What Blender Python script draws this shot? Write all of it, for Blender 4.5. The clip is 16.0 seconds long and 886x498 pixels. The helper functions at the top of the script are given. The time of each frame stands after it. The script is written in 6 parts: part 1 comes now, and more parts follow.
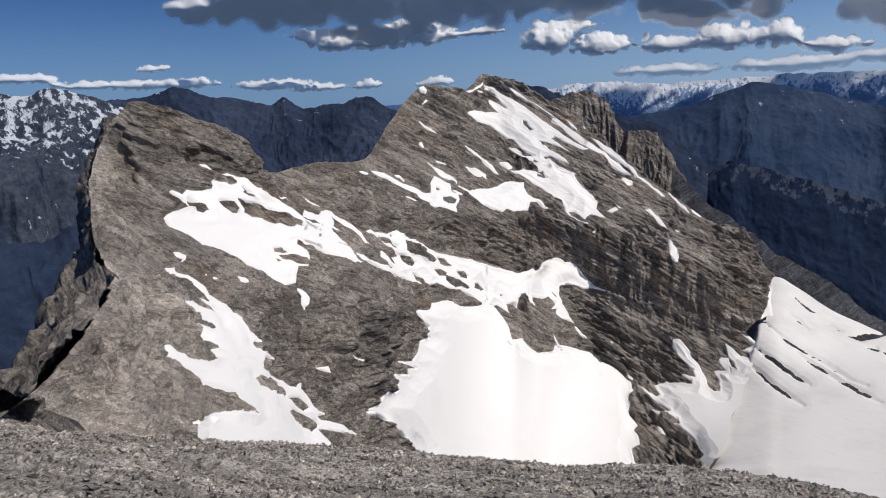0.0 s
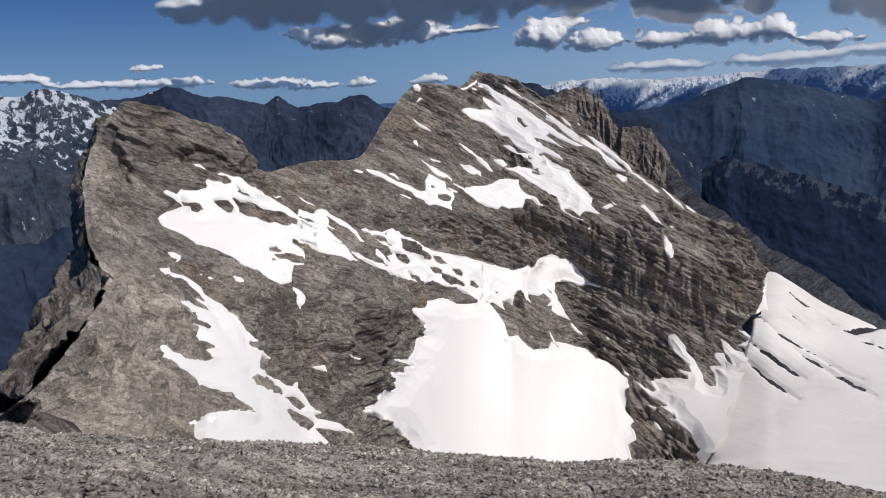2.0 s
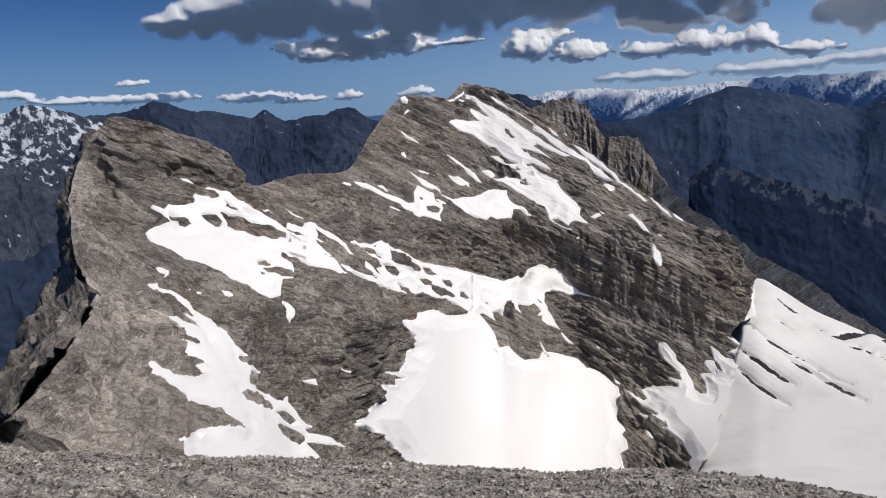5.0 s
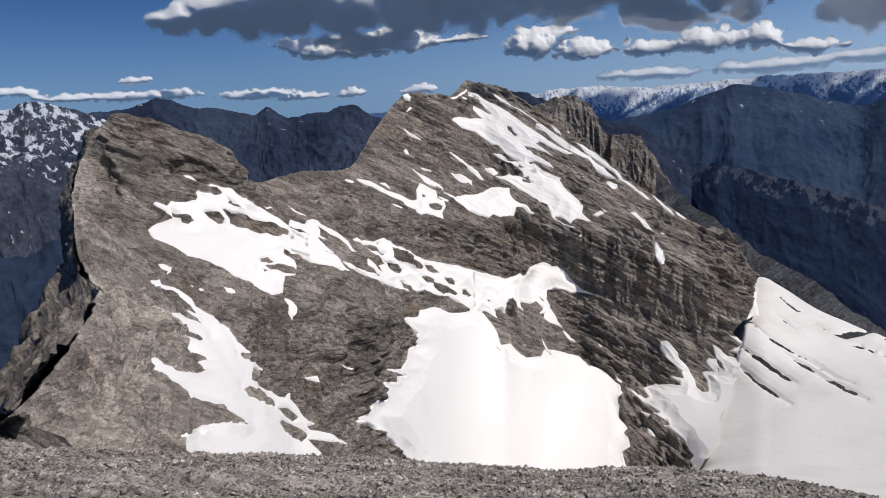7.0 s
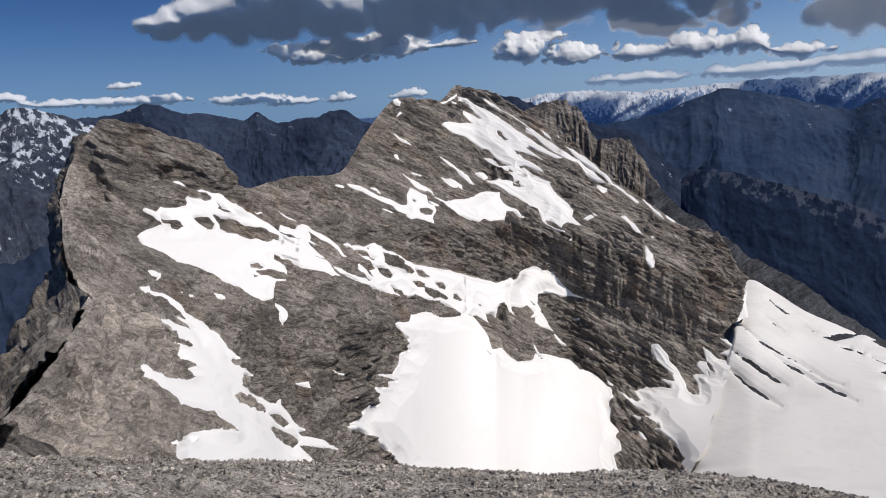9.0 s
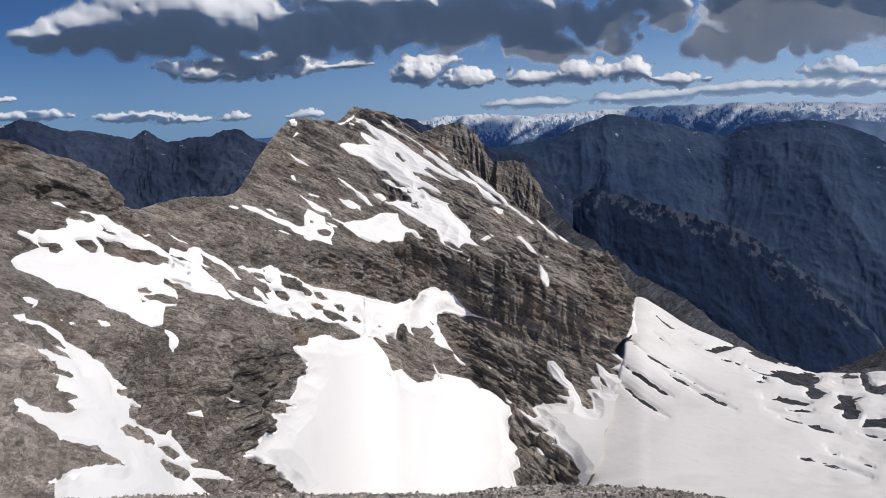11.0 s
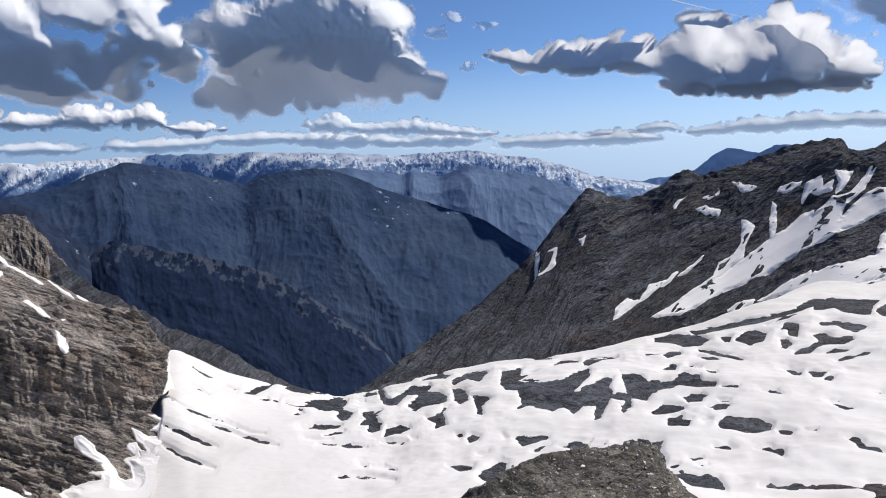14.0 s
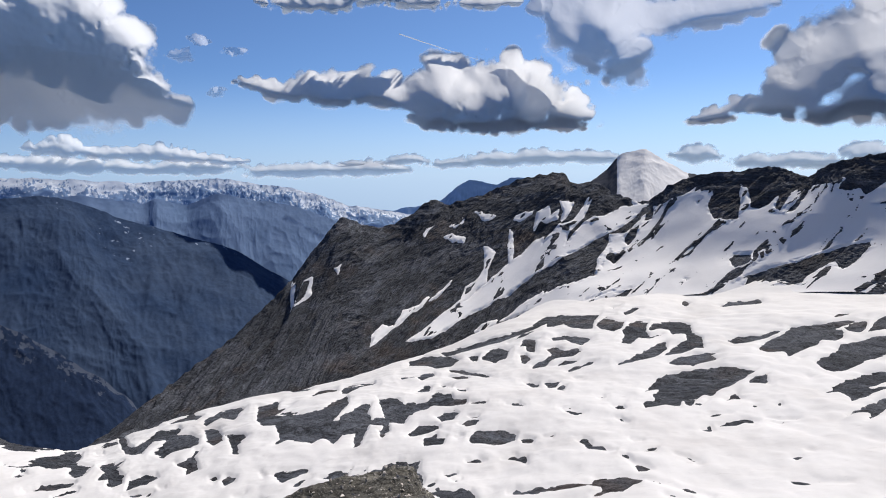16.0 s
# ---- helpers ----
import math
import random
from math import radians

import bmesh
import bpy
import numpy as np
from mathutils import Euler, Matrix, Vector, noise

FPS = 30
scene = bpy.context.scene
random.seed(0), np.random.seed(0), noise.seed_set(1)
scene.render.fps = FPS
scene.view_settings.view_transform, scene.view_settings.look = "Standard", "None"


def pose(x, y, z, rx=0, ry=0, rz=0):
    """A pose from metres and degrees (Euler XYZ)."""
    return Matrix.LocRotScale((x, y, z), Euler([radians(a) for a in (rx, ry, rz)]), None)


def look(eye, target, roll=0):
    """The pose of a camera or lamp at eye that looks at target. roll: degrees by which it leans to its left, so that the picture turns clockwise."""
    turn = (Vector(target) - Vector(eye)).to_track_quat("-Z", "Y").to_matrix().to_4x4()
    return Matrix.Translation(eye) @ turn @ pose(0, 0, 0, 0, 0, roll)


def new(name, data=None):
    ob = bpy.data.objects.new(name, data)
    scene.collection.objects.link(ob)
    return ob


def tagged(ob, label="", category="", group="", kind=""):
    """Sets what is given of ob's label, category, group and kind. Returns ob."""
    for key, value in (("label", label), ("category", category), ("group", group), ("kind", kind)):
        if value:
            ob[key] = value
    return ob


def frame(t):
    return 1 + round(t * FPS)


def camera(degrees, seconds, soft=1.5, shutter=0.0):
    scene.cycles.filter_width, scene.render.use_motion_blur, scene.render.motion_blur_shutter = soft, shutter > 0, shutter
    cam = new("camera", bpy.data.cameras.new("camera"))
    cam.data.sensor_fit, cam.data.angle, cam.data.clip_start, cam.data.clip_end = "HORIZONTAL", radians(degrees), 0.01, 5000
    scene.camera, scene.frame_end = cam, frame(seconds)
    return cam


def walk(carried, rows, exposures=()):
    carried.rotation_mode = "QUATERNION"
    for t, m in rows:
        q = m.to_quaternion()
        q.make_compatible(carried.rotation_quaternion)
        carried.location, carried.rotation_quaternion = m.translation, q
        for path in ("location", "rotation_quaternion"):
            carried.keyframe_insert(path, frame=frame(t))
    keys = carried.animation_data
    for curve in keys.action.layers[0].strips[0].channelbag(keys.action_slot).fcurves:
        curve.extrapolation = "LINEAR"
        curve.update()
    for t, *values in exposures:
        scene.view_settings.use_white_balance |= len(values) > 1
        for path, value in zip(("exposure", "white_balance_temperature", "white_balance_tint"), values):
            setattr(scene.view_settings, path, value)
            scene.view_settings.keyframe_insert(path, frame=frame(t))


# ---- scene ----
# ------------------------------------------------------------------ camera
cam = camera(62.13, 16.0, soft=0.95)
EYE = 1.6
TURNS = [  # seconds, yaw, pitch, roll
    (0.0, 0.0, -11.95, -2.32), (0.5, 0.08, -12.09, -2.5), (1.0, -0.07, -12.17, -2.72), (1.5, -0.28, -12.31, -2.68),
    (2.0, -0.36, -12.14, -2.74), (2.5, -0.44, -11.83, -2.66), (3.0, -0.82, -11.68, -2.56), (3.5, -1.23, -11.41, -2.42),
    (4.0, -1.44, -11.25, -3.16), (6.5, -1.18, -11.45, -3.37), (7.0, -1.06, -11.48, -3.21), (7.5, -1.11, -11.51, -3.39),
    (8.0, -1.3, -11.52, -3.31), (10.3, -4.45, -10.48, -3.61), (10.5, -5.39, -10.42, -3.46), (11.0, -9.88, -9.92, -2.42),
    (11.5, -15.52, -9.18, -2.53), (12.0, -22.12, -8.06, -2.76), (12.5, -28.62, -7.18, -3.61), (13.0, -35.4, -6.67, -3.62),
    (13.5, -40.74, -7.09, -2.98), (14.0, -45.91, -7.57, -1.83), (14.5, -50.77, -7.39, -0.47), (15.0, -56.04, -6.8, -0.76),
    (15.5, -60.63, -6.24, -0.85), (16.0, -64.96, -5.75, -0.91),
]
ARM = 0.25  # the camera is held this far in front of the turning body


def held(yaw, pitch, roll):
    a = radians(yaw)
    return pose(-ARM * math.sin(a), ARM * (math.cos(a) - 1), EYE, 90 + pitch, 0, yaw) @ pose(0, 0, 0, 0, 0, roll)


walk(cam, [(t, held(y, p, r)) for t, y, p, r in TURNS], [(0.0, -0.37, 6750, 10), (8.0, -0.37, 6750, 10), (11.0, -0.32, 6700, 10), (12.5, -0.2, 6650, 10), (14.0, 0.02, 6650, 10), (16.0, -0.01, 6700, 10)])

# ------------------------------------------------------------------ light
SUN_AZ, SUN_EL = 110.0, 51.0
sun_way = Vector((math.sin(radians(SUN_AZ)) * math.cos(radians(SUN_EL)), math.cos(radians(SUN_AZ)) * math.cos(radians(SUN_EL)), math.sin(radians(SUN_EL))))
sun = new("sun", bpy.data.lights.new("sun", "SUN"))
sun.data.energy, sun.data.angle, sun.data.color = 4.5, radians(0.53), (1.0, 0.96, 0.9)
sun.matrix_world = look(sun_way * 50, (0, 0, 0))
world = bpy.data.worlds.new("sky")
scene.world = world
world.use_nodes = True
sky = world.node_tree.nodes.new("ShaderNodeTexSky")
sky.sky_type, sky.sun_disc = "NISHITA", False
sky.sun_elevation, sky.sun_rotation = radians(SUN_EL), radians(SUN_AZ)
sky.altitude, sky.air_density, sky.dust_density, sky.ozone_density = 2500, 0.8, 0.8, 8.0
wn, wl = world.node_tree.nodes, world.node_tree.links
# pale air low over the horizon, all the way round
where, height, haze, air = wn.new("ShaderNodeTexCoord"), wn.new("ShaderNodeSeparateXYZ"), wn.new("ShaderNodeMapRange"), wn.new("ShaderNodeMix")
wl.new(where.outputs["Generated"], height.inputs[0])
wl.new(height.outputs["Z"], haze.inputs[0])
haze.interpolation_type = "SMOOTHSTEP"
for key, value in (("From Min", -0.02), ("From Max", 0.14), ("To Min", 0.75), ("To Max", 0.0)):
    haze.inputs[key].default_value = value
air.data_type = "RGBA"
wl.new(haze.outputs[0], air.inputs[0])
wl.new(sky.outputs[0], air.inputs[6])
air.inputs[7].default_value = (4.6, 6.0, 8.2, 1)
wn["Background"].inputs[1].default_value = 0.084
# the air scatters more light on the sun's side
toward, glow, lit = wn.new("ShaderNodeVectorMath"), wn.new("ShaderNodeMapRange"), wn.new("ShaderNodeVectorMath")
toward.operation, lit.operation = "DOT_PRODUCT", "MULTIPLY"
toward.inputs[1].default_value = sun_way
wl.new(where.outputs["Generated"], toward.inputs[0])
wl.new(toward.outputs["Value"], glow.inputs[0])
for key, value in (("From Min", -0.3), ("From Max", 0.8), ("To Min", 0.0), ("To Max", 1.0)):
    glow.inputs[key].default_value = value
wl.new(air.outputs[2], lit.inputs[0])
tone = wn.new("ShaderNodeMix")
tone.data_type = "RGBA"
wl.new(glow.outputs[0], tone.inputs[0])
tone.inputs[6].default_value, tone.inputs[7].default_value = (0.5, 0.68, 0.88, 1), (1.65, 1.65, 1.65, 1)
wl.new(tone.outputs[2], lit.inputs[1])
wl.new(lit.outputs[0], wn["Background"].inputs[0])

# ------------------------------------------------------------------ materials
def nodes_of(name):
    m = bpy.data.materials.new(name)
    m.use_nodes = True
    return m, m.node_tree.nodes, m.node_tree.links, m.node_tree.nodes["Principled BSDF"]


def texture(nodes, links, kind, scale, detail=6.0, stretch=(1, 1, 1), turn=(0, 0, 0), rough=0.6):
    """Noise in world metres: scale is the size of its lumps."""
    co = nodes.new("ShaderNodeNewGeometry")
    mp = nodes.new("ShaderNodeMapping")
    mp.inputs["Rotation"].default_value = [radians(a) for a in turn]
    mp.vector_type = "TEXTURE"
    mp.inputs["Scale"].default_value = [scale / s for s in stretch]
    links.new(co.outputs["Position"], mp.inputs["Vector"])
    tx = nodes.new("ShaderNodeTexNoise" if kind == "noise" else "ShaderNodeTexVoronoi")
    tx.inputs["Scale"].default_value = 1.0
    if kind == "noise":
        tx.inputs["Detail"].default_value, tx.inputs["Roughness"].default_value = detail, rough
    links.new(mp.outputs[0], tx.inputs["Vector"])
    return tx.outputs[0]


def ramp(nodes, links, value, stops):
    r = nodes.new("ShaderNodeValToRGB")
    els = r.color_ramp.elements
    els[0].position, els[0].color = stops[0][0], (*stops[0][1], 1)
    els[1].position, els[1].color = stops[-1][0], (*stops[-1][1], 1)
    for p, c in stops[1:-1]:
        els.new(p).color = (*c, 1)
    links.new(value, r.inputs[0])
    return r.outputs[0]


def mix(nodes, links, fac, a, b, mode="MIX"):
    m = nodes.new("ShaderNodeMix")
    m.data_type, m.blend_type = "RGBA", mode
    for key, v in ((0, fac), (6, a), (7, b)):
        if isinstance(v, (int, float)):
            m.inputs[key].default_value = v
        elif isinstance(v, tuple):
            m.inputs[key].default_value = (*v, 1)
        else:
            links.new(v, m.inputs[key])
    return m.outputs[2]


def bump(nodes, links, value, depth, bsdf, strength=1.0, before=None):
    b = nodes.new("ShaderNodeBump")
    b.inputs["Strength"].default_value, b.inputs["Distance"].default_value = strength, depth
    links.new(value, b.inputs["Height"])
    if before:
        links.new(before, b.inputs["Normal"])
    links.new(b.outputs[0], bsdf.inputs["Normal"])
    return b.outputs[0]


def grey(nodes, links, value, low, high):
    return ramp(nodes, links, value, [(low, (0, 0, 0)), (high, (1, 1, 1))])


def rock_material(name, dark, pale, rust, size=1.0, dip=28, relief=1.0, pieces=False):
    """Bedded limestone: fine beds that dip to the right, blotches, rusty stains."""
    m, n, l, b = nodes_of(name)
    big = texture(n, l, "noise", 45 * size, 5)
    fine = texture(n, l, "noise", 3.2 * size, 8, rough=0.72)
    beds = texture(n, l, "noise", 26 * size, 9, stretch=(0.7, 0.7, 9), turn=(0, dip, 0), rough=0.7)
    stain = texture(n, l, "noise", 60 * size, 4)
    c = ramp(n, l, fine, [(0.25, tuple(v * 0.6 for v in dark)), (0.5, tuple((a + q) / 2 for a, q in zip(dark, pale))), (0.75, tuple(v * 1.15 for v in pale))])
    thick = texture(n, l, "noise", 70 * size, 6, stretch=(0.6, 0.6, 7), turn=(0, dip, 0), rough=0.6)
    c = mix(n, l, grey(n, l, beds, 0.44, 0.6), c, mix(n, l, 1.0, c, (0.74, 0.73, 0.72), "MULTIPLY"))
    c = mix(n, l, grey(n, l, thick, 0.45, 0.58), mix(n, l, 1.0, c, (1.36, 1.34, 1.31), "MULTIPLY"), mix(n, l, 1.0, c, (0.78, 0.77, 0.76), "MULTIPLY"))
    c = mix(n, l, grey(n, l, big, 0.4, 0.68), c, mix(n, l, 1.0, c, (1.22, 1.2, 1.17), "MULTIPLY"))
    c = mix(n, l, grey(n, l, stain, 0.55, 0.7), c, mix(n, l, 0.45, c, rust))
    grit = texture(n, l, "noise", 0.9 * size, 5, stretch=(0.7, 0.7, 2.2), turn=(0, dip, 0), rough=0.65)
    c = mix(n, l, grey(n, l, grit, 0.36, 0.64), mix(n, l, 1.0, c, (0.72, 0.715, 0.71), "MULTIPLY"), mix(n, l, 1.0, c, (1.25, 1.25, 1.25), "MULTIPLY"))
    for sheet, where in ((beds, (0.465, 0.5, 0.535)), (thick, (0.485, 0.5, 0.515))):
        joint = ramp(n, l, sheet, [(where[0], (1, 1, 1)), (where[1], (0.42, 0.41, 0.4)), (where[2], (1, 1, 1))])
        c = mix(n, l, 1.0, c, joint, "MULTIPLY")
    if pieces:
        one = n.new("ShaderNodeNewGeometry")
        c = mix(n, l, one.outputs["Random Per Island"], mix(n, l, 1.0, c, (0.62, 0.62, 0.63), "MULTIPLY"), mix(n, l, 1.0, c, (1.25, 1.23, 1.2), "MULTIPLY"))
    # lie lightens the rock: weathered paleness together with painted sunlight
    at = n.new("ShaderNodeAttribute")
    at.attribute_name = "lie"
    c = mix(n, l, at.outputs["Fac"], c, mix(n, l, 0.25, mix(n, l, 1.0, c, (1.85, 1.81, 1.77), "MULTIPLY"), tuple(v * 1.7 for v in pale)))
    l.new(c, b.inputs["Base Color"])
    b.inputs["Roughness"].default_value = 0.92
    b.inputs["Specular IOR Level"].default_value = 0.2
    first = bump(n, l, beds, 4.0 * size * relief, b, 1.0)
    second = bump(n, l, fine, 1.3 * size * relief, b, 0.9, first)
    bump(n, l, grit, 0.4 * size * relief, b, 0.8, second)
    return m


def far_material(name, low, high, snow_amount, snow=(0.75, 0.78, 0.84), size=260.0, rough=0.3):
    """A distant range: forest and rock, tinted blue in place of haze, with old snow lying in gullies and hollows."""
    m, n, l, b = nodes_of(name)
    big = texture(n, l, "noise", size, 7)
    fine = texture(n, l, "noise", size * 0.12, 9, rough=0.75)
    run = texture(n, l, "noise", size * 0.22, 8, stretch=(1.5, 1.5, 0.7), rough=0.68)
    c = mix(n, l, grey(n, l, big, 0.35, 0.65), low, high)
    c = mix(n, l, grey(n, l, fine, 0.35, 0.7), mix(n, l, 1.0, c, (1 - rough,) * 3, "MULTIPLY"), mix(n, l, 1.0, c, (1 + rough * 0.8,) * 3, "MULTIPLY"))
    at = n.new("ShaderNodeAttribute")
    at.attribute_name = "lie"
    add = n.new("ShaderNodeMath")
    add.operation = "ADD"
    l.new(run, add.inputs[0])
    l.new(at.outputs["Fac"], add.inputs[1])
    c = mix(n, l, grey(n, l, add.outputs[0], 1.0 - snow_amount, 1.05 - snow_amount), c, snow)
    l.new(c, b.inputs["Base Color"])
    b.inputs["Roughness"].default_value = 0.95
    b.inputs["Specular IOR Level"].default_value = 0.05
    bump(n, l, fine, size * 0.018, b, min(1.0, rough * 2))
    return m


def snow_material(name, tint=(0.84, 0.817, 0.795), dirt=(0.6, 0.56, 0.53), soil=0.2):
    m, n, l, b = nodes_of(name)
    broad = texture(n, l, "noise", 90, 4, stretch=(1, 1, 1))
    runs = texture(n, l, "noise", 14, 6, stretch=(3.5, 0.9, 1), turn=(0, 0, 25))
    fine = texture(n, l, "noise", 2.4, 6)
    c = mix(n, l, grey(n, l, broad, 0.5, 0.8), tint, mix(n, l, soil, tint, dirt))
    c = mix(n, l, grey(n, l, runs, 0.6, 0.78), c, mix(n, l, soil * 0.8, c, dirt))
    l.new(c, b.inputs["Base Color"])
    b.inputs["Roughness"].default_value = 0.75
    b.inputs["Specular IOR Level"].default_value = 0.25
    first = bump(n, l, runs, 0.5, b, 0.25)
    bump(n, l, fine, 0.25, b, 0.4, first)
    return m


ROCK = rock_material("limestone", (0.2, 0.18, 0.165), (0.365, 0.333, 0.306), (0.33, 0.22, 0.14), relief=1.5)
# darker than ROCK, with a blue cast painted in for haze
ROCK_RIGHT = rock_material("dark_hazed_limestone", (0.05, 0.056, 0.07), (0.1, 0.107, 0.124), (0.15, 0.11, 0.085), 1.3, -20)
SNOW = snow_material("old_snow")
# plateau snow: a darker tint than SNOW, more mottled
SNOW_WIDE = snow_material("darker_old_snow", (0.74, 0.715, 0.69), (0.5, 0.465, 0.44), 0.6)
# the far rock, snow and forest colours below have the haze's blue painted in
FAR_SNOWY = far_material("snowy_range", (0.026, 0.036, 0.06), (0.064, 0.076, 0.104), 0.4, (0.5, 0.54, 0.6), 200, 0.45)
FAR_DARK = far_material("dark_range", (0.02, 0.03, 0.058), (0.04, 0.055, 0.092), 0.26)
# the massif's dark tone also stands for cloud shadow lying on it
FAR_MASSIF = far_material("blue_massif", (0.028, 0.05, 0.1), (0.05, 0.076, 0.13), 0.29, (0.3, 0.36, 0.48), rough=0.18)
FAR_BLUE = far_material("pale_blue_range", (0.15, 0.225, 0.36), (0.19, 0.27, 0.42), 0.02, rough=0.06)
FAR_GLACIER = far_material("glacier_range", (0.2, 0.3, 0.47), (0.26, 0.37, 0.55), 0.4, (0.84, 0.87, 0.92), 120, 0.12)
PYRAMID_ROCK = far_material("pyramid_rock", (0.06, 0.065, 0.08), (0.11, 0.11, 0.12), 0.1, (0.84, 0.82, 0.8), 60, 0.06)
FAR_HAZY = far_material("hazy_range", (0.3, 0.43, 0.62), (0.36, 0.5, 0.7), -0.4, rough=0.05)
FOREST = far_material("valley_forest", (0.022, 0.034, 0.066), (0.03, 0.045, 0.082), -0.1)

# forest and scree, dimmed and blued for haze in the same way
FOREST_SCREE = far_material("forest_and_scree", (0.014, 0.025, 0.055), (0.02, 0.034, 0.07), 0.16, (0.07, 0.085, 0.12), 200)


def cloud_material():
    """Cloud: white droplets, thin at the rim, where more light comes through."""
    m, n, l, b = nodes_of("cloud")
    n.remove(b)
    at = n.new("ShaderNodeAttribute")
    at.attribute_name = "lie"
    d, t, c = n.new("ShaderNodeBsdfDiffuse"), n.new("ShaderNodeBsdfTranslucent"), n.new("ShaderNodeBsdfTransparent")
    d.inputs[0].default_value = t.inputs[0].default_value = (0.86, 0.86, 0.86, 1)
    body, thin = n.new("ShaderNodeMixShader"), n.new("ShaderNodeMixShader")
    core, clear = n.new("ShaderNodeAttribute"), n.new("ShaderNodeMapRange")
    core.attribute_name = "deep"
    clear.inputs["To Min"].default_value, clear.inputs["To Max"].default_value = 0.75, 0.1
    l.new(core.outputs["Fac"], clear.inputs[0])
    l.new(clear.outputs[0], body.inputs[0])
    l.new(d.outputs[0], body.inputs[1])
    l.new(t.outputs[0], body.inputs[2])
    l.new(at.outputs["Fac"], thin.inputs[0])
    l.new(c.outputs[0], thin.inputs[1])
    l.new(body.outputs[0], thin.inputs[2])
    l.new(thin.outputs[0], n["Material Output"].inputs[0])
    return m


CLOUD = cloud_material()
GRAVEL = rock_material("gravel", (0.32, 0.3, 0.28), (0.54, 0.51, 0.48), (0.22, 0.17, 0.12), 0.02, 0, 1.0)
STONE = rock_material("stone", (0.38, 0.355, 0.33), (0.6, 0.57, 0.54), (0.34, 0.26, 0.2), 0.02, 0, 1.0, True)

# ------------------------------------------------------------------ shaping tools
def lattice(ix, iy, iz, seed):
    h = (ix * 374761393 + iy * 668265263 + iz * 2147483647 + seed * 1274126177) & 0xFFFFFFFF
    h = ((h ^ (h >> 13)) * 1274126177) & 0xFFFFFFFF
    h = ((h ^ (h >> 16)) * 2246822519) & 0xFFFFFFFF
    return (h ^ (h >> 15)).astype(np.float64) / 4294967296.0 * 2 - 1


def value_noise(p, seed=0):
    """Smooth noise from -1 to 1 at the points p (..., 3)."""
    i = np.floor(p).astype(np.int64)
    f = p - i
    f = f * f * f * (f * (f * 6 - 15) + 10)
    out = np.zeros(p.shape[:-1])
    for a in (0, 1):
        for b in (0, 1):
            for c in (0, 1):
                w = (f[..., 0] if a else 1 - f[..., 0]) * (f[..., 1] if b else 1 - f[..., 1]) * (f[..., 2] if c else 1 - f[..., 2])
                out += w * lattice(i[..., 0] + a, i[..., 1] + b, i[..., 2] + c, seed)
    return out


def fbm(p, octaves=5, seed=0, gain=0.5, ridged=False):
    total, amp, norm = np.zeros(p.shape[:-1]), 1.0, 0.0
    for k in range(octaves):
        v = value_noise(p * 2.03 ** k + 17.3 * k, seed + k)
        total += amp * ((1 - 2 * np.abs(v)) if ridged else v)
        norm += amp
        amp *= gain
    return total / norm


def spline(points, at):
    """A smooth curve through the points, at parameters from 0 to their count less one."""
    p = np.asarray(points, float)
    n = len(p)
    i = np.clip(np.floor(at).astype(int), 0, n - 2)
    t = (at - i)[:, None]
    a, b, c, d = p[np.maximum(i - 1, 0)], p[i], p[i + 1], p[np.minimum(i + 2, n - 1)]
    m0, m1 = (c - a) * 0.4, (d - b) * 0.4
    return (2 * t**3 - 3 * t**2 + 1) * b + (t**3 - 2 * t**2 + t) * m0 + (-2 * t**3 + 3 * t**2) * c + (t**3 - t**2) * m1


def loft(curves, heights, nu, nv, smooth=3):
    """A sheet stretched over guide curves; heights are the curves' places between 0 and 1 down the sheet."""
    at = np.linspace(0, len(curves[0]) - 1, nu)
    rows = np.stack([spline(c, at) for c in curves], 1)
    v = np.linspace(0, 1, nv)
    k = np.clip(np.searchsorted(heights, v, side="right") - 1, 0, len(heights) - 2)
    h = np.asarray(heights)
    t = ((v - h[k]) / (h[k + 1] - h[k]))[None, :, None]
    grid = rows[:, k] * (1 - t) + rows[:, k + 1] * t
    for _ in range(smooth):
        grid[:, 1:-1] = 0.25 * grid[:, :-2] + 0.5 * grid[:, 1:-1] + 0.25 * grid[:, 2:]
    return grid


def normals(grid):
    du, dv = np.gradient(grid, axis=0), np.gradient(grid, axis=1)
    n = np.cross(du, dv)
    n /= np.linalg.norm(n, axis=-1, keepdims=True) + 1e-9
    n *= np.where(n[..., 2:].mean() < 0, -1.0, 1.0)
    return n


def box_smooth(a, times):
    for _ in range(times):
        a = np.pad(a, ((1, 1), (1, 1)), "edge")
        a = (a[:-2, 1:-1] + a[2:, 1:-1] + a[1:-1, :-2] + a[1:-1, 2:] + 4 * a[1:-1, 1:-1]) / 8
    return a


def broad(a, k):
    """The broad form of a field: three running means over about k cells each way."""
    for axis in (0, 1):
        for _ in range(3):
            h = k // 2
            w = [(0, 0), (0, 0)]
            w[axis] = (h + 1, h)
            c = np.cumsum(np.pad(a, w, "reflect", reflect_type="odd"), axis=axis)
            a = (c[2 * h + 1:] - c[: -2 * h - 1]) / (2 * h + 1) if axis == 0 else (c[:, 2 * h + 1:] - c[:, : -2 * h - 1]) / (2 * h + 1)
    return a


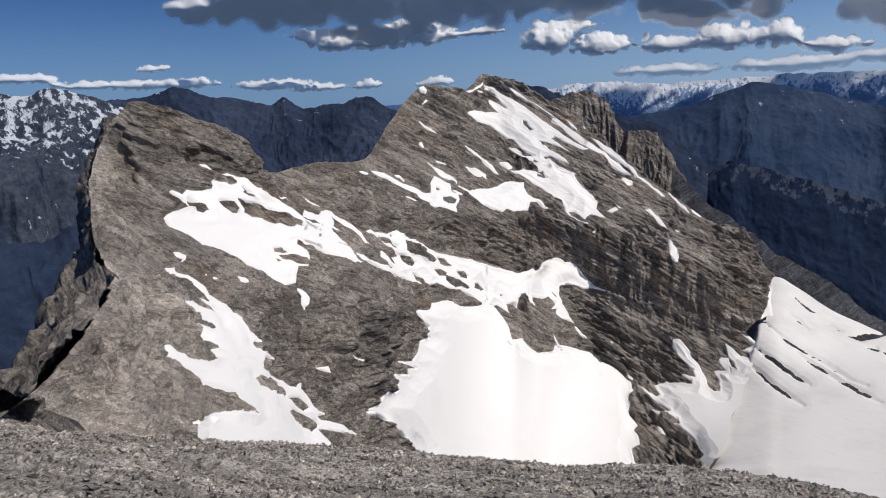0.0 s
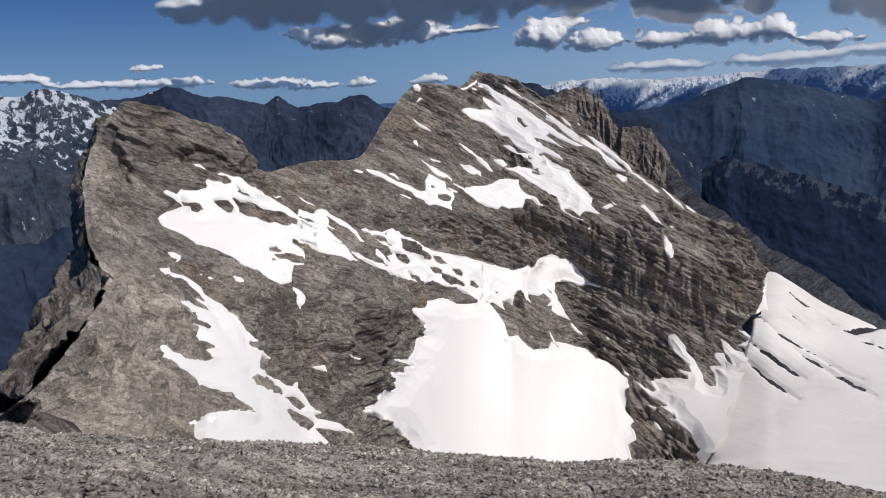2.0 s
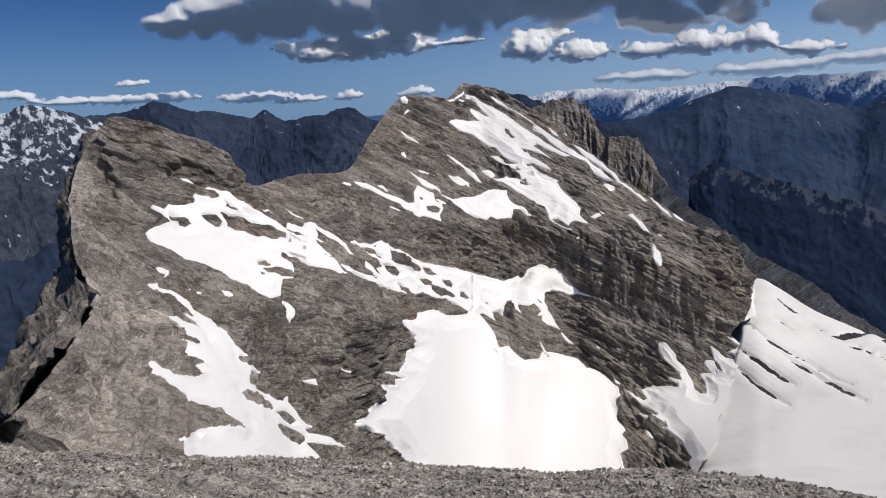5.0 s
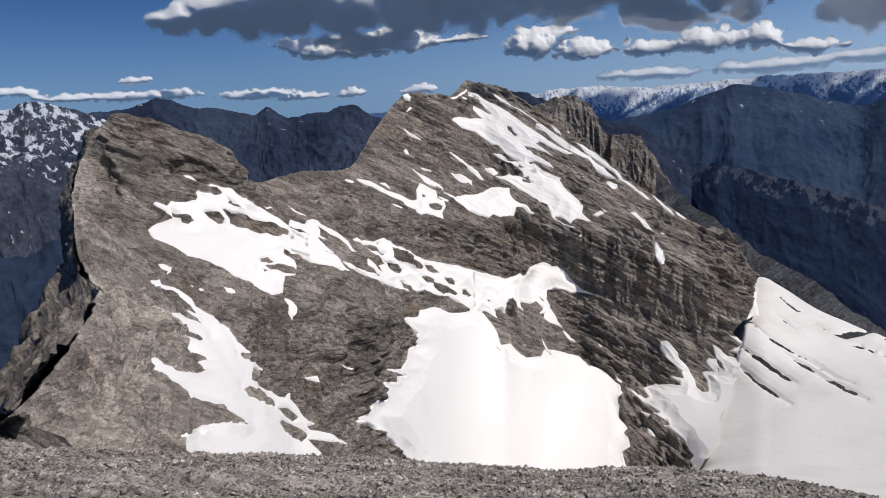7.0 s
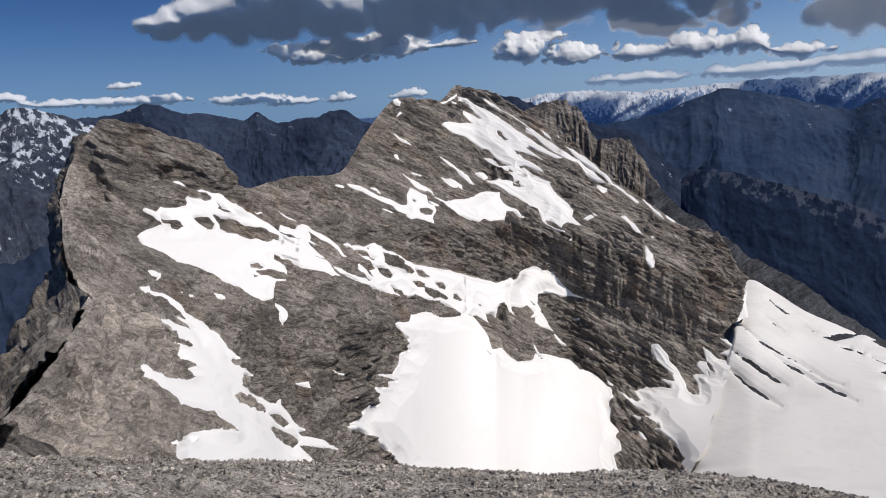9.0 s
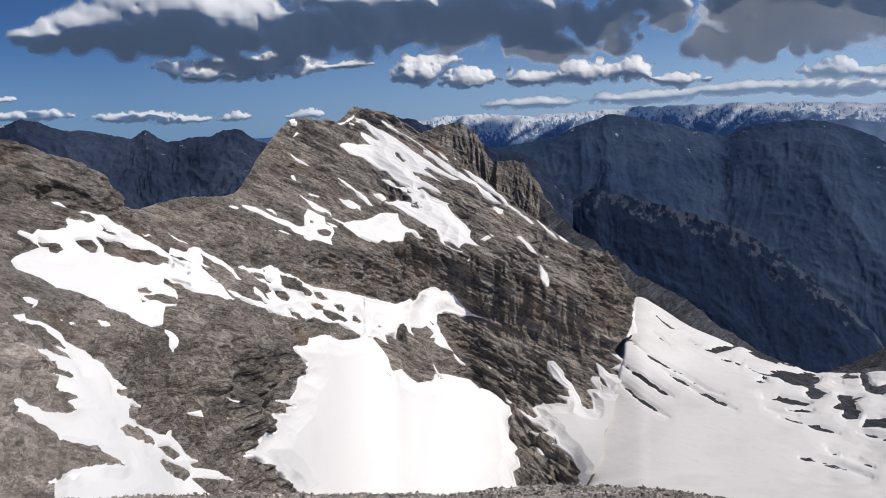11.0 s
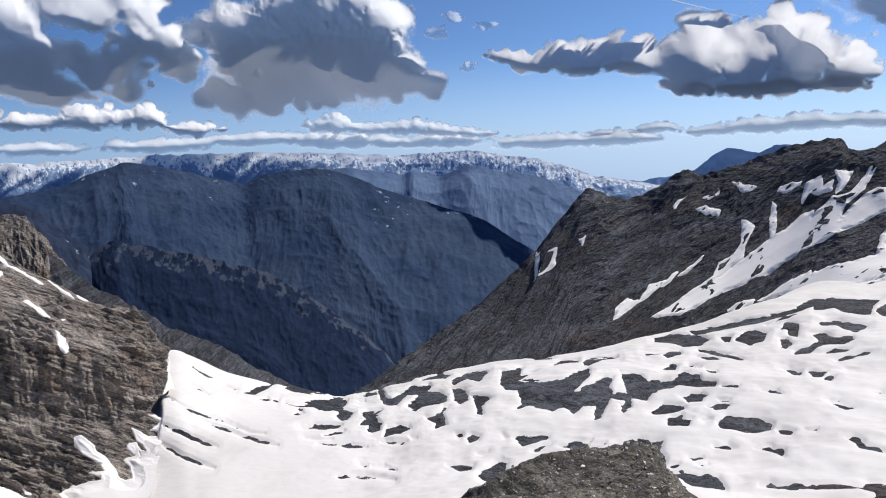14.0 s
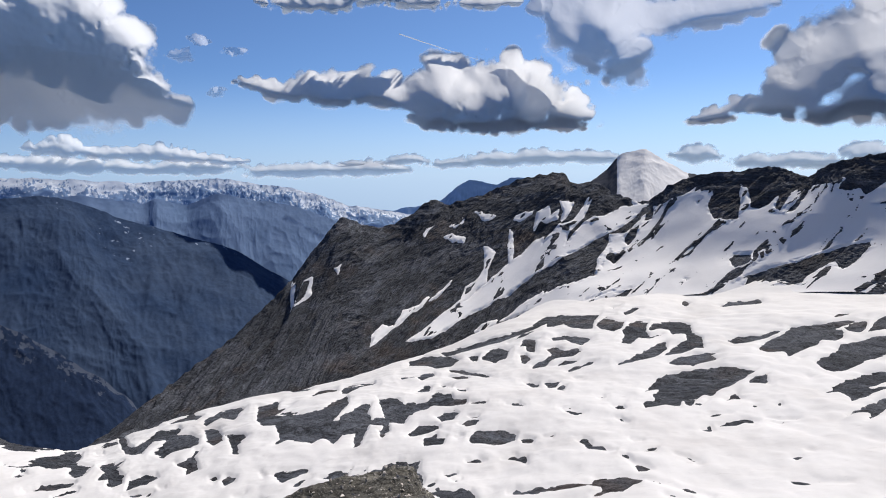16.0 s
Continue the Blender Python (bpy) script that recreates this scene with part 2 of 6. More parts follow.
def inside(u, v, outline):
    """Signed distance from the outline, in the units of u and v: positive within."""
    p = np.asarray(outline, float)
    q = np.roll(p, -1, 0)
    best, odd = np.full(u.shape, 1e9), np.zeros(u.shape, bool)
    for (ax, ay), (bx, by) in zip(p, q):
        ex, ey = bx - ax, by - ay
        t = np.clip(((u - ax) * ex + (v - ay) * ey) / (ex * ex + ey * ey + 1e-9), 0, 1)
        best = np.minimum(best, (u - ax - t * ex) ** 2 + (v - ay - t * ey) ** 2)
        if ay != by:
            odd ^= ((ay > v) != (by > v)) & (u < ex * (v - ay) / ey + ax)
    return np.where(odd, 1, -1) * np.sqrt(best)


def sheet_mesh(name, grid, material, keep=None, lie=None, smooth=True, deep=None):
    """A mesh from a grid of points; keep marks the cells that stay; lie and deep are written as point attributes."""
    nu, nv = grid.shape[:2]
    idx = np.arange(nu * nv).reshape(nu, nv)
    quads = np.stack([idx[:-1, :-1], idx[1:, :-1], idx[1:, 1:], idx[:-1, 1:]], -1)
    quads = quads[keep] if keep is not None else quads.reshape(-1, 4)
    used = np.zeros(nu * nv, bool)
    used[quads.ravel()] = True
    renum = np.cumsum(used) - 1
    points, quads = grid.reshape(-1, 3)[used], renum[quads]
    me = bpy.data.meshes.new(name)
    me.vertices.add(len(points))
    me.vertices.foreach_set("co", points.astype(np.float32).ravel())
    me.loops.add(quads.size)
    me.loops.foreach_set("vertex_index", quads.astype(np.int32).ravel())
    me.polygons.add(len(quads))
    me.polygons.foreach_set("loop_start", np.arange(0, quads.size, 4, dtype=np.int32))
    me.update(calc_edges=True)
    me.polygons.foreach_set("use_smooth", np.full(len(quads), smooth))
    if lie is not None:
        me.attributes.new("lie", "FLOAT", "POINT").data.foreach_set("value", lie.reshape(-1)[used].astype(np.float32))
    if deep is not None:
        me.attributes.new("deep", "FLOAT", "POINT").data.foreach_set("value", deep.reshape(-1)[used].astype(np.float32))
    me.materials.append(material)
    return me


def upward(grid):
    """The grid, turned over if its faces look down."""
    n = np.cross(np.gradient(grid, axis=0), np.gradient(grid, axis=1))
    return grid[::-1] if n[..., 2].mean() < 0 else grid


# ------------------------------------------------------------------ guide curves of the land, in metres, fitted to the camera's view
FACE_CREST = [(-31, 45, -19), (-55, 95, -35), (-73, 142, -42), (-87, 191, -43), (-118, 243, -42), (-168, 363, -18), (-161, 399, 4), (-140, 428, -6), (-119, 455, -20), (-115, 487, -45), (-95, 572, -47), (-68, 677, -54), (-50, 778, -25), (-18, 880, 9), (37, 949, 6), (63, 998, 24), (113, 984, 10), (162, 946, -29), (217, 904, -79), (266, 860, -123), (302, 827, -152), (334, 805, -159), (353, 786, -198), (357, 773, -221), (338, 747, -241)]
FACE_UPPER = [(-32, 51, -23), (-54, 99, -41), (-68, 150, -53), (-79, 189, -53), (-94, 220, -46), (-154, 353, -37), (-146, 367, -35), (-135, 403, -34), (-119, 434, -41), (-108, 468, -56), (-88, 543, -66), (-64, 637, -75), (-33, 719, -81), (7, 790, -78), (47, 849, -79), (83, 886, -78), (123, 881, -86), (161, 865, -99), (202, 841, -118), (240, 815, -141), (265, 792, -157), (295, 771, -173), (320, 755, -195), (333, 749, -219), (333, 738, -241)]
FACE_CLIFF_TOP = [(-31, 54, -26), (-50, 102, -45), (-62, 153, -61), (-71, 192, -64), (-82, 226, -61), (-119, 286, -49), (-126, 337, -51), (-121, 381, -53), (-107, 417, -59), (-88, 452, -65), (-64, 516, -74), (-37, 589, -88), (-11, 660, -103), (27, 710, -118), (69, 747, -129), (101, 773, -132), (134, 789, -136), (164, 783, -145), (192, 772, -157), (219, 759, -168), (242, 747, -181), (266, 739, -195), (290, 730, -209), (303, 724, -223), (315, 724, -242)]
FACE_CLIFF_FOOT = [(-30, 58, -29), (-46, 107, -50), (-56, 159, -70), (-63, 195, -76), (-72, 229, -76), (-98, 273, -65), (-100, 315, -63), (-94, 358, -70), (-81, 392, -78), (-63, 435, -88), (-41, 498, -102), (-16, 584, -126), (13, 652, -147), (47, 700, -168), (84, 739, -183), (115, 766, -177), (145, 780, -194), (162, 773, -209), (184, 761, -216), (205, 749, -226), (226, 738, -236), (249, 728, -246), (270, 719, -250), (289, 716, -253), (305, 713, -250)]
FACE_ROCK_FOOT = [(-29, 64, -33), (-43, 115, -58), (-49, 168, -82), (-56, 208, -94), (-62, 242, -100), (-80, 279, -88), (-80, 315, -87), (-70, 353, -96), (-55, 386, -106), (-37, 428, -122), (-19, 480, -146), (1, 545, -162), (21, 615, -182), (43, 659, -201), (61, 637, -225), (84, 634, -230), (117, 690, -246), (145, 721, -264), (167, 716, -278), (188, 703, -290), (212, 697, -288), (240, 689, -280), (262, 687, -280), (285, 688, -270), (311, 699, -257)]
FACE_BOWL = [(-29, 74, -40), (-41, 129, -71), (-44, 185, -102), (-46, 225, -128), (-46, 258, -148), (-50, 296, -166), (-43, 317, -181), (-38, 343, -197), (-31, 367, -213), (-26, 394, -230), (-15, 425, -251), (-5, 450, -267), (7, 475, -283), (22, 497, -298), (39, 519, -312), (57, 527, -319), (76, 535, -326), (103, 534, -326), (130, 532, -325), (163, 530, -315), (195, 527, -304), (223, 547, -294), (251, 567, -283), (289, 605, -273), (328, 641, -260)]
WALL_EDGE = [(-169, 396, -2), (-168, 363, -23), (-117, 244, -41), (-87, 191, -44), (-74, 141, -43), (-56, 94, -37)]
WALL_BROW = [(-179, 410, -3), (-180, 379, -29), (-134, 272, -47), (-127, 242, -57), (-110, 194, -60), (-85, 134, -52)]
WALL_BASE = [(-233, 533, -63), (-234, 493, -98), (-174, 353, -121), (-165, 314, -134), (-143, 253, -137), (-110, 175, -128)]
PLATEAU_UNDER = [(0, 243, -233), (43, 244, -228), (56, 242, -223), (69, 241, -218), (78, 239, -207), (86, 237, -194), (105, 229, -185), (111, 226, -184), (121, 221, -183), (133, 214, -180), (143, 207, -179), (154, 200, -177), (162, 193, -175), (169, 187, -173), (180, 177, -170), (193, 161, -165), (201, 128, -158), (203, 113, -155), (205, 93, -152), (206, 75, -150), (205, 57, -147), (207, 40, -144), (209, 22, -143), (210, 0, -142), (207, -25, -140), (200, -57, -139), (188, -87, -137)]
PLATEAU_NEAR = [(0, 540, -360), (96, 542, -352), (124, 539, -344), (153, 534, -336), (172, 531, -318), (192, 526, -297), (233, 509, -283), (247, 502, -281), (270, 491, -278), (296, 475, -275), (318, 461, -272), (342, 444, -269), (360, 429, -266), (375, 416, -263), (399, 393, -257), (430, 357, -250), (447, 285, -239), (452, 250, -234), (457, 207, -229), (457, 166, -225), (455, 127, -221), (460, 89, -216), (465, 49, -214), (466, 0, -212), (461, -57, -210), (444, -127, -208), (417, -194, -205)]
PLATEAU_MIDDLE = [(0, 680, -340), (122, 689, -328), (159, 688, -319), (196, 684, -300), (221, 681, -288), (246, 677, -279), (301, 657, -267), (320, 650, -267), (350, 636, -268), (385, 618, -267), (414, 601, -267), (446, 580, -266), (471, 562, -266), (492, 546, -263), (526, 517, -258), (570, 473, -251), (633, 403, -240), (660, 366, -235), (693, 314, -230), (720, 262, -226), (744, 208, -221), (764, 149, -216), (776, 82, -214), (780, 0, -212), (774, -95, -210), (750, -215, -208), (707, -330, -205)]
PLATEAU_RIM = [(0, 760, -260), (135, 768, -267), (178, 770, -263), (221, 769, -258), (256, 789, -255), (294, 808, -253), (395, 864, -234), (419, 852, -242), (455, 828, -268), (497, 798, -286), (528, 766, -294), (561, 729, -304), (591, 705, -300), (619, 687, -296), (663, 652, -284), (723, 600, -275), (810, 516, -265), (875, 485, -258), (965, 438, -246), (1052, 383, -225), (1146, 320, -215), (1217, 237, -204), (1253, 132, -202), (1260, 0, -193), (1251, -154, -184), (1202, -345, -174), (1133, -528, -174)]
PLATEAU_DROP = [(0, 882, -410), (157, 891, -417), (206, 893, -413), (256, 892, -408), (298, 916, -405), (341, 937, -403), (459, 1002, -384), (487, 989, -392), (528, 961, -418), (576, 926, -436), (613, 888, -444), (651, 846, -454), (686, 818, -450), (718, 797, -446), (769, 756, -434), (839, 697, -425), (939, 598, -415), (1015, 562, -408), (1097, 498, -338), (1171, 426, -259), (1249, 349, -191), (1327, 258, -180), (1366, 144, -178), (1373, 0, -169), (1364, -168, -160), (1310, -376, -150), (1235, -576, -150)]
RIDGE_CREST = [(676, 930, -417), (771, 919, -379), (875, 893, -331), (993, 824, -244), (1060, 787, -175), (1131, 737, -83), (1158, 704, -91), (1197, 656, -91), (1240, 605, -49), (1267, 572, -54), (1297, 527, -42), (1346, 453, -12), (1384, 397, 0), (1395, 376, -21), (1410, 338, -21), (1431, 291, -47), (1450, 243, -55), (1466, 206, -29), (1483, 148, -9), (1498, 79, -2), (1500, 13, 4), (1500, -31, -14), (1498, -71, 6), (1482, -153, 26), (1394, -400, 40), (1269, -592, 38)]
RIDGE_MIDDLE = [(618, 851, -385), (690, 823, -368), (772, 788, -338), (869, 721, -290), (922, 685, -253), (979, 638, -206), (1007, 612, -210), (1052, 576, -210), (1101, 537, -188), (1132, 511, -189), (1169, 475, -180), (1230, 414, -161), (1261, 362, -136), (1275, 344, -147), (1295, 311, -147), (1320, 269, -159), (1339, 224, -164), (1353, 190, -153), (1368, 137, -144), (1378, 72, -139), (1380, 12, -134), (1380, -29, -142), (1378, -65, -131), (1368, -141, -119), (1298, -372, -106), (1201, -560, -107)]
RIDGE_FOOT = [(560, 771, -337), (609, 726, -339), (669, 683, -326), (745, 618, -313), (784, 583, -309), (827, 539, -303), (857, 521, -301), (907, 497, -296), (962, 469, -290), (996, 450, -286), (1042, 423, -276), (1115, 375, -263), (1138, 326, -221), (1154, 311, -219), (1179, 283, -215), (1210, 246, -210), (1229, 206, -209), (1240, 174, -209), (1254, 125, -208), (1258, 66, -204), (1260, 11, -200), (1260, -26, -198), (1259, -59, -196), (1253, -130, -191), (1202, -345, -180), (1133, -528, -180)]
RANGE_SNOWY = [(-2914, 1549, 59), (-2528, 2121, 76), (-2208, 2452, 48), (-1940, 2670, 71), (-1749, 2799, 42), (-1650, 2858, 58), (-1570, 2903, 44), (-1519, 2930, 63), (-1431, 2974, 45), (-1358, 3008, 25), (-1289, 3038, -4), (-1183, 3081, -68), (-1074, 3120, -142)]
RANGE_DARK = [(-1680, 3297, -11), (-1464, 3398, 24), (-1326, 3454, 31), (-1272, 3475, 46), (-1162, 3513, 49), (-1045, 3549, 11), (-901, 3589, -14), (-801, 3612, -31), (-731, 3627, -2), (-642, 3644, -52), (-534, 3661, -43), (-355, 3683, -9), (-232, 3693, -69), (-97, 3699, -89), (129, 3698, -95), (387, 3680, -76)]
RANGE_MASSIF = [(376, 3580, -149), (625, 3545, -162), (859, 3496, -149), (1106, 3426, -117), (1331, 3345, -36), (1407, 3314, -11), (1589, 3230, -51), (1734, 3155, -93), (1854, 3086, -130), (1950, 3026, -90), (2116, 2912, -69), (2236, 2821, -98), (2357, 2721, -161), (2528, 2563, -239), (2696, 2385, -329), (2821, 2236, -451), (2985, 2013, -633), (3118, 1800, -764)]
RANGE_BLUE = [(2321, 3441, -143), (2578, 3252, -82), (2809, 3055, -130), (2872, 2995, -105), (2975, 2893, -143), (3094, 2766, -88), (3202, 2640, -123), (3336, 2469, -158), (3453, 2303, -238), (3594, 2075, -332), (3730, 1819, -398)]
RANGE_GLACIER = [(-481, 4575, -71), (0, 4600, -55), (401, 4582, -39), (640, 4555, -10), (791, 4532, 14), (1011, 4487, 31), (1268, 4422, 5), (1528, 4339, 5), (1973, 4155, 26), (2579, 3809, 17), (3114, 3386, -16), (3429, 3066, -5), (3549, 2926, -36), (3731, 2691, -84), (3888, 2458, -177), (4099, 2088, -256)]
RANGE_HAZY = [(3802, 2763, -261), (3986, 2491, -236), (4150, 2207, -212), (4253, 2001, -171), (4294, 1912, -97), (4330, 1829, -44), (4358, 1761, -56), (4394, 1669, -76), (4417, 1607, -48), (4444, 1530, -25), (4518, 1295, -80), (4629, 816, -121), (4700, 0, -80)]
RANGE_BEHIND = [(66, 1899, -32), (166, 1893, -5), (232, 1886, 3), (264, 1882, -1), (320, 1873, -24), (363, 1865, -38), (453, 1845, -75), (556, 1817, -111), (650, 1785, -198)]
TOWERS = [(150, 1140, -27), (182, 1136, -17), (225, 1118, -8), (243, 1104, -16), (252, 1091, -30), (264, 1068, -62), (282, 1053, -64), (303, 1037, -68), (313, 1023, -84), (328, 1008, -114), (349, 980, -165), (366, 952, -187)]
SHOULDER = [(300, 948, -106), (327, 948, -133), (352, 948, -157), (384, 945, -181), (414, 941, -205), (438, 939, -223), (463, 936, -239), (495, 928, -259), (534, 912, -288), (565, 899, -315), (605, 877, -343)]
FOREST_HILL = [(794, 2446, -384), (888, 2425, -298), (951, 2406, -260), (1000, 2384, -279), (1071, 2351, -293), (1158, 2306, -320), (1244, 2257, -346), (1342, 2193, -384), (1419, 2134, -437), (1505, 2056, -515), (1582, 1972, -605), (1649, 1880, -709), (1666, 1821, -817)]
PYRAMID = [(1734, 442, -37), (1744, 404, -7), (1748, 383, 10), (1754, 357, 40), (1759, 328, 48), (1764, 300, 54), (1768, 278, 39), (1774, 240, 15), (1778, 209, -2), (1783, 152, -18)]
FOREST_LEFT = [(-2031, 1080, -363), (-1812, 1416, -322), (-1626, 1626, -383), (-1478, 1762, -330), (-1352, 1861, -363), (-1253, 1929, -322), (-1150, 1992, -383), (-1044, 2049, -346), (-935, 2101, -404), (-787, 2161, -487)]
CLOUDS = [  # distance, label, lumps as azimuth, elevation, half width and half height in degrees
    (4600, 'long heavy grey and white cumulus cloud', [(-16.8, 6.2, 2.2, 1.23), (-13.6, 6.8, 4.0, 1.85), (-9.2, 7.0, 4.8, 2.2), (-4.5, 7.2, 5.3, 2.42), (0.3, 7.3, 5.3, 2.56), (5.3, 7.2, 5.3, 2.56), (11.3, 7.0, 5.7, 2.56), (16.8, 6.9, 5.3, 2.29), (22.1, 6.6, 3.5, 1.67), (18.8, 4.8, 4.0, 0.97), (23.3, 5.1, 1.8, 0.97), (-7.8, 9.1, 6.6, 2.2), (3.0, 9.8, 7.0, 2.64), (13.5, 9.8, 7.0, 2.64), (21.1, 10.7, 5.3, 1.98), (25.6, 8.1, 2.6, 1.76), (26.7, 6.6, 2.2, 1.32), (-4.7, 4.6, 4.0, 0.79), (-1.5, 4.7, 2.6, 0.62)]),
    (4650, 'large dark grey cumulus cloud with bright edges', [(32.4, 8.5, 4.8, 3.96), (36.7, 7.8, 5.7, 4.41), (40.4, 7.1, 4.8, 3.96), (43.2, 6.0, 2.6, 2.64), (32.2, 4.4, 4.0, 1.76), (36.9, 4.9, 4.8, 1.76), (30.3, 9.1, 2.6, 2.64), (37.2, 10.9, 5.3, 2.64)]),
    (4790, 'small ragged white cloud in the sky', [(8.5, 3.7, 2.1, 1.23), (10.0, 4.5, 2.6, 0.44), (7.9, 3.2, 1.3, 0.62)]),
    (4790, 'small grey and white cumulus cloud', [(12.4, 3.2, 2.2, 0.97), (11.8, 2.8, 1.8, 0.53)]),
    (4790, 'row of small cumulus clouds', [(17.1, 2.8, 2.6, 0.7), (20.9, 3.0, 2.6, 1.06), (24.5, 3.0, 2.0, 0.97), (27.7, 2.1, 2.2, 0.62)]),
    (4850, 'row of white cumulus clouds', [(37.7, 2.3, 2.0, 0.79), (40.6, 1.9, 2.6, 0.57), (43.9, 1.9, 2.6, 0.7), (46.7, 1.5, 2.6, 0.48), (49.0, 1.2, 1.5, 0.35)]),
    (4300, 'bright white cumulus cloud with a grey flat base', [(51.3, 6.9, 1.8, 0.53), (53.9, 6.4, 2.2, 0.97), (56.4, 6.5, 3.1, 1.59), (60.1, 6.3, 4.0, 1.59), (64.8, 6.4, 3.1, 2.64), (68.2, 6.5, 4.8, 2.64), (71.8, 5.5, 4.4, 2.56), (74.6, 4.5, 2.6, 1.54), (64.8, 4.4, 2.6, 1.1), (69.4, 3.9, 6.6, 0.88), (73.9, 3.6, 3.5, 0.62)]),
    (4200, 'thin wispy pale cloud high up', [(76.9, 10.2, 4.0, 3.08), (78.6, 7.7, 2.6, 1.98), (81.7, 11.0, 4.0, 1.76), (85.6, 11.5, 3.5, 1.1), (74.4, 11.1, 2.6, 2.64)]),
    (4400, 'bright white billowing cloud in the sky', [(94.1, 8.1, 4.8, 3.52), (91.5, 6.5, 3.1, 2.64), (95.2, 4.7, 4.4, 2.2), (88.0, 4.4, 3.5, 0.88), (85.0, 3.7, 2.2, 0.48), (92.9, 3.8, 3.5, 0.88), (97.3, 8.5, 5.3, 3.96)]),
    (4850, 'low band of small white clouds', [(58.8, 0.9, 2.6, 0.31), (62.3, 1.2, 1.8, 0.44), (65.8, 0.8, 2.6, 0.44), (69.3, 1.1, 3.1, 0.7), (72.7, 1.2, 3.1, 0.7), (76.5, 1.1, 2.6, 0.62), (83.9, 1.1, 2.0, 0.79), (88.1, 0.6, 2.2, 0.7), (91.0, 0.6, 1.8, 0.62), (95.0, 1.1, 1.8, 0.79), (93.0, 0.3, 4.0, 0.44)]),
    (4500, 'white cloud high in the blue sky', [(55.3, 12.7, 4.0, 0.79), (63.4, 12.7, 2.6, 0.53), (68.5, 12.7, 2.6, 0.62), (60.0, 13.4, 6.2, 0.88)]),
    (4700, 'flat white cumulus cloud in the sky', [(-5.5, 4.1, 4.4, 0.88), (-1.2, 4.5, 3.1, 1.06), (-8.8, 4.6, 2.2, 0.48), (3.5, 4.4, 1.8, 0.35)]),
    (4850, 'low line of small pale clouds', [(-29.2, 2.0, 2.2, 0.35), (-27.6, 2.0, 1.3, 0.35), (-24.2, 1.5, 3.1, 0.35), (-21.3, 1.4, 2.2, 0.44), (-18.3, 1.4, 2.6, 0.44), (-12.7, 1.1, 2.6, 0.44), (-9.0, 0.8, 2.6, 0.35), (-11.1, 1.2, 2.2, 0.35)]),
    (4850, 'tiny pale cloud low over the horizon', [(-20.3, 2.5, 1.1, 0.31), (-20.6, 2.4, 1.1, 0.22)]),
    (4850, 'tiny pale cloud low over the horizon', [(-5.0, 0.9, 1.1, 0.4), (-5.7, 0.7, 0.9, 0.22)]),
    (4850, 'small pale cloud low over the horizon', [(0.3, 0.9, 1.3, 0.44), (-0.5, 0.7, 1.3, 0.31)]),
    (4870, 'low pale cloud bank over the far peaks', [(32.0, 1.3, 4.4, 0.62), (38.5, 1.0, 4.0, 0.7), (25.5, 1.0, 4.8, 0.62), (45.9, 0.8, 4.4, 0.66), (16.9, 1.0, 4.0, 0.57), (54.2, 0.5, 5.3, 0.7), (59.0, 0.5, 3.5, 0.7), (35.1, 1.3, 2.6, 0.53), (42.2, 0.8, 2.2, 0.53)]),
    (4300, 'small ragged cloud scraps in blue sky', [(48.3, 6.3, 0.8, 0.53), (49.7, 9.2, 1.1, 0.35), (47.2, 9.9, 0.9, 0.44), (45.8, 8.8, 1.1, 0.53)]),
]
CONTRAIL = [(61.9, 10.6), (68.9, 8.3)]


def thing(name, label, category, group="", kind=""):
    return tagged(new(name), label, category, group, kind)


def child(name, me, parent, label=""):
    ob = new(name, me)
    ob.parent = parent
    return tagged(ob, label)


# ------------------------------------------------------------------ the main mountain
FACE_HEIGHTS = [0, 0.2, 0.36, 0.52, 0.7, 1.0]
NU, NV = 1200, 620
face = loft([FACE_CREST, FACE_UPPER, FACE_CLIFF_TOP, FACE_CLIFF_FOOT, FACE_ROCK_FOOT, FACE_BOWL], FACE_HEIGHTS, NU, NV, 14)
# the near slope at the start of the crest is one smooth slab
slab = np.interp(np.linspace(0, 1000, NU), [0, 110, 190], [1, 1, 0])[:, None, None]
face = face * (1 - slab) + np.stack([broad(face[..., k], 40) for k in range(3)], -1) * slab
slab = np.interp(np.linspace(0, 1000, NU), [130, 170, 300, 340], [0, 1, 1, 0])[:, None, None]
face = face * (1 - slab) + np.stack([broad(face[..., k], 20) for k in range(3)], -1) * slab
face_n = normals(face)
cell = np.sqrt(np.linalg.norm(np.cross(np.gradient(face, axis=0), np.gradient(face, axis=1)), axis=-1))
size = np.clip(box_smooth(cell, 30) / 1.3, 0.18, 1.2)
uu, vv = np.meshgrid(np.linspace(0, 1000, NU), np.linspace(0, 400, NV), indexing="ij")


def block_noise(p, seed, crisp=4.0):
    """Noise of flat-topped blocks with steep joints between them, from -1 to 1."""
    i = np.floor(p).astype(np.int64)
    f = np.clip((p - i - 0.5) * crisp + 0.5, 0, 1)
    out = np.zeros(p.shape[:-1])
    for a in (0, 1):
        for b in (0, 1):
            for c in (0, 1):
                w = (f[..., 0] if a else 1 - f[..., 0]) * (f[..., 1] if b else 1 - f[..., 1]) * (f[..., 2] if c else 1 - f[..., 2])
                out += w * lattice(i[..., 0] + a, i[..., 1] + b, i[..., 2] + c, seed)
    return out


BEDS = np.array([[-0.12, 0.99, 0.0], [0.85, 0.1, -0.52], [0.52, 0.06, 0.85]])  # strike, dip and the beds' normal


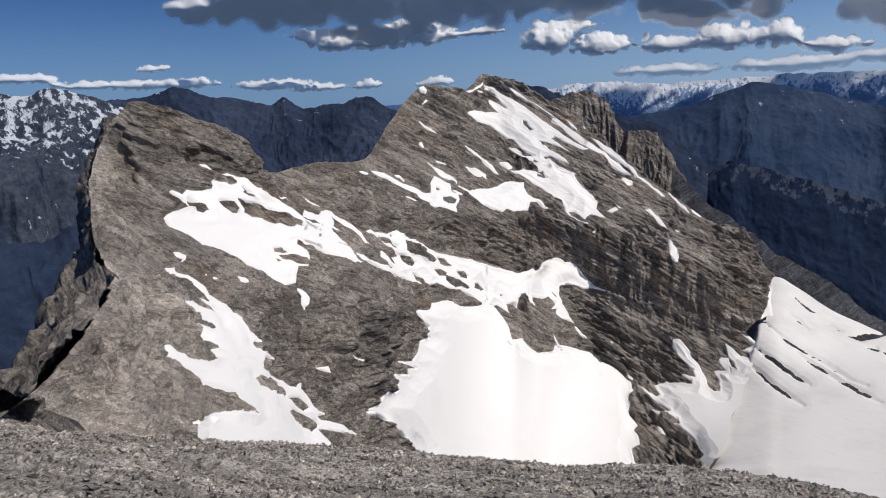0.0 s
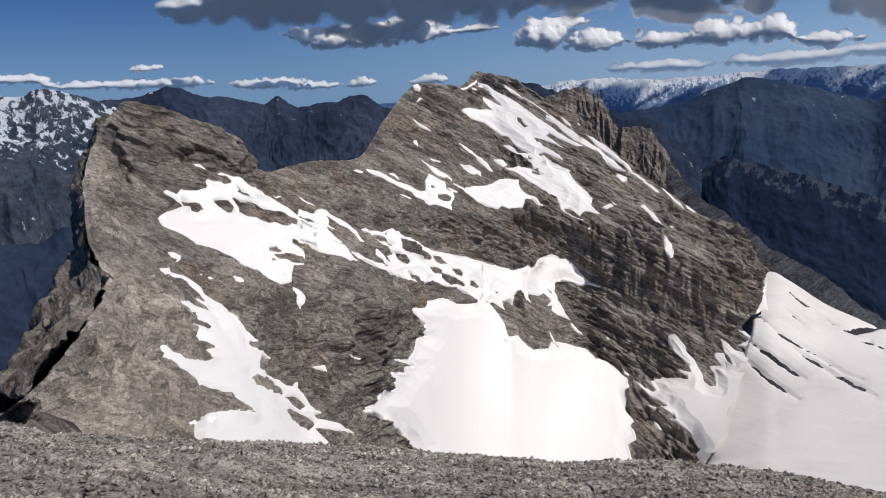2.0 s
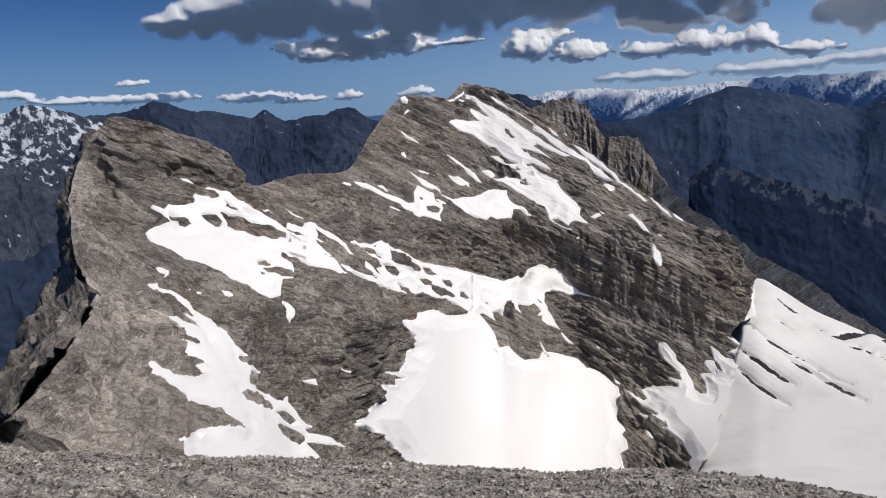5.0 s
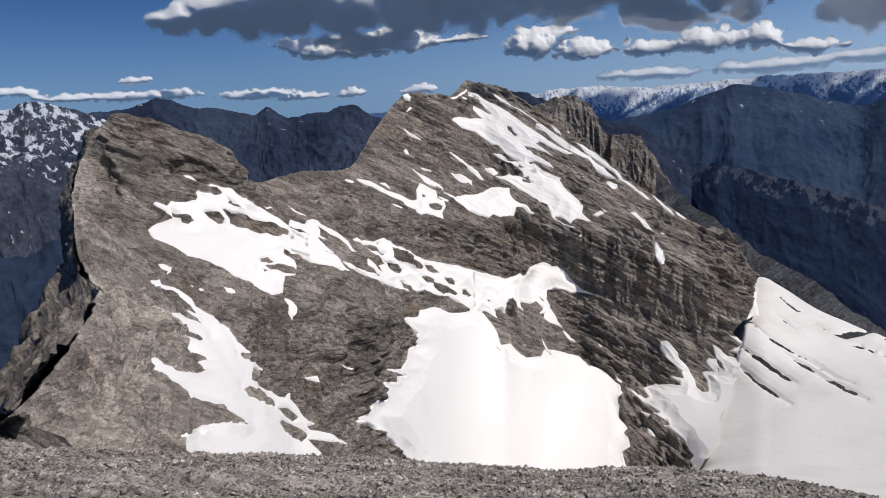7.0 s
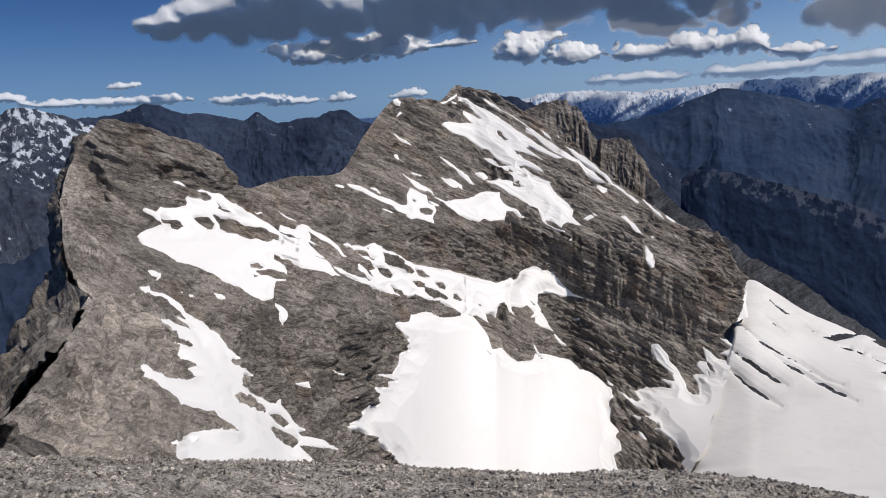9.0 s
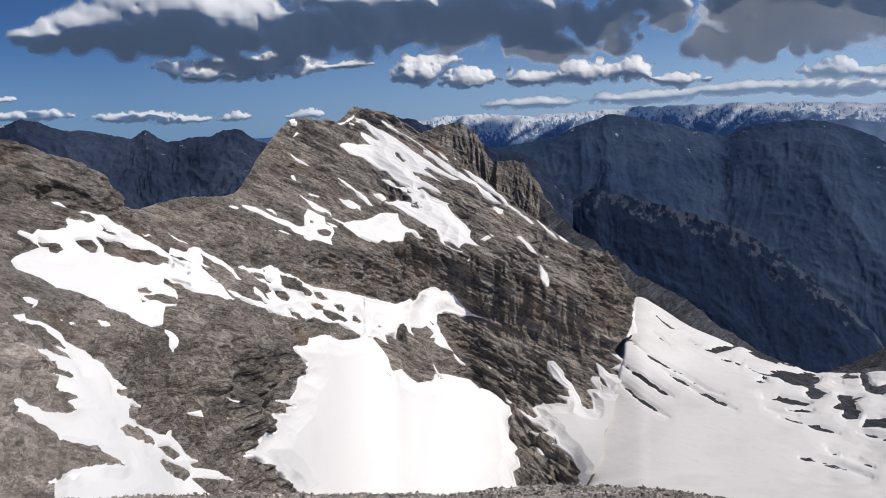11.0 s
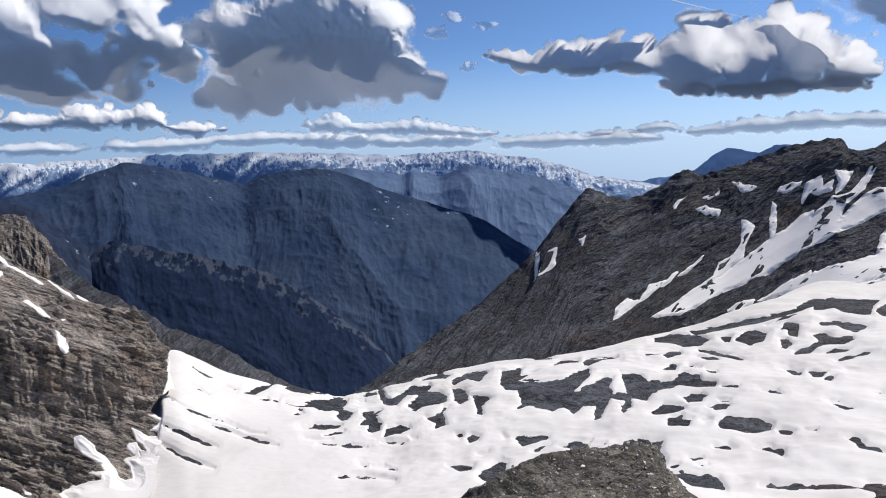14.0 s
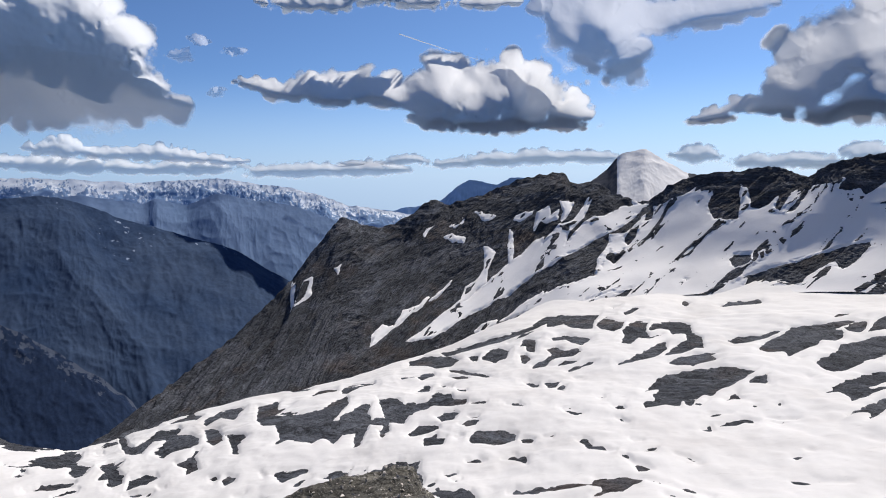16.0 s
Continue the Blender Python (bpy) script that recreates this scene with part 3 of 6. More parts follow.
def broken_beds(p, thick, seed, long=4.0, wave=0.35):
    """Broken beds of rock that dip to the right, as thick as given, cut by joints."""
    c = p @ BEDS.T / np.array([thick * long, thick * long, thick])
    c = c + wave * np.stack([value_noise(c * 0.6, seed + 1), value_noise(c * 0.6, seed + 2), 1.6 * value_noise(c * np.array([0.5, 0.5, 0.16]), seed + 3)], -1)
    return block_noise(c, seed, 5.0)


def bearing(p):
    """Azimuth, elevation and distance from the camera's eye on the summit, in degrees and metres."""
    flat = np.hypot(p[..., 0], p[..., 1])
    return np.degrees(np.arctan2(p[..., 0], p[..., 1])), np.degrees(np.arctan2(p[..., 2] - EYE, flat)), np.hypot(flat, p[..., 2] - EYE)


def within(az, el, outlines, islands=(), pad=0.6):
    """Distance in degrees from the outlines' edges, positive within and negative on islands; the second value is the stretch of the grid concerned."""
    o = np.concatenate([np.asarray(x, float) for x in outlines])
    hit = (az > o[:, 0].min() - pad) & (az < o[:, 0].max() + pad) & (el > o[:, 1].min() - pad) & (el < o[:, 1].max() + pad)
    if not hit.any():
        return None, None
    i, j = np.nonzero(hit.any(1))[0], np.nonzero(hit.any(0))[0]
    w = (slice(i[0], i[-1] + 1), slice(j[0], j[-1] + 1))
    d = np.full(hit[w].shape, -9.0)
    m = hit[w]
    a, e = az[w][m], el[w][m]
    best = np.full(a.shape, -9.0)
    for x in outlines:
        best = np.maximum(best, inside(a, e, x))
    for x in islands:
        best = np.minimum(best, -inside(a, e, x))
    d[m] = best
    return d, w


steep = np.clip(1.25 - face_n[..., 2] * 1.3, 0.12, 1)
gentle = fbm(face / 130, 3, 3)
q = face + 3 * np.stack([fbm(face / 26, 2, 15), fbm(face / 26, 2, 16), fbm(face / 26, 2, 17)], -1)
flutes = fbm(q * np.array([1 / 27, 1 / 27, 1 / 150]), 4, 11, 0.5, True)
pillars = block_noise(q * np.array([1 / 8, 1 / 8, 1 / 42]) + 0.3 * value_noise(q / 14, 13)[..., None], 14, 3.0)
lumps = fbm(q / 27, 5, 5, 0.56, True)
fine = fbm(face / 2.6, 3, 7, 0.65)
patchy = np.clip(0.85 + 1.5 * fbm(face / 55, 2, 41), 0.35, 1.3)
cracks = np.clip(fbm(q * np.array([1 / 9, 1 / 9, 1 / 60]), 3, 12, 0.5, True) - 0.3, 0, 1)
low_form = 8.0 * gentle * np.clip(vv / 40, 0.15, 1) * size
reach = np.linalg.norm(face, axis=-1)
close = np.clip(1 - (reach - 120) / 220, 0, 1)
rug = np.interp(uu, [0, 60, 140, 190, 240, 420, 600], [0.5, 0.65, 0.8, 0.9, 0.95, 1.0, 1.1])
beds = 3.4 * broken_beds(face, 24, 19, 5.0) + 3.8 * broken_beds(face, 10, 21) + 3.0 * broken_beds(face, 4.5, 31) + 2.0 * broken_beds(face, 2.2, 33)
detail = rug * (4.5 * flutes * steep * np.interp(uu, [280, 360], [0.4, 1]) + 2.6 * pillars * steep * np.interp(uu, [280, 360], [0.3, 1]) + 2.6 * lumps + beds * patchy * (1.08 - 0.45 * steep) + 0.6 * fine - 4.5 * cracks * steep)
detail += close * (1.3 * broken_beds(face, 2.2, 36, 5.0) + 0.8 * broken_beds(face, 0.9, 37, 6.0) + 1.2 * fbm(face / 14, 4, 37, 0.6, True) + 0.3 * fbm(face / 2, 3, 38, 0.6, True))
detail *= np.where(uu < 260, np.clip(vv / 14, 0.5, 1), np.clip(vv / 5, 0.5, 1))
mild = broad(detail, 20)
face_az, face_el, face_far = bearing(face + face_n * (low_form + mild)[..., None])

# old snow on the mountain: outlines and bare islands traced in the camera's view, by azimuth and elevation from the
# summit
snow_fields = []


def snow(label, *outlines):
    snow_fields.append((label, outlines, []))


def bare(island):
    snow_fields[-1][2].append(island)


snow("wide white snow field below the rock pinnacle", [(-20.26, -6.11), (-20.06, -6.06), (-19.38, -6.46), (-19.08, -6.10), (-18.82, -6.20), (-18.04, -6.32), (-17.37, -6.32), (-17.23, -6.07), (-17.34, -5.76), (-17.17, -5.66), (-16.83, -5.71), (-15.85, -6.01), (-15.50, -5.99), (-15.45, -5.85), (-15.80, -5.55), (-16.45, -5.22), (-16.04, -5.18), (-14.73, -5.76), (-14.46, -5.92), (-13.57, -6.76), (-12.90, -7.16), (-12.24, -7.68), (-11.57, -8.07), (-10.77, -8.82), (-10.09, -9.37), (-9.33, -9.82), (-9.46, -11.55), (-11.42, -10.62), (-11.44, -10.86), (-10.96, -11.26), (-10.50, -11.88), (-10.71, -12.66), (-11.43, -12.55), (-11.53, -12.81), (-11.68, -13.80), (-12.56, -13.90), (-13.45, -13.35), (-14.11, -12.72), (-15.05, -12.20), (-15.96, -11.47), (-17.34, -10.70), (-18.45, -10.24), (-19.67, -9.14), (-20.61, -8.70), (-20.87, -8.09), (-20.17, -7.66), (-19.06, -7.43), (-19.06, -7.18), (-20.03, -6.41)])
bare([(-19.09, -6.79), (-18.64, -7.01), (-18.08, -7.40), (-17.79, -7.78), (-17.67, -7.93), (-18.15, -8.00), (-18.53, -7.85), (-18.76, -7.48), (-19.01, -7.32)])
bare([(-16.78, -7.16), (-16.24, -7.20), (-15.71, -7.45), (-15.47, -7.83), (-15.64, -8.17), (-15.98, -8.14), (-16.30, -7.83), (-16.60, -7.45)])
bare([(-15.53, -7.04), (-15.14, -7.22), (-14.88, -7.45), (-14.27, -7.56), (-13.54, -7.97), (-12.44, -8.34), (-11.62, -8.76), (-10.93, -9.10), (-10.60, -9.48), (-11.54, -9.56), (-12.38, -9.35), (-13.08, -9.15), (-13.89, -8.80), (-14.72, -8.64), (-15.10, -8.28), (-15.20, -7.85), (-15.37, -7.48)])
bare([(-15.20, -6.08), (-14.78, -6.39), (-14.17, -7.22), (-14.44, -7.13), (-14.89, -6.74), (-15.08, -6.65), (-14.93, -6.52)])
bare([(-13.17, -11.01), (-12.67, -11.01), (-12.13, -11.38), (-12.43, -11.50), (-13.12, -11.30)])
bare([(-12.86, -11.57), (-11.86, -11.62), (-10.73, -12.00), (-10.54, -12.31), (-10.78, -12.55), (-11.63, -12.29), (-12.47, -12.00)])
bare([(-13.10, -11.81), (-12.61, -11.99), (-12.91, -12.08)])
snow("thin snow strip under the rock pinnacle", [(-17.97, -4.36), (-17.58, -4.45), (-16.96, -4.91), (-17.35, -4.84), (-17.92, -4.57)])
snow("hooked snow remnant on the slab", [(-20.56, -10.57), (-20.10, -10.62), (-19.60, -10.95), (-19.71, -11.29), (-20.06, -11.46), (-19.90, -11.20), (-20.39, -10.87)])
snow("thin snow streak along a rock bed", [(-12.41, -7.10), (-11.73, -7.53), (-12.08, -7.39)])
snow("thin snow streak along a rock bed", [(-10.65, -7.36), (-9.97, -7.86), (-9.39, -8.15), (-9.98, -7.95)])
snow("long diagonal snow band below the snow field", [(-10.77, -8.82), (-10.64, -8.97), (-10.09, -9.37), (-9.59, -9.48), (-9.31, -9.53), (-9.85, -10.04), (-9.14, -10.31), (-8.59, -10.71), (-8.03, -11.11), (-7.39, -11.44), (-7.19, -11.75), (-6.72, -12.44), (-6.51, -12.63), (-6.95, -12.60), (-7.67, -12.23), (-8.24, -12.04), (-9.11, -11.76), (-9.95, -11.27), (-10.93, -10.90)])
snow("forked snow strips between two rock beds", [(-10.71, -8.42), (-10.24, -8.57), (-9.89, -8.71), (-9.54, -8.76), (-9.38, -8.52), (-9.01, -8.46), (-8.58, -8.60), (-8.24, -8.91), (-7.75, -9.24), (-7.19, -9.60), (-6.71, -10.07), (-6.36, -10.38), (-6.10, -10.87), (-5.75, -11.25), (-6.04, -11.09), (-6.45, -10.55), (-6.94, -10.16), (-7.64, -9.75), (-8.27, -9.28), (-8.61, -8.96), (-8.43, -9.48), (-8.52, -9.72), (-8.04, -10.13), (-8.25, -10.08), (-8.74, -9.83), (-8.55, -10.20), (-8.01, -10.75), (-7.53, -11.25), (-7.88, -11.12), (-8.59, -10.71), (-9.28, -10.23), (-9.85, -9.97), (-9.31, -9.53), (-9.59, -9.48), (-10.07, -9.16), (-10.73, -8.72)])
snow("snow patch with a rock island on the face", [(-0.85, -6.82), (-0.46, -6.25), (0.04, -6.56), (0.76, -6.96), (0.89, -7.54), (1.32, -7.78), (1.46, -8.15), (1.14, -8.72), (1.27, -9.17), (0.69, -8.92), (-0.04, -8.60), (-0.64, -8.65), (-0.91, -8.20), (-1.79, -7.87), (-1.84, -7.58), (-2.35, -7.34), (-3.21, -6.86), (-4.20, -6.30), (-5.06, -5.90), (-5.33, -5.60), (-4.75, -5.70), (-3.90, -6.10), (-3.19, -6.57), (-2.33, -6.97), (-1.75, -7.22), (-1.18, -7.53), (-0.74, -7.55)])
bare([(-0.35, -7.06), (-0.06, -7.21), (-0.07, -7.43), (-0.36, -7.32)])
bare([(0.14, -7.88), (0.88, -7.91), (1.24, -8.14), (1.08, -8.43), (0.56, -8.48), (0.20, -8.22)])
snow("long narrow snow ribbon slanting across the face", [(-1.06, -4.85), (-0.50, -5.52), (0.35, -6.14), (1.00, -6.53), (1.35, -6.98), (2.22, -7.45), (2.94, -7.98), (3.51, -8.58), (3.36, -8.65), (2.64, -8.07), (2.07, -7.62), (1.49, -7.13), (0.92, -6.70), (0.05, -6.30), (-0.79, -5.44)])
snow("small white snow patch on a rock ledge", [(-6.28, -5.65), (-5.91, -5.57), (-5.49, -5.80), (-5.64, -5.97), (-6.07, -5.78)])
snow("thin snow streak along a rock bed", [(-3.53, -6.07), (-3.17, -6.13), (-2.76, -6.66), (-3.11, -6.35)])
snow("thin snow streak along a rock bed", [(-3.10, -7.67), (-2.38, -7.92), (-1.95, -8.19), (-2.67, -7.93)])
snow("short snow streak near the crest", [(-0.26, -5.03), (0.53, -5.35), (0.09, -5.29)])
snow("small white snow patch on a rock ledge", [(1.98, -5.69), (2.72, -5.72), (3.58, -6.33), (3.64, -6.77), (3.14, -6.39), (2.27, -5.99)])
snow("thin snow streak along a rock bed", [(0.90, -7.32), (1.48, -7.59), (1.84, -7.83), (1.32, -7.74)])
snow("broken snow band full of small rock islands", [(-5.99, -10.29), (-5.61, -10.14), (-5.32, -10.36), (-4.89, -10.47), (-4.29, -10.50), (-3.62, -10.35), (-3.19, -10.66), (-2.98, -10.92), (-2.39, -11.14), (-1.51, -11.47), (-1.08, -11.93), (-0.34, -12.26), (0.40, -12.44), (1.29, -12.72), (2.34, -12.87), (3.60, -13.31), (3.52, -16.41), (2.91, -16.25), (2.39, -15.80), (1.80, -15.49), (1.20, -15.18), (0.45, -15.08), (-0.00, -14.91), (-0.59, -14.52), (-1.06, -14.72), (-1.59, -14.77), (-3.00, -14.19), (-4.47, -13.53), (-5.91, -12.63), (-6.35, -12.46), (-6.83, -11.92), (-5.75, -12.50), (-4.88, -12.92), (-3.85, -13.31), (-4.36, -12.95), (-5.00, -12.32), (-5.04, -11.81), (-4.40, -12.36), (-3.91, -12.97), (-4.18, -12.37), (-3.65, -12.40), (-3.49, -12.19), (-4.21, -11.63), (-5.13, -10.85), (-5.48, -10.54)])
bare([(-3.02, -11.11), (-2.54, -11.21), (-1.67, -11.69), (-1.24, -12.07), (-0.80, -12.46), (-0.56, -12.76), (-0.67, -12.94), (-1.27, -12.88), (-1.86, -12.49), (-2.60, -12.23), (-2.88, -11.92)])
bare([(-3.49, -12.19), (-3.05, -12.24), (-2.61, -12.52), (-2.25, -12.91), (-2.42, -13.12), (-2.79, -13.07), (-3.22, -12.71)])
bare([(-0.51, -12.55), (0.09, -12.72), (0.37, -13.10), (0.67, -13.28), (0.21, -13.35), (-0.23, -13.07)])
bare([(-0.73, -13.49), (-0.25, -13.54), (0.19, -13.82), (0.03, -14.08), (-0.41, -13.92)])
bare([(0.04, -13.99), (0.64, -14.13), (1.23, -14.37), (1.67, -14.75), (1.96, -15.06), (1.81, -15.17), (1.36, -14.92), (0.91, -14.95), (0.46, -14.71), (0.17, -14.41)])
bare([(1.03, -13.71), (1.56, -13.75), (1.92, -14.10), (1.84, -14.32), (1.39, -14.19)])
bare([(2.36, -14.67), (2.73, -14.71), (3.17, -15.24), (2.87, -15.30), (2.42, -15.07)])
bare([(-2.67, -13.70), (-2.22, -13.79), (-1.79, -14.18), (-1.50, -14.48), (-1.21, -14.79), (-1.67, -14.80), (-2.10, -14.46), (-2.47, -14.15)])
bare([(-5.13, -10.75), (-4.83, -10.72), (-3.46, -11.53), (-3.76, -11.61), (-4.42, -11.33), (-4.99, -11.01)])
bare([(-4.07, -10.54), (-3.86, -10.63), (-3.89, -10.77), (-4.11, -10.72)])
snow("smooth snow apron under the cliff", [(3.23, -13.25), (5.32, -13.85), (5.84, -14.05), (6.36, -13.91), (7.11, -13.63), (7.33, -13.82), (7.71, -13.49), (7.86, -13.20), (8.60, -12.91), (8.90, -12.81), (9.26, -12.92), (9.63, -13.16), (10.07, -13.21), (10.51, -13.35), (10.94, -14.00), (11.38, -14.50), (11.96, -15.00), (12.98, -15.38), (11.67, -15.14), (11.09, -15.22), (10.65, -15.01), (9.91, -14.87), (9.32, -14.94), (9.14, -15.16), (9.10, -15.67), (9.31, -16.32), (10.05, -17.46), (10.42, -17.88), (9.90, -17.68), (9.31, -17.47), (8.79, -17.11), (9.01, -16.75), (8.57, -16.75), (8.87, -16.32), (8.28, -15.81), (7.98, -15.96), (7.00, -15.81), (7.29, -16.61), (6.77, -16.31), (6.55, -15.80), (6.03, -15.65), (5.90, -16.01), (5.86, -16.81), (5.56, -16.30), (4.88, -16.36), (5.17, -17.09), (4.20, -16.42), (3.89, -16.49), (3.13, -16.69)])
bare([(4.30, -15.55), (4.67, -15.68), (4.52, -15.78)])
bare([(8.50, -15.45), (8.95, -15.88), (8.72, -15.81)])
snow("thin snow strand between rock beds", [(10.35, -17.96), (10.79, -18.45), (11.39, -19.01), (10.94, -18.87), (10.49, -18.38)])
snow("thin snow strand between rock beds", [(8.62, -18.62), (8.87, -19.05), (9.22, -19.47), (9.44, -19.97), (9.07, -19.62), (8.69, -19.05)])
snow("small white snow patch on brown rock", [(11.94, -16.79), (12.44, -16.92), (12.26, -17.04)])
snow("small white snow patch on brown rock", [(13.16, -19.10), (13.48, -19.30), (13.23, -19.26)])
snow("small white snow patch on brown rock", [(14.69, -19.18), (15.15, -19.38), (14.91, -19.39)])
snow("large smooth snow field filling the bowl", [(-5.43, -22.92), (-5.10, -22.66), (-4.65, -22.83), (-4.33, -22.71), (-4.13, -22.02), (-4.51, -21.40), (-3.25, -21.50), (-3.38, -21.06), (-2.60, -21.04), (-4.11, -20.45), (-2.96, -20.51), (-2.38, -19.83), (-2.26, -19.04), (-1.40, -18.79), (-1.62, -18.49), (-1.39, -17.92), (-1.80, -17.54), (-2.37, -16.64), (-1.22, -16.59), (-1.09, -16.11), (0.26, -15.95), (1.00, -16.34), (1.53, -16.50), (2.83, -16.47), (3.32, -15.39), (3.89, -16.49), (4.85, -17.67), (5.07, -18.18), (5.35, -19.12), (6.12, -19.05), (6.49, -19.49), (7.39, -20.09), (8.15, -20.05), (8.76, -19.90), (8.84, -19.48), (9.44, -19.97), (9.22, -19.47), (11.39, -20.00), (11.76, -20.13), (12.43, -20.92), (13.02, -20.93), (14.06, -21.44), (14.19, -31.58), (-3.72, -31.74), (-2.71, -27.40), (-3.24, -26.82), (-4.57, -25.29), (-6.73, -23.88), (-5.77, -23.53)], [(12.58, -20.75), (12.88, -20.79), (13.47, -21.05), (14.06, -21.44), (14.51, -21.90), (14.80, -22.10), (14.96, -22.71), (14.60, -23.14), (14.60, -23.48), (14.75, -23.75), (14.66, -24.03), (14.76, -24.43), (15.37, -25.20), (15.08, -25.49), (15.46, -26.00), (15.54, -26.53), (14.88, -26.84), (15.19, -27.81), (15.64, -27.91), (15.87, -28.09), (16.68, -28.02), (16.73, -30.08), (11.40, -30.48), (11.39, -20.70)])
bare([(4.89, -19.19), (5.34, -19.55), (5.19, -19.55)])
snow("wide bright snow slope beside the rock rib", [(20.01, -27.68), (20.50, -27.50), (20.28, -27.14), (20.47, -26.72), (20.11, -26.37), (19.73, -25.76), (18.64, -25.01), (18.20, -24.84), (18.63, -24.81), (18.48, -24.49), (17.75, -24.21), (16.89, -24.28), (16.30, -23.92), (17.17, -24.12), (17.89, -23.93), (16.72, -23.35), (15.24, -22.21), (16.13, -22.71), (16.86, -23.00), (17.14, -22.91), (16.55, -22.20), (17.12, -22.02), (18.61, -21.85), (19.45, -21.92), (19.38, -21.65), (18.66, -21.33), (19.64, -21.36), (19.49, -20.90), (18.49, -20.08), (17.90, -19.29), (17.96, -18.81), (18.45, -18.73), (19.17, -19.49), (19.32, -19.95), (19.82, -20.39), (20.48, -21.49), (20.64, -22.01), (21.06, -22.31), (21.47, -22.27), (21.44, -21.54), (21.01, -20.84), (21.82, -20.76), (21.25, -20.07), (21.51, -19.88), (22.05, -19.87), (22.23, -20.86), (33.33, -20.67), (33.97, -27.74), (20.11, -30.22)], [(22.06, -20.07), (22.28, -20.45), (22.69, -20.62), (22.33, -20.05), (21.97, -19.67), (21.74, -18.82), (22.15, -19.05), (22.70, -19.48), (23.51, -19.73), (23.91, -19.83), (23.35, -19.28), (22.95, -19.18), (23.60, -18.92), (23.72, -18.71), (22.90, -18.11), (23.43, -18.14), (24.36, -18.52), (24.75, -18.48), (24.33, -17.86), (24.12, -16.87), (24.43, -16.11), (24.72, -14.28), (25.30, -14.57), (26.84, -15.44), (29.09, -16.60), (31.23, -17.19), (33.47, -17.19), (33.87, -21.79), (22.24, -21.13)])
snow("small snow patch on a rock rib", [(16.88, -25.06), (17.20, -25.20), (17.57, -25.63), (17.21, -25.60), (16.99, -25.41)])
snow("small snow patch on a rock rib", [(14.47, -21.42), (14.94, -21.81), (14.92, -22.02), (14.58, -21.76)])
snow("long steep snow field on the upper face", [(3.62, 0.52), (4.33, 0.28), (4.89, -0.16), (5.74, -0.61), (6.58, -1.14), (7.14, -1.65), (7.71, -2.10), (9.12, -3.13), (10.52, -4.16), (11.23, -4.54), (10.95, -4.60), (9.68, -3.93), (8.83, -3.55), (8.61, -3.68), (10.10, -4.79), (8.54, -4.04), (7.83, -3.87), (8.39, -4.46), (9.67, -5.21), (9.95, -5.64), (8.53, -5.04), (8.10, -5.10), (8.81, -5.62), (9.95, -6.22), (10.52, -6.44), (9.66, -6.52), (8.52, -6.33), (7.65, -6.19), (7.23, -5.21), (7.81, -5.59), (8.38, -5.75), (7.09, -5.35), (6.23, -4.97), (7.38, -5.00), (6.38, -4.47), (5.82, -3.74), (5.24, -3.57), (4.68, -3.05), (3.97, -2.53), (3.26, -2.29), (2.69, -1.91), (2.27, -1.51), (2.85, -1.35), (4.71, -1.66), (3.87, -0.89), (3.95, -0.69), (5.29, -1.30), (4.11, 0.08), (3.68, 0.17)])
bare([(6.49, -2.24), (6.78, -2.35), (6.98, -2.71), (7.41, -3.03), (7.05, -3.06), (6.56, -2.62)])
bare([(7.76, -3.87), (8.25, -4.03), (8.39, -4.25), (7.97, -4.13)])
snow("snow cap on the crest", [(2.25, 0.08), (2.90, 0.27), (3.56, 0.73), (3.59, 0.52), (2.90, 0.10), (2.46, -0.02)])
snow("snow cap on the crest", [(-1.39, 0.51), (-0.96, 0.56), (-0.81, 0.07), (-1.12, 0.29)])
snow("small white snow patch on the crest", [(-1.19, -0.77), (-0.86, -0.45), (-0.75, -0.57), (-1.09, -0.81)])
snow("thin snow streak along a rock bed", [(-1.51, -2.00), (-1.09, -2.26), (-0.66, -2.54), (0.04, -3.02), (-0.67, -2.74)])
snow("small white snow patch on a rock ledge", [(-1.58, -3.57), (-1.30, -3.69), (-1.10, -4.13), (-1.45, -3.92)])
snow("narrow snow ribbon below the crest", [(5.12, 0.39), (5.75, 0.08), (6.31, -0.29), (6.87, -0.73), (7.72, -1.18), (8.56, -1.77), (9.12, -2.29), (9.96, -2.95), (10.67, -3.46), (11.44, -4.05), (11.44, -4.47), (10.67, -4.03), (9.82, -3.37), (9.26, -2.78), (8.63, -2.41), (9.26, -2.64), (8.84, -2.14), (8.28, -1.69), (7.29, -1.03), (6.31, -0.50), (5.61, -0.05)])
snow("thin snow streak below the crest", [(9.69, -2.30), (10.39, -2.82), (10.70, -3.14), (10.11, -2.77)])
snow("tiny snow patch below the crest", [(10.92, -2.84), (11.16, -2.75), (11.33, -3.09)])
snow("thin snow streak along a rock bed", [(1.97, -4.00), (2.61, -4.41), (3.32, -5.02), (3.75, -5.32), (4.17, -5.91), (4.60, -6.39), (4.02, -6.02), (3.32, -5.19), (2.75, -4.74)])
snow("small ragged snow patch on the face", [(4.62, -5.35), (5.35, -5.42), (5.66, -5.84), (5.31, -5.91)])
snow("thin snow streak along a rock bed", [(5.23, -4.26), (5.95, -4.39), (6.30, -4.76), (6.54, -5.15), (5.94, -4.77)])
snow("small white snow patch on the crest", [(3.11, 0.15), (3.54, 0.03), (3.46, -0.06), (3.18, 0.01)])
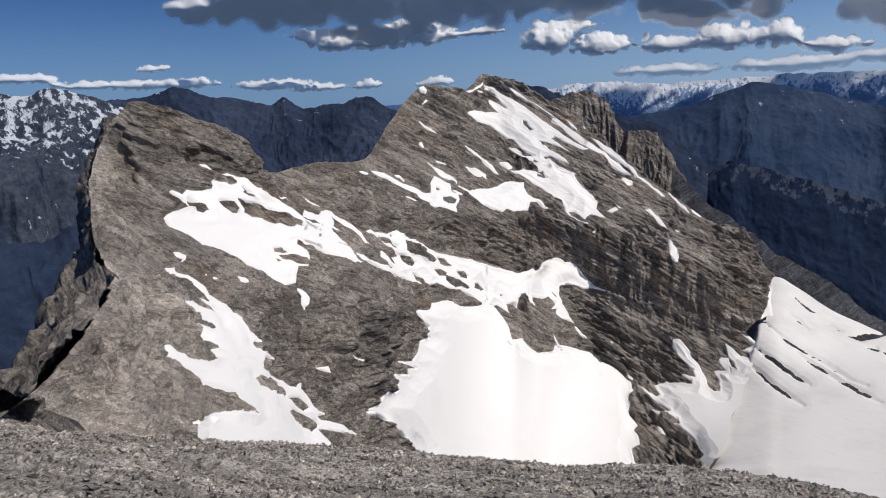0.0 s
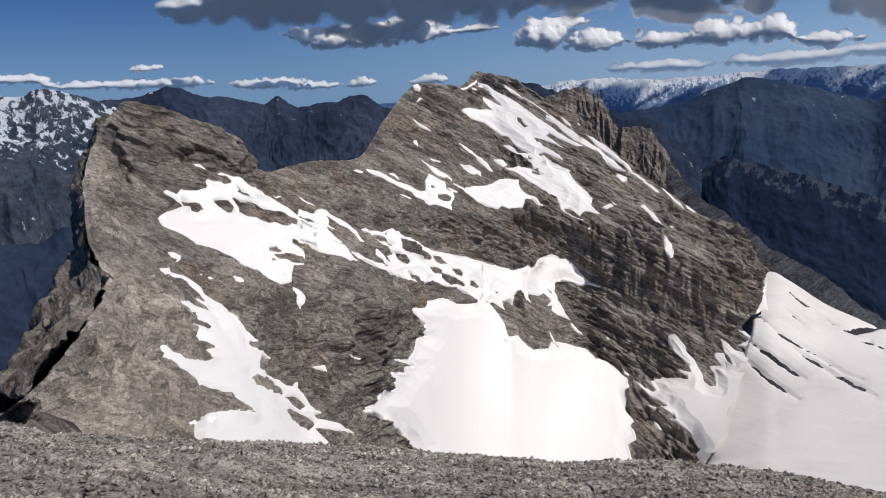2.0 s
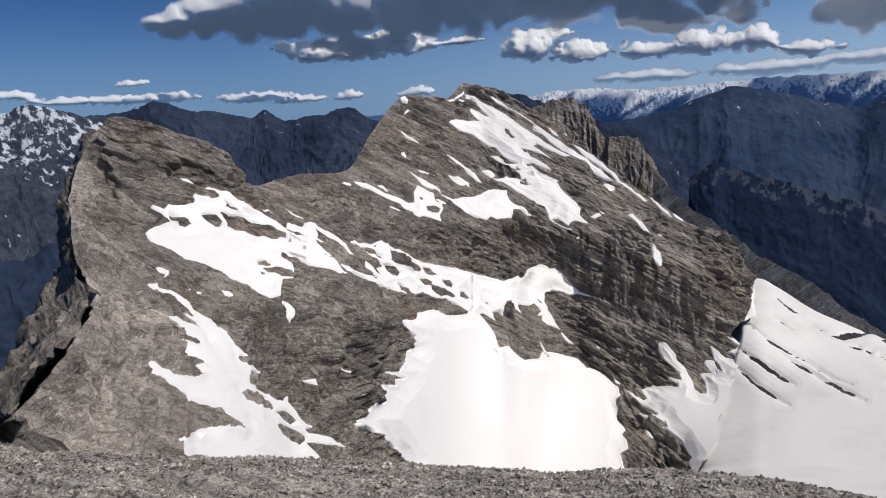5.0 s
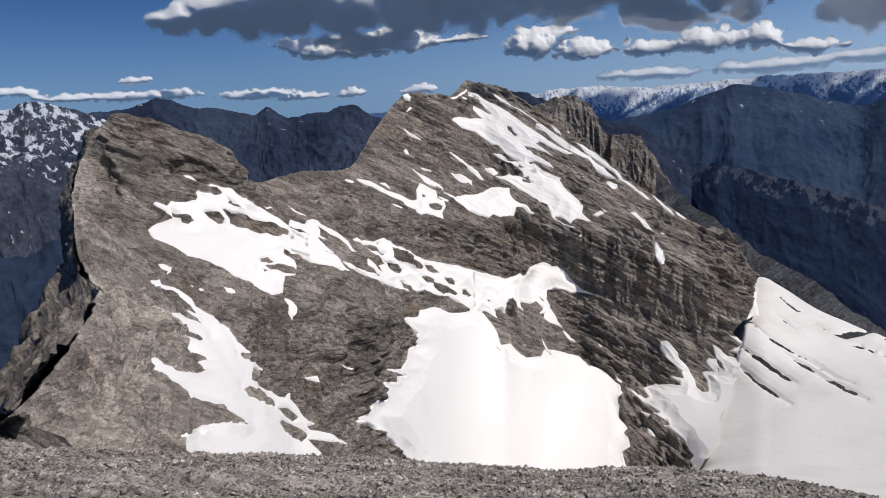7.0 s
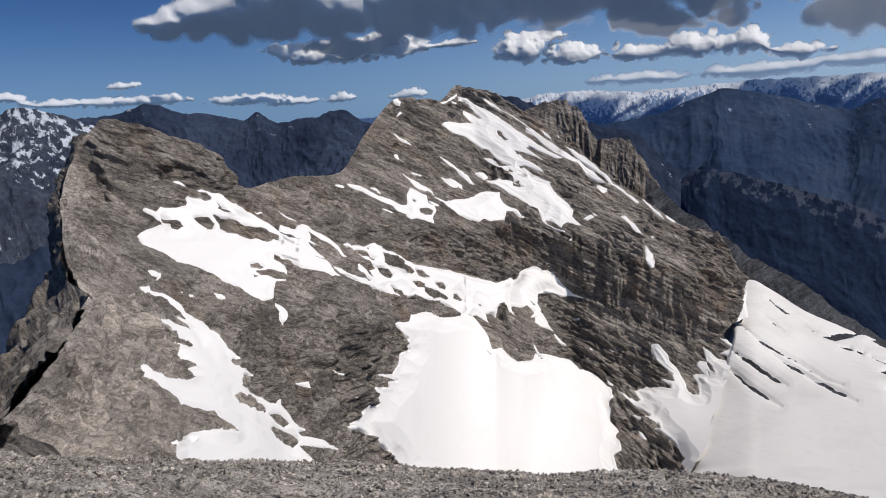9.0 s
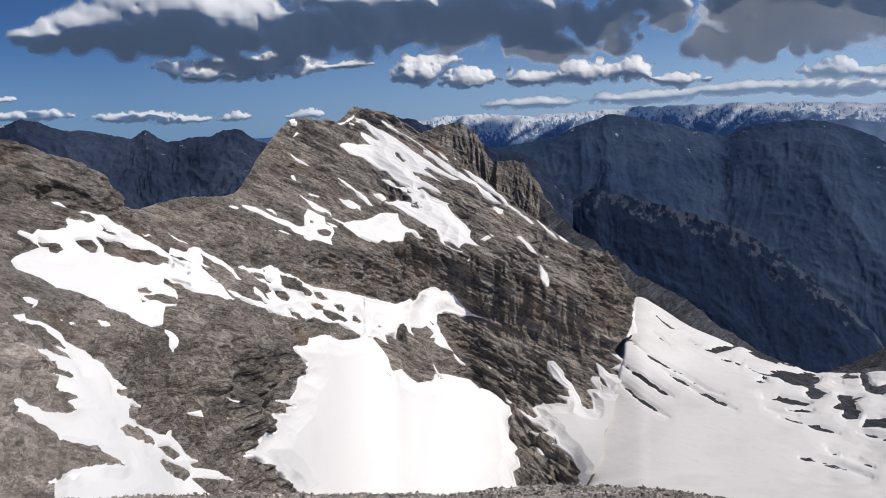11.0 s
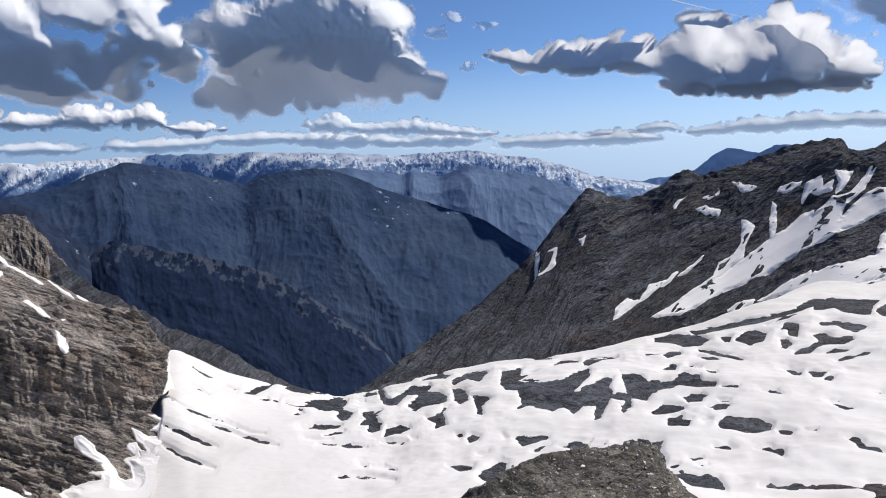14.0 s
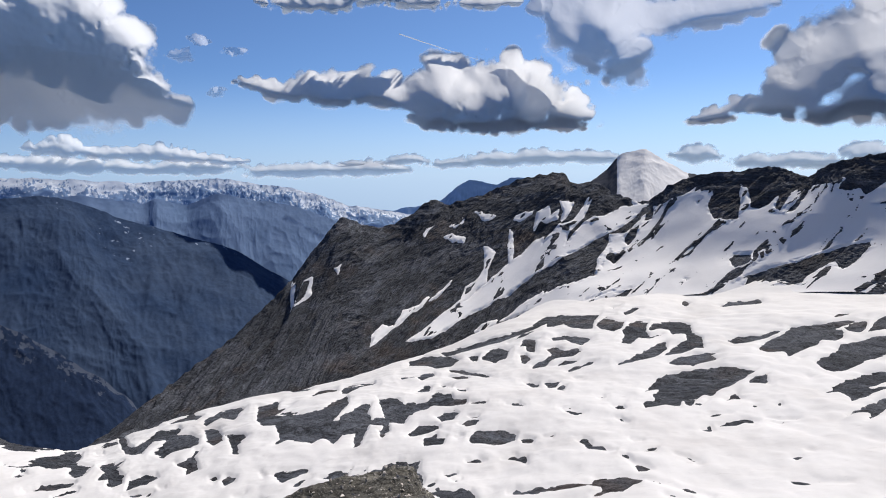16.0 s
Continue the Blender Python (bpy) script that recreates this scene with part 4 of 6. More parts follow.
snow("steep lower snow field above the cliff", [(5.48, -6.03), (6.50, -5.98), (7.37, -6.08), (7.58, -6.23), (8.23, -6.68), (7.94, -6.17), (7.73, -5.95), (7.23, -5.43), (7.95, -5.52), (8.38, -5.75), (8.10, -5.17), (8.46, -5.18), (9.10, -5.77), (9.52, -6.13), (10.24, -6.36), (10.66, -7.02), (11.23, -7.60), (11.80, -8.18), (12.09, -8.61), (12.02, -9.11), (12.37, -9.47), (12.66, -9.76), (12.23, -9.69), (11.66, -9.47), (11.30, -9.68), (11.16, -9.89), (10.37, -9.31), (9.94, -9.31), (10.08, -9.60), (10.66, -9.89), (11.38, -10.11), (11.52, -10.33), (10.94, -10.18), (10.23, -9.74), (9.72, -9.38), (9.58, -8.87), (9.37, -8.50), (8.72, -8.13), (7.78, -7.39), (7.21, -7.09), (6.35, -6.49), (5.70, -6.18)])
bare([(7.51, -6.30), (8.37, -6.64), (8.01, -6.72), (7.58, -6.52)])
snow("rounded snow patch on the ledge above the cliff", [(2.29, -7.45), (3.11, -7.36), (3.99, -7.39), (4.88, -7.02), (5.46, -6.87), (6.48, -7.00), (6.48, -7.36), (6.76, -7.87), (7.34, -8.20), (7.77, -8.40), (8.06, -8.77), (8.49, -9.07), (7.91, -8.84), (7.48, -8.47), (6.97, -8.46), (6.81, -9.04), (6.30, -9.17), (5.71, -9.23), (5.13, -8.99), (4.83, -9.21), (3.95, -8.89), (3.22, -8.43), (2.79, -8.05), (2.51, -7.67)])
snow("small white snow patch on a rock ledge", [(1.99, -5.62), (2.28, -5.70), (2.86, -5.87), (3.22, -6.17), (3.20, -6.53), (2.84, -6.45), (2.27, -5.99)])
snow("slanting snow streak on the face", [(3.32, -5.16), (4.04, -5.55), (4.32, -6.06), (4.63, -6.39), (4.17, -6.16), (3.74, -5.61)])
snow("narrow snow ribbon below the crest", [(8.70, -2.09), (9.26, -2.50), (9.96, -3.02), (10.67, -3.53), (11.37, -3.98), (12.07, -4.49), (12.77, -5.00), (13.47, -5.57), (14.17, -6.15), (14.59, -6.58), (13.89, -6.43), (13.47, -6.14), (13.05, -5.78), (12.63, -5.13), (11.65, -4.62), (10.81, -4.10), (10.10, -3.52), (9.40, -2.86), (8.70, -2.34)])
snow("small snow patch on the shoulder", [(13.83, -6.85), (14.11, -6.68), (14.66, -7.00), (14.74, -7.35), (14.32, -7.35)])
snow("long snow ribbon along the shoulder", [(11.72, -3.77), (12.21, -4.00), (12.77, -4.36), (13.46, -4.94), (14.16, -5.52), (14.72, -6.02), (15.14, -6.65), (15.83, -7.15), (16.52, -7.64), (17.11, -8.23), (16.78, -8.20), (16.25, -7.64), (15.42, -7.08), (14.86, -6.65), (14.44, -6.08), (13.75, -5.65), (13.05, -5.07), (12.35, -4.49)])
snow("long snow ribbon along the shoulder", [(14.29, -4.61), (14.70, -4.83), (15.40, -5.47), (16.09, -6.10), (16.91, -6.81), (17.74, -7.51), (18.42, -7.92), (18.79, -8.23), (18.29, -8.09), (17.74, -7.67), (17.05, -7.05), (16.37, -6.53), (16.76, -7.11), (16.10, -6.76), (15.54, -6.20), (14.85, -5.57), (14.29, -5.17), (14.99, -5.49)])
snow("short snow streak on the shoulder", [(17.21, -7.83), (17.48, -7.99), (18.03, -8.55), (18.58, -8.96), (18.89, -9.47), (18.45, -9.13), (17.90, -8.62)])
snow("short snow streak on the shoulder", [(18.85, -8.93), (19.25, -9.09), (19.93, -9.73), (19.54, -9.67), (19.06, -9.33)])
snow("thin snow streak along a rock bed", [(8.83, -3.48), (9.54, -3.71), (10.24, -4.09), (10.95, -4.46), (11.47, -4.54), (10.81, -4.55), (10.10, -4.20), (9.39, -3.88)])
snow("thin snow runnel below the shoulder", [(15.63, -9.12), (16.01, -9.16), (16.56, -9.61), (16.94, -10.10), (17.30, -10.56), (16.86, -10.41), (16.29, -9.78)])
snow("small snow patch below the shoulder", [(12.84, -9.29), (13.50, -8.95), (13.67, -9.19), (13.22, -9.43)])
snow("small snow patch below the shoulder", [(13.54, -8.83), (14.09, -9.14), (13.71, -9.09)])
snow("tiny snow patch on brown rock", [(17.86, -10.65), (18.19, -10.75), (17.96, -10.84)])
snow("thin snow streak below the crest", [(9.73, -2.35), (10.53, -3.01), (10.70, -3.21), (10.11, -2.84)])
snow("tiny snow patch below the crest", [(10.95, -2.81), (11.26, -2.92), (11.16, -3.08)])
snow("tiny snow patch on the cliff", [(11.66, -10.90), (12.02, -10.69), (11.91, -11.00)])
snow("narrow hanging snow patch on the cliff", [(17.45, -11.38), (17.71, -11.63), (18.04, -12.04), (18.23, -12.96), (17.91, -13.14), (17.56, -12.56)])
snow("long snow tongue on the lower slope", [(-20.56, -12.31), (-20.48, -12.18), (-19.90, -12.38), (-19.27, -12.81), (-18.65, -13.37), (-18.31, -14.04), (-17.80, -14.45), (-16.91, -15.33), (-16.45, -15.67), (-16.01, -16.22), (-15.70, -16.68), (-15.40, -17.28), (-14.88, -17.83), (-14.83, -18.05), (-15.25, -17.86), (-15.42, -18.12), (-14.95, -18.53), (-14.40, -18.88), (-14.74, -19.33), (-14.81, -20.03), (-19.35, -19.68), (-19.26, -18.86), (-17.73, -19.01), (-18.36, -18.37), (-18.55, -18.13), (-17.92, -18.15), (-18.03, -17.86), (-18.42, -17.60), (-18.46, -17.38), (-19.04, -16.95), (-19.51, -16.19), (-20.14, -15.76), (-19.49, -16.06), (-18.03, -16.60), (-18.13, -16.24), (-18.91, -15.79), (-19.54, -15.28), (-19.69, -14.78), (-20.48, -13.98), (-19.97, -14.25), (-18.56, -15.13), (-17.83, -15.36), (-18.64, -14.56), (-18.95, -14.24), (-18.29, -14.53), (-18.58, -14.01), (-19.56, -12.98)], [(-14.40, -18.88), (-13.80, -19.44), (-14.57, -19.14), (-14.80, -19.25), (-14.87, -19.88), (-14.27, -20.51), (-13.02, -21.43), (-12.38, -21.72), (-12.28, -21.45), (-11.97, -21.41), (-12.09, -21.82), (-11.61, -22.36), (-11.23, -23.24), (-10.22, -23.91), (-10.84, -23.98), (-10.56, -24.29), (-9.21, -24.70), (-7.73, -25.67), (-9.86, -25.12), (-10.93, -24.94), (-10.52, -25.53), (-9.59, -26.45), (-9.69, -27.52), (-20.89, -25.36), (-20.43, -23.98), (-20.52, -23.56), (-21.02, -23.07), (-20.13, -23.23), (-20.10, -23.03), (-19.53, -22.99), (-19.50, -22.73), (-19.00, -22.67), (-17.43, -22.85), (-16.42, -22.86), (-15.50, -23.20), (-15.69, -22.90), (-17.16, -21.66), (-17.85, -21.42), (-19.52, -20.54), (-20.05, -19.71), (-20.68, -19.20), (-21.77, -18.07), (-21.67, -17.81), (-21.96, -17.35), (-21.55, -17.35), (-20.44, -18.27), (-19.78, -18.58), (-18.64, -18.95), (-17.26, -18.59)])
bare([(-15.60, -20.62), (-15.14, -20.40), (-14.44, -20.77), (-13.75, -21.28), (-13.16, -22.12), (-13.40, -22.23), (-14.66, -21.44), (-15.14, -21.17)])
bare([(-13.11, -22.33), (-12.22, -22.43), (-11.67, -23.05), (-11.54, -23.28), (-12.01, -23.50), (-12.43, -23.11), (-12.69, -22.66)])
bare([(-13.05, -23.31), (-12.75, -23.28), (-11.89, -23.79), (-11.03, -24.37), (-10.90, -24.66), (-11.39, -25.02), (-12.12, -24.66), (-12.61, -24.19)])
bare([(-19.11, -23.06), (-18.70, -23.22), (-18.93, -23.32)])
snow("small white snow patch on the slab", [(-21.25, -11.74), (-20.57, -11.82), (-20.52, -12.20), (-20.94, -12.15)])
snow("small white snow patch on grey rock", [(-16.04, -12.95), (-15.56, -13.05), (-15.36, -13.24), (-15.29, -13.49), (-15.87, -13.35)])
snow("thin snow streak along a rock bed", [(-18.68, -12.38), (-18.19, -12.55), (-18.37, -12.66)])
snow("thin snow streak along a rock bed", [(-17.92, -12.68), (-17.35, -13.04), (-17.78, -12.94)])
snow("small pointed snow patch on grey rock", [(-11.61, -14.21), (-11.43, -14.33), (-10.83, -14.96), (-10.94, -15.45), (-11.20, -15.89), (-11.39, -15.56), (-11.41, -14.91), (-11.66, -14.45)])
snow("small white snow patch on grey rock", [(-10.79, -20.41), (-9.74, -20.37), (-9.56, -20.91), (-10.10, -20.72)])
snow("thin snow streak along a rock bed", [(-7.92, -19.57), (-6.84, -20.20), (-7.46, -19.95)])
snow("thin snow streak along a rock bed", [(-7.66, -26.29), (-6.53, -26.80), (-7.19, -26.70)])
snow("small white snow patch on grey rock", [(-6.94, -24.07), (-6.20, -23.93), (-6.00, -24.35), (-6.54, -24.31)])

# to the right of this line, by elevation, the snow plateau takes over from the mountain
SEAM_EL = [-32.92, -28.57, -27.33, -25.88, -23.62, -20.76, -18.30, -16.07, -14.28, -11.86]
SEAM_AZ = [18.31, 20.16, 20.80, 21.57, 22.46, 23.21, 23.88, 24.04, 23.69, 23.27]
SEAM_TOP = -17.27
far_size = np.clip(face_far / 600, 0.12, 1.3)
fray = 0.05 * broken_beds(face, 3.0, 61, 5.0) + 0.05 * fbm(face / (9 * far_size[..., None]), 4, 63, 0.6)
fields, snow_depth = [], np.full((NU, NV), -9.0)
for label, outlines, islands in snow_fields:
    d, w = within(face_az, face_el, outlines, islands)
    if d is None:
        continue
    d = d + fray[w] * np.clip(0.35 + np.abs(d) * 8, 0, 1)
    fields.append((label, d, w))
    snow_depth[w] = np.maximum(snow_depth[w], d)
# rock relief is flattened at and under snow so outlines fit the camera's view
full = np.clip((snow_depth - 0.15) / 0.6, 0, 1)
mild = mild * (1 - full) + broad(low_form + mild, 60) * full - broad(low_form, 8) * full
rough = np.where(snow_depth < 0, np.clip(0.35 - snow_depth / 0.3, 0.35, 1), np.clip(0.35 - snow_depth / 0.25, 0, 1))
eased_form = low_form + mild + rough * (detail - mild)
face_rock = face + face_n * (eased_form - far_size * np.clip(snow_depth / 0.05, 0, 1))[..., None]
mountain = thing("mountain", "grey limestone mountain with dipping beds, cliff bands and a sharp crest", "mountain")
# the near slab's weathered tone, plus sunlight painted on its gentle parts
pale_slope = np.clip(np.interp(uu, [0, 120, 200, 280], [1.0, 0.95, 0.5, 0]) + 0.5 * fbm(face / 20, 4, 43) + 0.25 * fbm(face / 70, 3, 44), 0, 1) * np.clip(face_n[..., 2] * 2 - 0.5, 0, 1)
turned = upward(face_rock) is not face_rock
slope_az, slope_el, slope_far = bearing(face_rock)
ours = (face_az < np.interp(face_el, SEAM_EL, SEAM_AZ) + 0.5) | (face_el > SEAM_TOP)
ours = ours[:-1, :-1] & ours[1:, :-1] & ours[1:, 1:] & ours[:-1, 1:]
child("rock_face", sheet_mesh("rock_face", upward(face_rock), ROCK, ours[::-1] if turned else ours, pale_slope[::-1] if turned else pale_slope, False), mountain)
for label, d, w in fields:
    metres = d * face_far[w] * math.pi / 180
    lift = np.clip(metres * 0.7, -2.5, 0.5) * far_size[w] + np.clip((metres - 3) * 0.25, 0, 2.5) * far_size[w]
    pts = face[w] + face_n[w] * (eased_form[w] + lift)[..., None]
    near = d > -0.16
    keep = near[:-1, :-1] | near[1:, :-1] | near[1:, 1:] | near[:-1, 1:]
    keep &= ours[w[0].start:w[0].stop - 1, w[1].start:w[1].stop - 1]
    if not (d > 0).any() or not keep.any():
        continue
    if turned:
        pts, keep = pts[::-1], keep[::-1]
    tagged(new("snow_patch", sheet_mesh("snow_patch", pts, SNOW, keep)), label, "snow", "snow patches on the mountain")

crest = face_rock[:, 0]
away = crest.copy()
away[:, 0] -= 40
away[:, 1] += 130
away[:, 2] -= 260
back = loft([crest, (crest * 0.5 + away * 0.5) + np.array([0, 0, 25]), away], [0, 0.5, 1], NU, 30, 0)
back[:, 1:] += (normals(back) * (9 * fbm(back / 30, 4, 9))[..., None])[:, 1:]
child("back_slope", sheet_mesh("back_slope", upward(back), ROCK), mountain)

wall = loft([WALL_EDGE, WALL_BROW, WALL_BASE], [0, 0.65, 1], 320, 260, 2)
wall_n = normals(wall)
wall = wall + wall_n * (5 * fbm(wall * np.array([1 / 24, 1 / 24, 1 / 70]), 4, 51, ridged=True) + 2.4 * block_noise(wall * np.array([1 / 7, 1 / 7, 1 / 26]), 53, 3.0) + 1.8 * broken_beds(wall, 6, 52) + 0.8 * broken_beds(wall, 2.5, 54))[..., None] * np.linspace(0.5, 1, 260)[None, :, None]
child("shaded_wall", sheet_mesh("shaded_wall", wall, ROCK, smooth=False), mountain)


def streaks(u, v, slant, seed, wide=7.0, tall=70.0):
    """Noise drawn out along the fall of the slope, slant degrees off straight down."""
    ca, sa = math.cos(radians(slant)), math.sin(radians(slant))
    across, along = u * ca + v * sa, v * ca - u * sa
    return fbm(np.stack([across / wide, along / tall, np.zeros_like(u)], -1), 4, seed, 0.6)


# ------------------------------------------------------------------ snow bowl and karst plateau
PU, PV = 1000, 460
plateau = loft([PLATEAU_UNDER, PLATEAU_NEAR, PLATEAU_MIDDLE, PLATEAU_RIM, PLATEAU_DROP], [0, 0.22, 0.5, 0.85, 1.0], PU, PV, 14)
plateau_n = normals(plateau)
pu, pv = np.meshgrid(np.linspace(0, 1000, PU), np.linspace(0, 400, PV), indexing="ij")
hollow = 6 * fbm(plateau / 110, 3, 71) + 3.0 * fbm(plateau / 40, 3, 72) + 0.8 * fbm(plateau / 14, 3, 73)
right = np.clip((pu - 330) / 150, 0.15, 1)
plateau_form = hollow * right * np.clip((355 - pv) / 60, 0.3, 1)
plateau_rock = plateau + plateau_n * (plateau_form - 0.3 + 0.9 * fbm(plateau / 9, 4, 73) + 0.5 * broken_beds(plateau, 4, 74))[..., None]
bowl = thing("karst_plateau", "dark grey limestone plateau and bowl under old snow", "plateau", kind="structure")
# where the plateau meets the mountain's own slope it is shifted along the camera's sight lines to that slope's distance
plateau_az, plateau_el, plateau_far = bearing(plateau + plateau_n * plateau_form[..., None])
levels = np.linspace(-31, -7, 97)
line = np.interp(levels, SEAM_EL, SEAM_AZ)


def distance_at(az, el, far):
    out = np.full(len(levels), np.nan)
    for k in range(len(levels)):
        hit = (np.abs(az - line[k]) < 0.2) & (np.abs(el - levels[k]) < 0.2)
        if hit.any():
            out[k] = np.median(far[hit])
    ok = ~np.isnan(out)
    return np.interp(levels, levels[ok], out[ok])


ratio = distance_at(slope_az, slope_el, slope_far) / distance_at(plateau_az, plateau_el, plateau_far)
ratio[levels > SEAM_TOP] = 1.0
for _ in range(10):
    ratio = np.convolve(np.pad(ratio, 1, "edge"), [0.25, 0.5, 0.25], "valid")
beyond = plateau_az - np.interp(plateau_el, SEAM_EL, SEAM_AZ)
blend = np.clip(1 - beyond / 6.0, 0, 1)
dive = 1 + ((np.interp(plateau_el, levels, ratio) - 1) * blend * blend * (3 - 2 * blend) + np.clip(0.15 - beyond, 0, 3) * 0.07 * (plateau_el < SEAM_TOP))[..., None]
own = (beyond > -1.2) | (plateau_el > SEAM_TOP)
own = own[:-1, :-1] & own[1:, :-1] & own[1:, 1:] & own[:-1, 1:]
plateau_rock = plateau_rock * dive
outcrops = []


def outcrop(outline):
    """Bare rock on the plateau, placed to fit the camera's view, by azimuth and elevation from the summit."""
    outcrops.append(outline)


outcrop([(33.10, -18.59), (33.63, -18.70), (34.46, -18.71), (35.46, -18.53), (36.31, -18.54), (37.04, -18.44), (37.91, -18.75), (37.81, -19.11), (37.43, -19.27), (38.00, -19.53), (38.44, -19.75), (37.96, -20.12), (37.36, -20.31), (36.86, -20.14), (37.11, -19.59), (36.41, -19.31), (35.54, -19.37), (35.14, -19.07), (34.16, -18.98), (33.35, -18.79)])
outcrop([(33.65, -19.43), (34.29, -19.12), (34.38, -19.44), (33.85, -19.55)])
outcrop([(34.06, -20.40), (35.47, -20.39), (36.47, -20.44), (37.34, -20.61), (37.03, -20.85), (35.73, -20.74), (34.74, -20.68), (34.19, -20.60)])
outcrop([(35.91, -21.22), (36.43, -21.03), (37.53, -21.02), (37.30, -21.23), (36.41, -21.32)])
outcrop([(38.81, -18.59), (39.59, -18.28), (40.20, -18.22), (40.34, -18.53), (39.41, -18.66)])
outcrop([(40.38, -17.91), (40.75, -18.04), (40.95, -18.62), (41.40, -18.92), (41.89, -18.68), (42.38, -18.35), (43.04, -17.97), (43.84, -18.04), (44.49, -17.87), (44.72, -18.11), (44.30, -18.45), (45.28, -18.50), (45.92, -18.90), (45.81, -19.29), (45.23, -19.45), (44.24, -19.56), (43.25, -19.90), (42.47, -19.55), (43.14, -19.02), (43.39, -18.73), (42.68, -18.71), (42.18, -19.11), (41.84, -19.46), (40.75, -19.29), (40.47, -18.86), (40.28, -18.28)])
outcrop([(38.88, -19.83), (39.50, -19.63), (40.57, -19.73), (40.08, -20.19), (40.51, -20.72), (40.41, -21.16), (39.70, -21.37), (39.33, -21.20), (39.43, -20.76), (38.75, -20.69), (39.23, -20.27)])
outcrop([(40.96, -20.95), (41.76, -20.84), (42.71, -20.91), (42.85, -21.17), (42.03, -21.50), (41.08, -21.65), (40.61, -21.70), (40.79, -21.30)])
outcrop([(40.43, -22.07), (40.75, -21.90), (41.53, -21.96), (42.48, -22.11), (42.15, -22.29), (41.35, -22.32)])
outcrop([(44.11, -20.41), (44.85, -20.36), (45.55, -19.65), (46.04, -19.64), (45.52, -20.21), (45.80, -21.04), (45.30, -21.21), (44.80, -21.30), (44.74, -20.89), (44.18, -20.58)])
outcrop([(43.86, -17.60), (44.85, -17.31), (45.51, -17.15), (46.25, -17.31), (45.82, -17.59), (44.83, -17.59), (43.94, -17.64)])
outcrop([(46.28, -18.37), (47.28, -18.36), (47.59, -18.85), (47.66, -19.26), (46.88, -19.58), (46.40, -19.20)])
outcrop([(47.76, -18.87), (49.12, -18.93), (49.28, -19.19), (48.75, -19.63), (48.71, -20.35), (48.20, -20.29), (48.07, -19.39)])
outcrop([(46.14, -17.87), (46.48, -17.58), (47.51, -17.12), (49.04, -17.03), (49.20, -17.21), (48.49, -17.88), (47.48, -17.61), (46.45, -18.15)])
outcrop([(46.52, -21.76), (46.94, -21.69), (47.10, -21.92), (46.75, -22.11), (46.51, -22.00)])
outcrop([(47.35, -22.03), (47.79, -21.73), (48.46, -21.92), (48.28, -22.22), (47.58, -22.45)])
outcrop([(51.06, -21.97), (51.78, -21.75), (52.83, -21.89), (54.00, -21.83), (53.98, -22.15), (52.63, -22.44), (51.83, -22.68)])
outcrop([(32.91, -17.38), (33.71, -17.56), (34.66, -17.86), (36.35, -18.02), (36.19, -18.22), (34.92, -18.09), (33.43, -17.77)])
outcrop([(36.34, -18.17), (37.05, -18.29), (38.09, -18.24), (37.63, -18.47), (36.90, -18.45)])
outcrop([(41.87, -17.65), (42.27, -17.51), (43.05, -17.65), (42.41, -17.76)])
outcrop([(38.79, -18.97), (39.25, -18.89), (39.31, -19.06), (38.93, -19.04)])
outcrop([(42.81, -21.83), (43.26, -21.93), (42.97, -21.97)])
outcrop([(48.23, -23.24), (49.09, -23.11), (48.57, -23.31)])
outcrop([(50.31, -17.03), (51.91, -16.80), (51.79, -17.42), (52.84, -17.23), (51.59, -17.86), (52.73, -17.68), (54.25, -17.79), (55.42, -17.50), (56.21, -17.00), (57.19, -16.78), (57.27, -17.34), (56.06, -18.55), (58.34, -17.43), (59.02, -17.52), (58.81, -18.15), (59.09, -18.53), (60.08, -18.48), (59.53, -16.98), (61.10, -17.14), (61.68, -17.52), (63.47, -17.39), (64.27, -16.75), (65.46, -16.86), (65.65, -17.24), (66.64, -17.34), (66.74, -17.62), (65.24, -17.88), (64.06, -17.77), (62.06, -18.46), (61.65, -19.08), (60.46, -18.95), (60.45, -19.59), (59.84, -20.02), (59.56, -19.46), (59.87, -19.11), (58.89, -18.97), (58.05, -20.47), (57.56, -20.62), (57.69, -19.64), (56.71, -19.67), (56.00, -20.26), (55.15, -19.75), (54.36, -20.14), (52.46, -19.72), (51.40, -19.98), (51.80, -19.49), (51.56, -18.57), (50.62, -18.49), (50.08, -18.08)])
outcrop([(56.72, -16.39), (57.02, -16.12), (59.36, -15.86), (59.46, -16.00), (58.18, -16.18), (57.19, -16.63), (56.81, -16.61)])
outcrop([(54.30, -16.61), (55.08, -16.20), (56.43, -16.19), (56.52, -16.41), (55.26, -16.49), (54.39, -16.71)])
outcrop([(52.79, -16.14), (54.41, -16.06), (54.50, -16.18), (52.98, -16.26)])
outcrop([(62.05, -14.45), (63.34, -13.98), (65.50, -14.05), (66.19, -14.34), (65.59, -14.81), (64.31, -14.98), (63.52, -14.77), (62.14, -14.74)])
outcrop([(61.43, -15.66), (62.52, -15.50), (64.10, -15.25), (64.20, -15.54), (63.10, -15.89), (62.71, -15.60), (61.53, -15.75)])
outcrop([(65.29, -15.09), (66.28, -15.10), (68.05, -15.39), (68.73, -15.67), (68.24, -15.73), (66.67, -15.48), (65.39, -15.28)])
outcrop([(65.28, -15.65), (66.47, -15.57), (66.86, -15.72), (65.87, -15.84)])
outcrop([(62.69, -16.72), (63.49, -16.23), (63.88, -16.37), (63.68, -16.69)])
outcrop([(64.68, -16.29), (65.57, -16.31), (65.47, -16.44), (64.77, -16.41)])
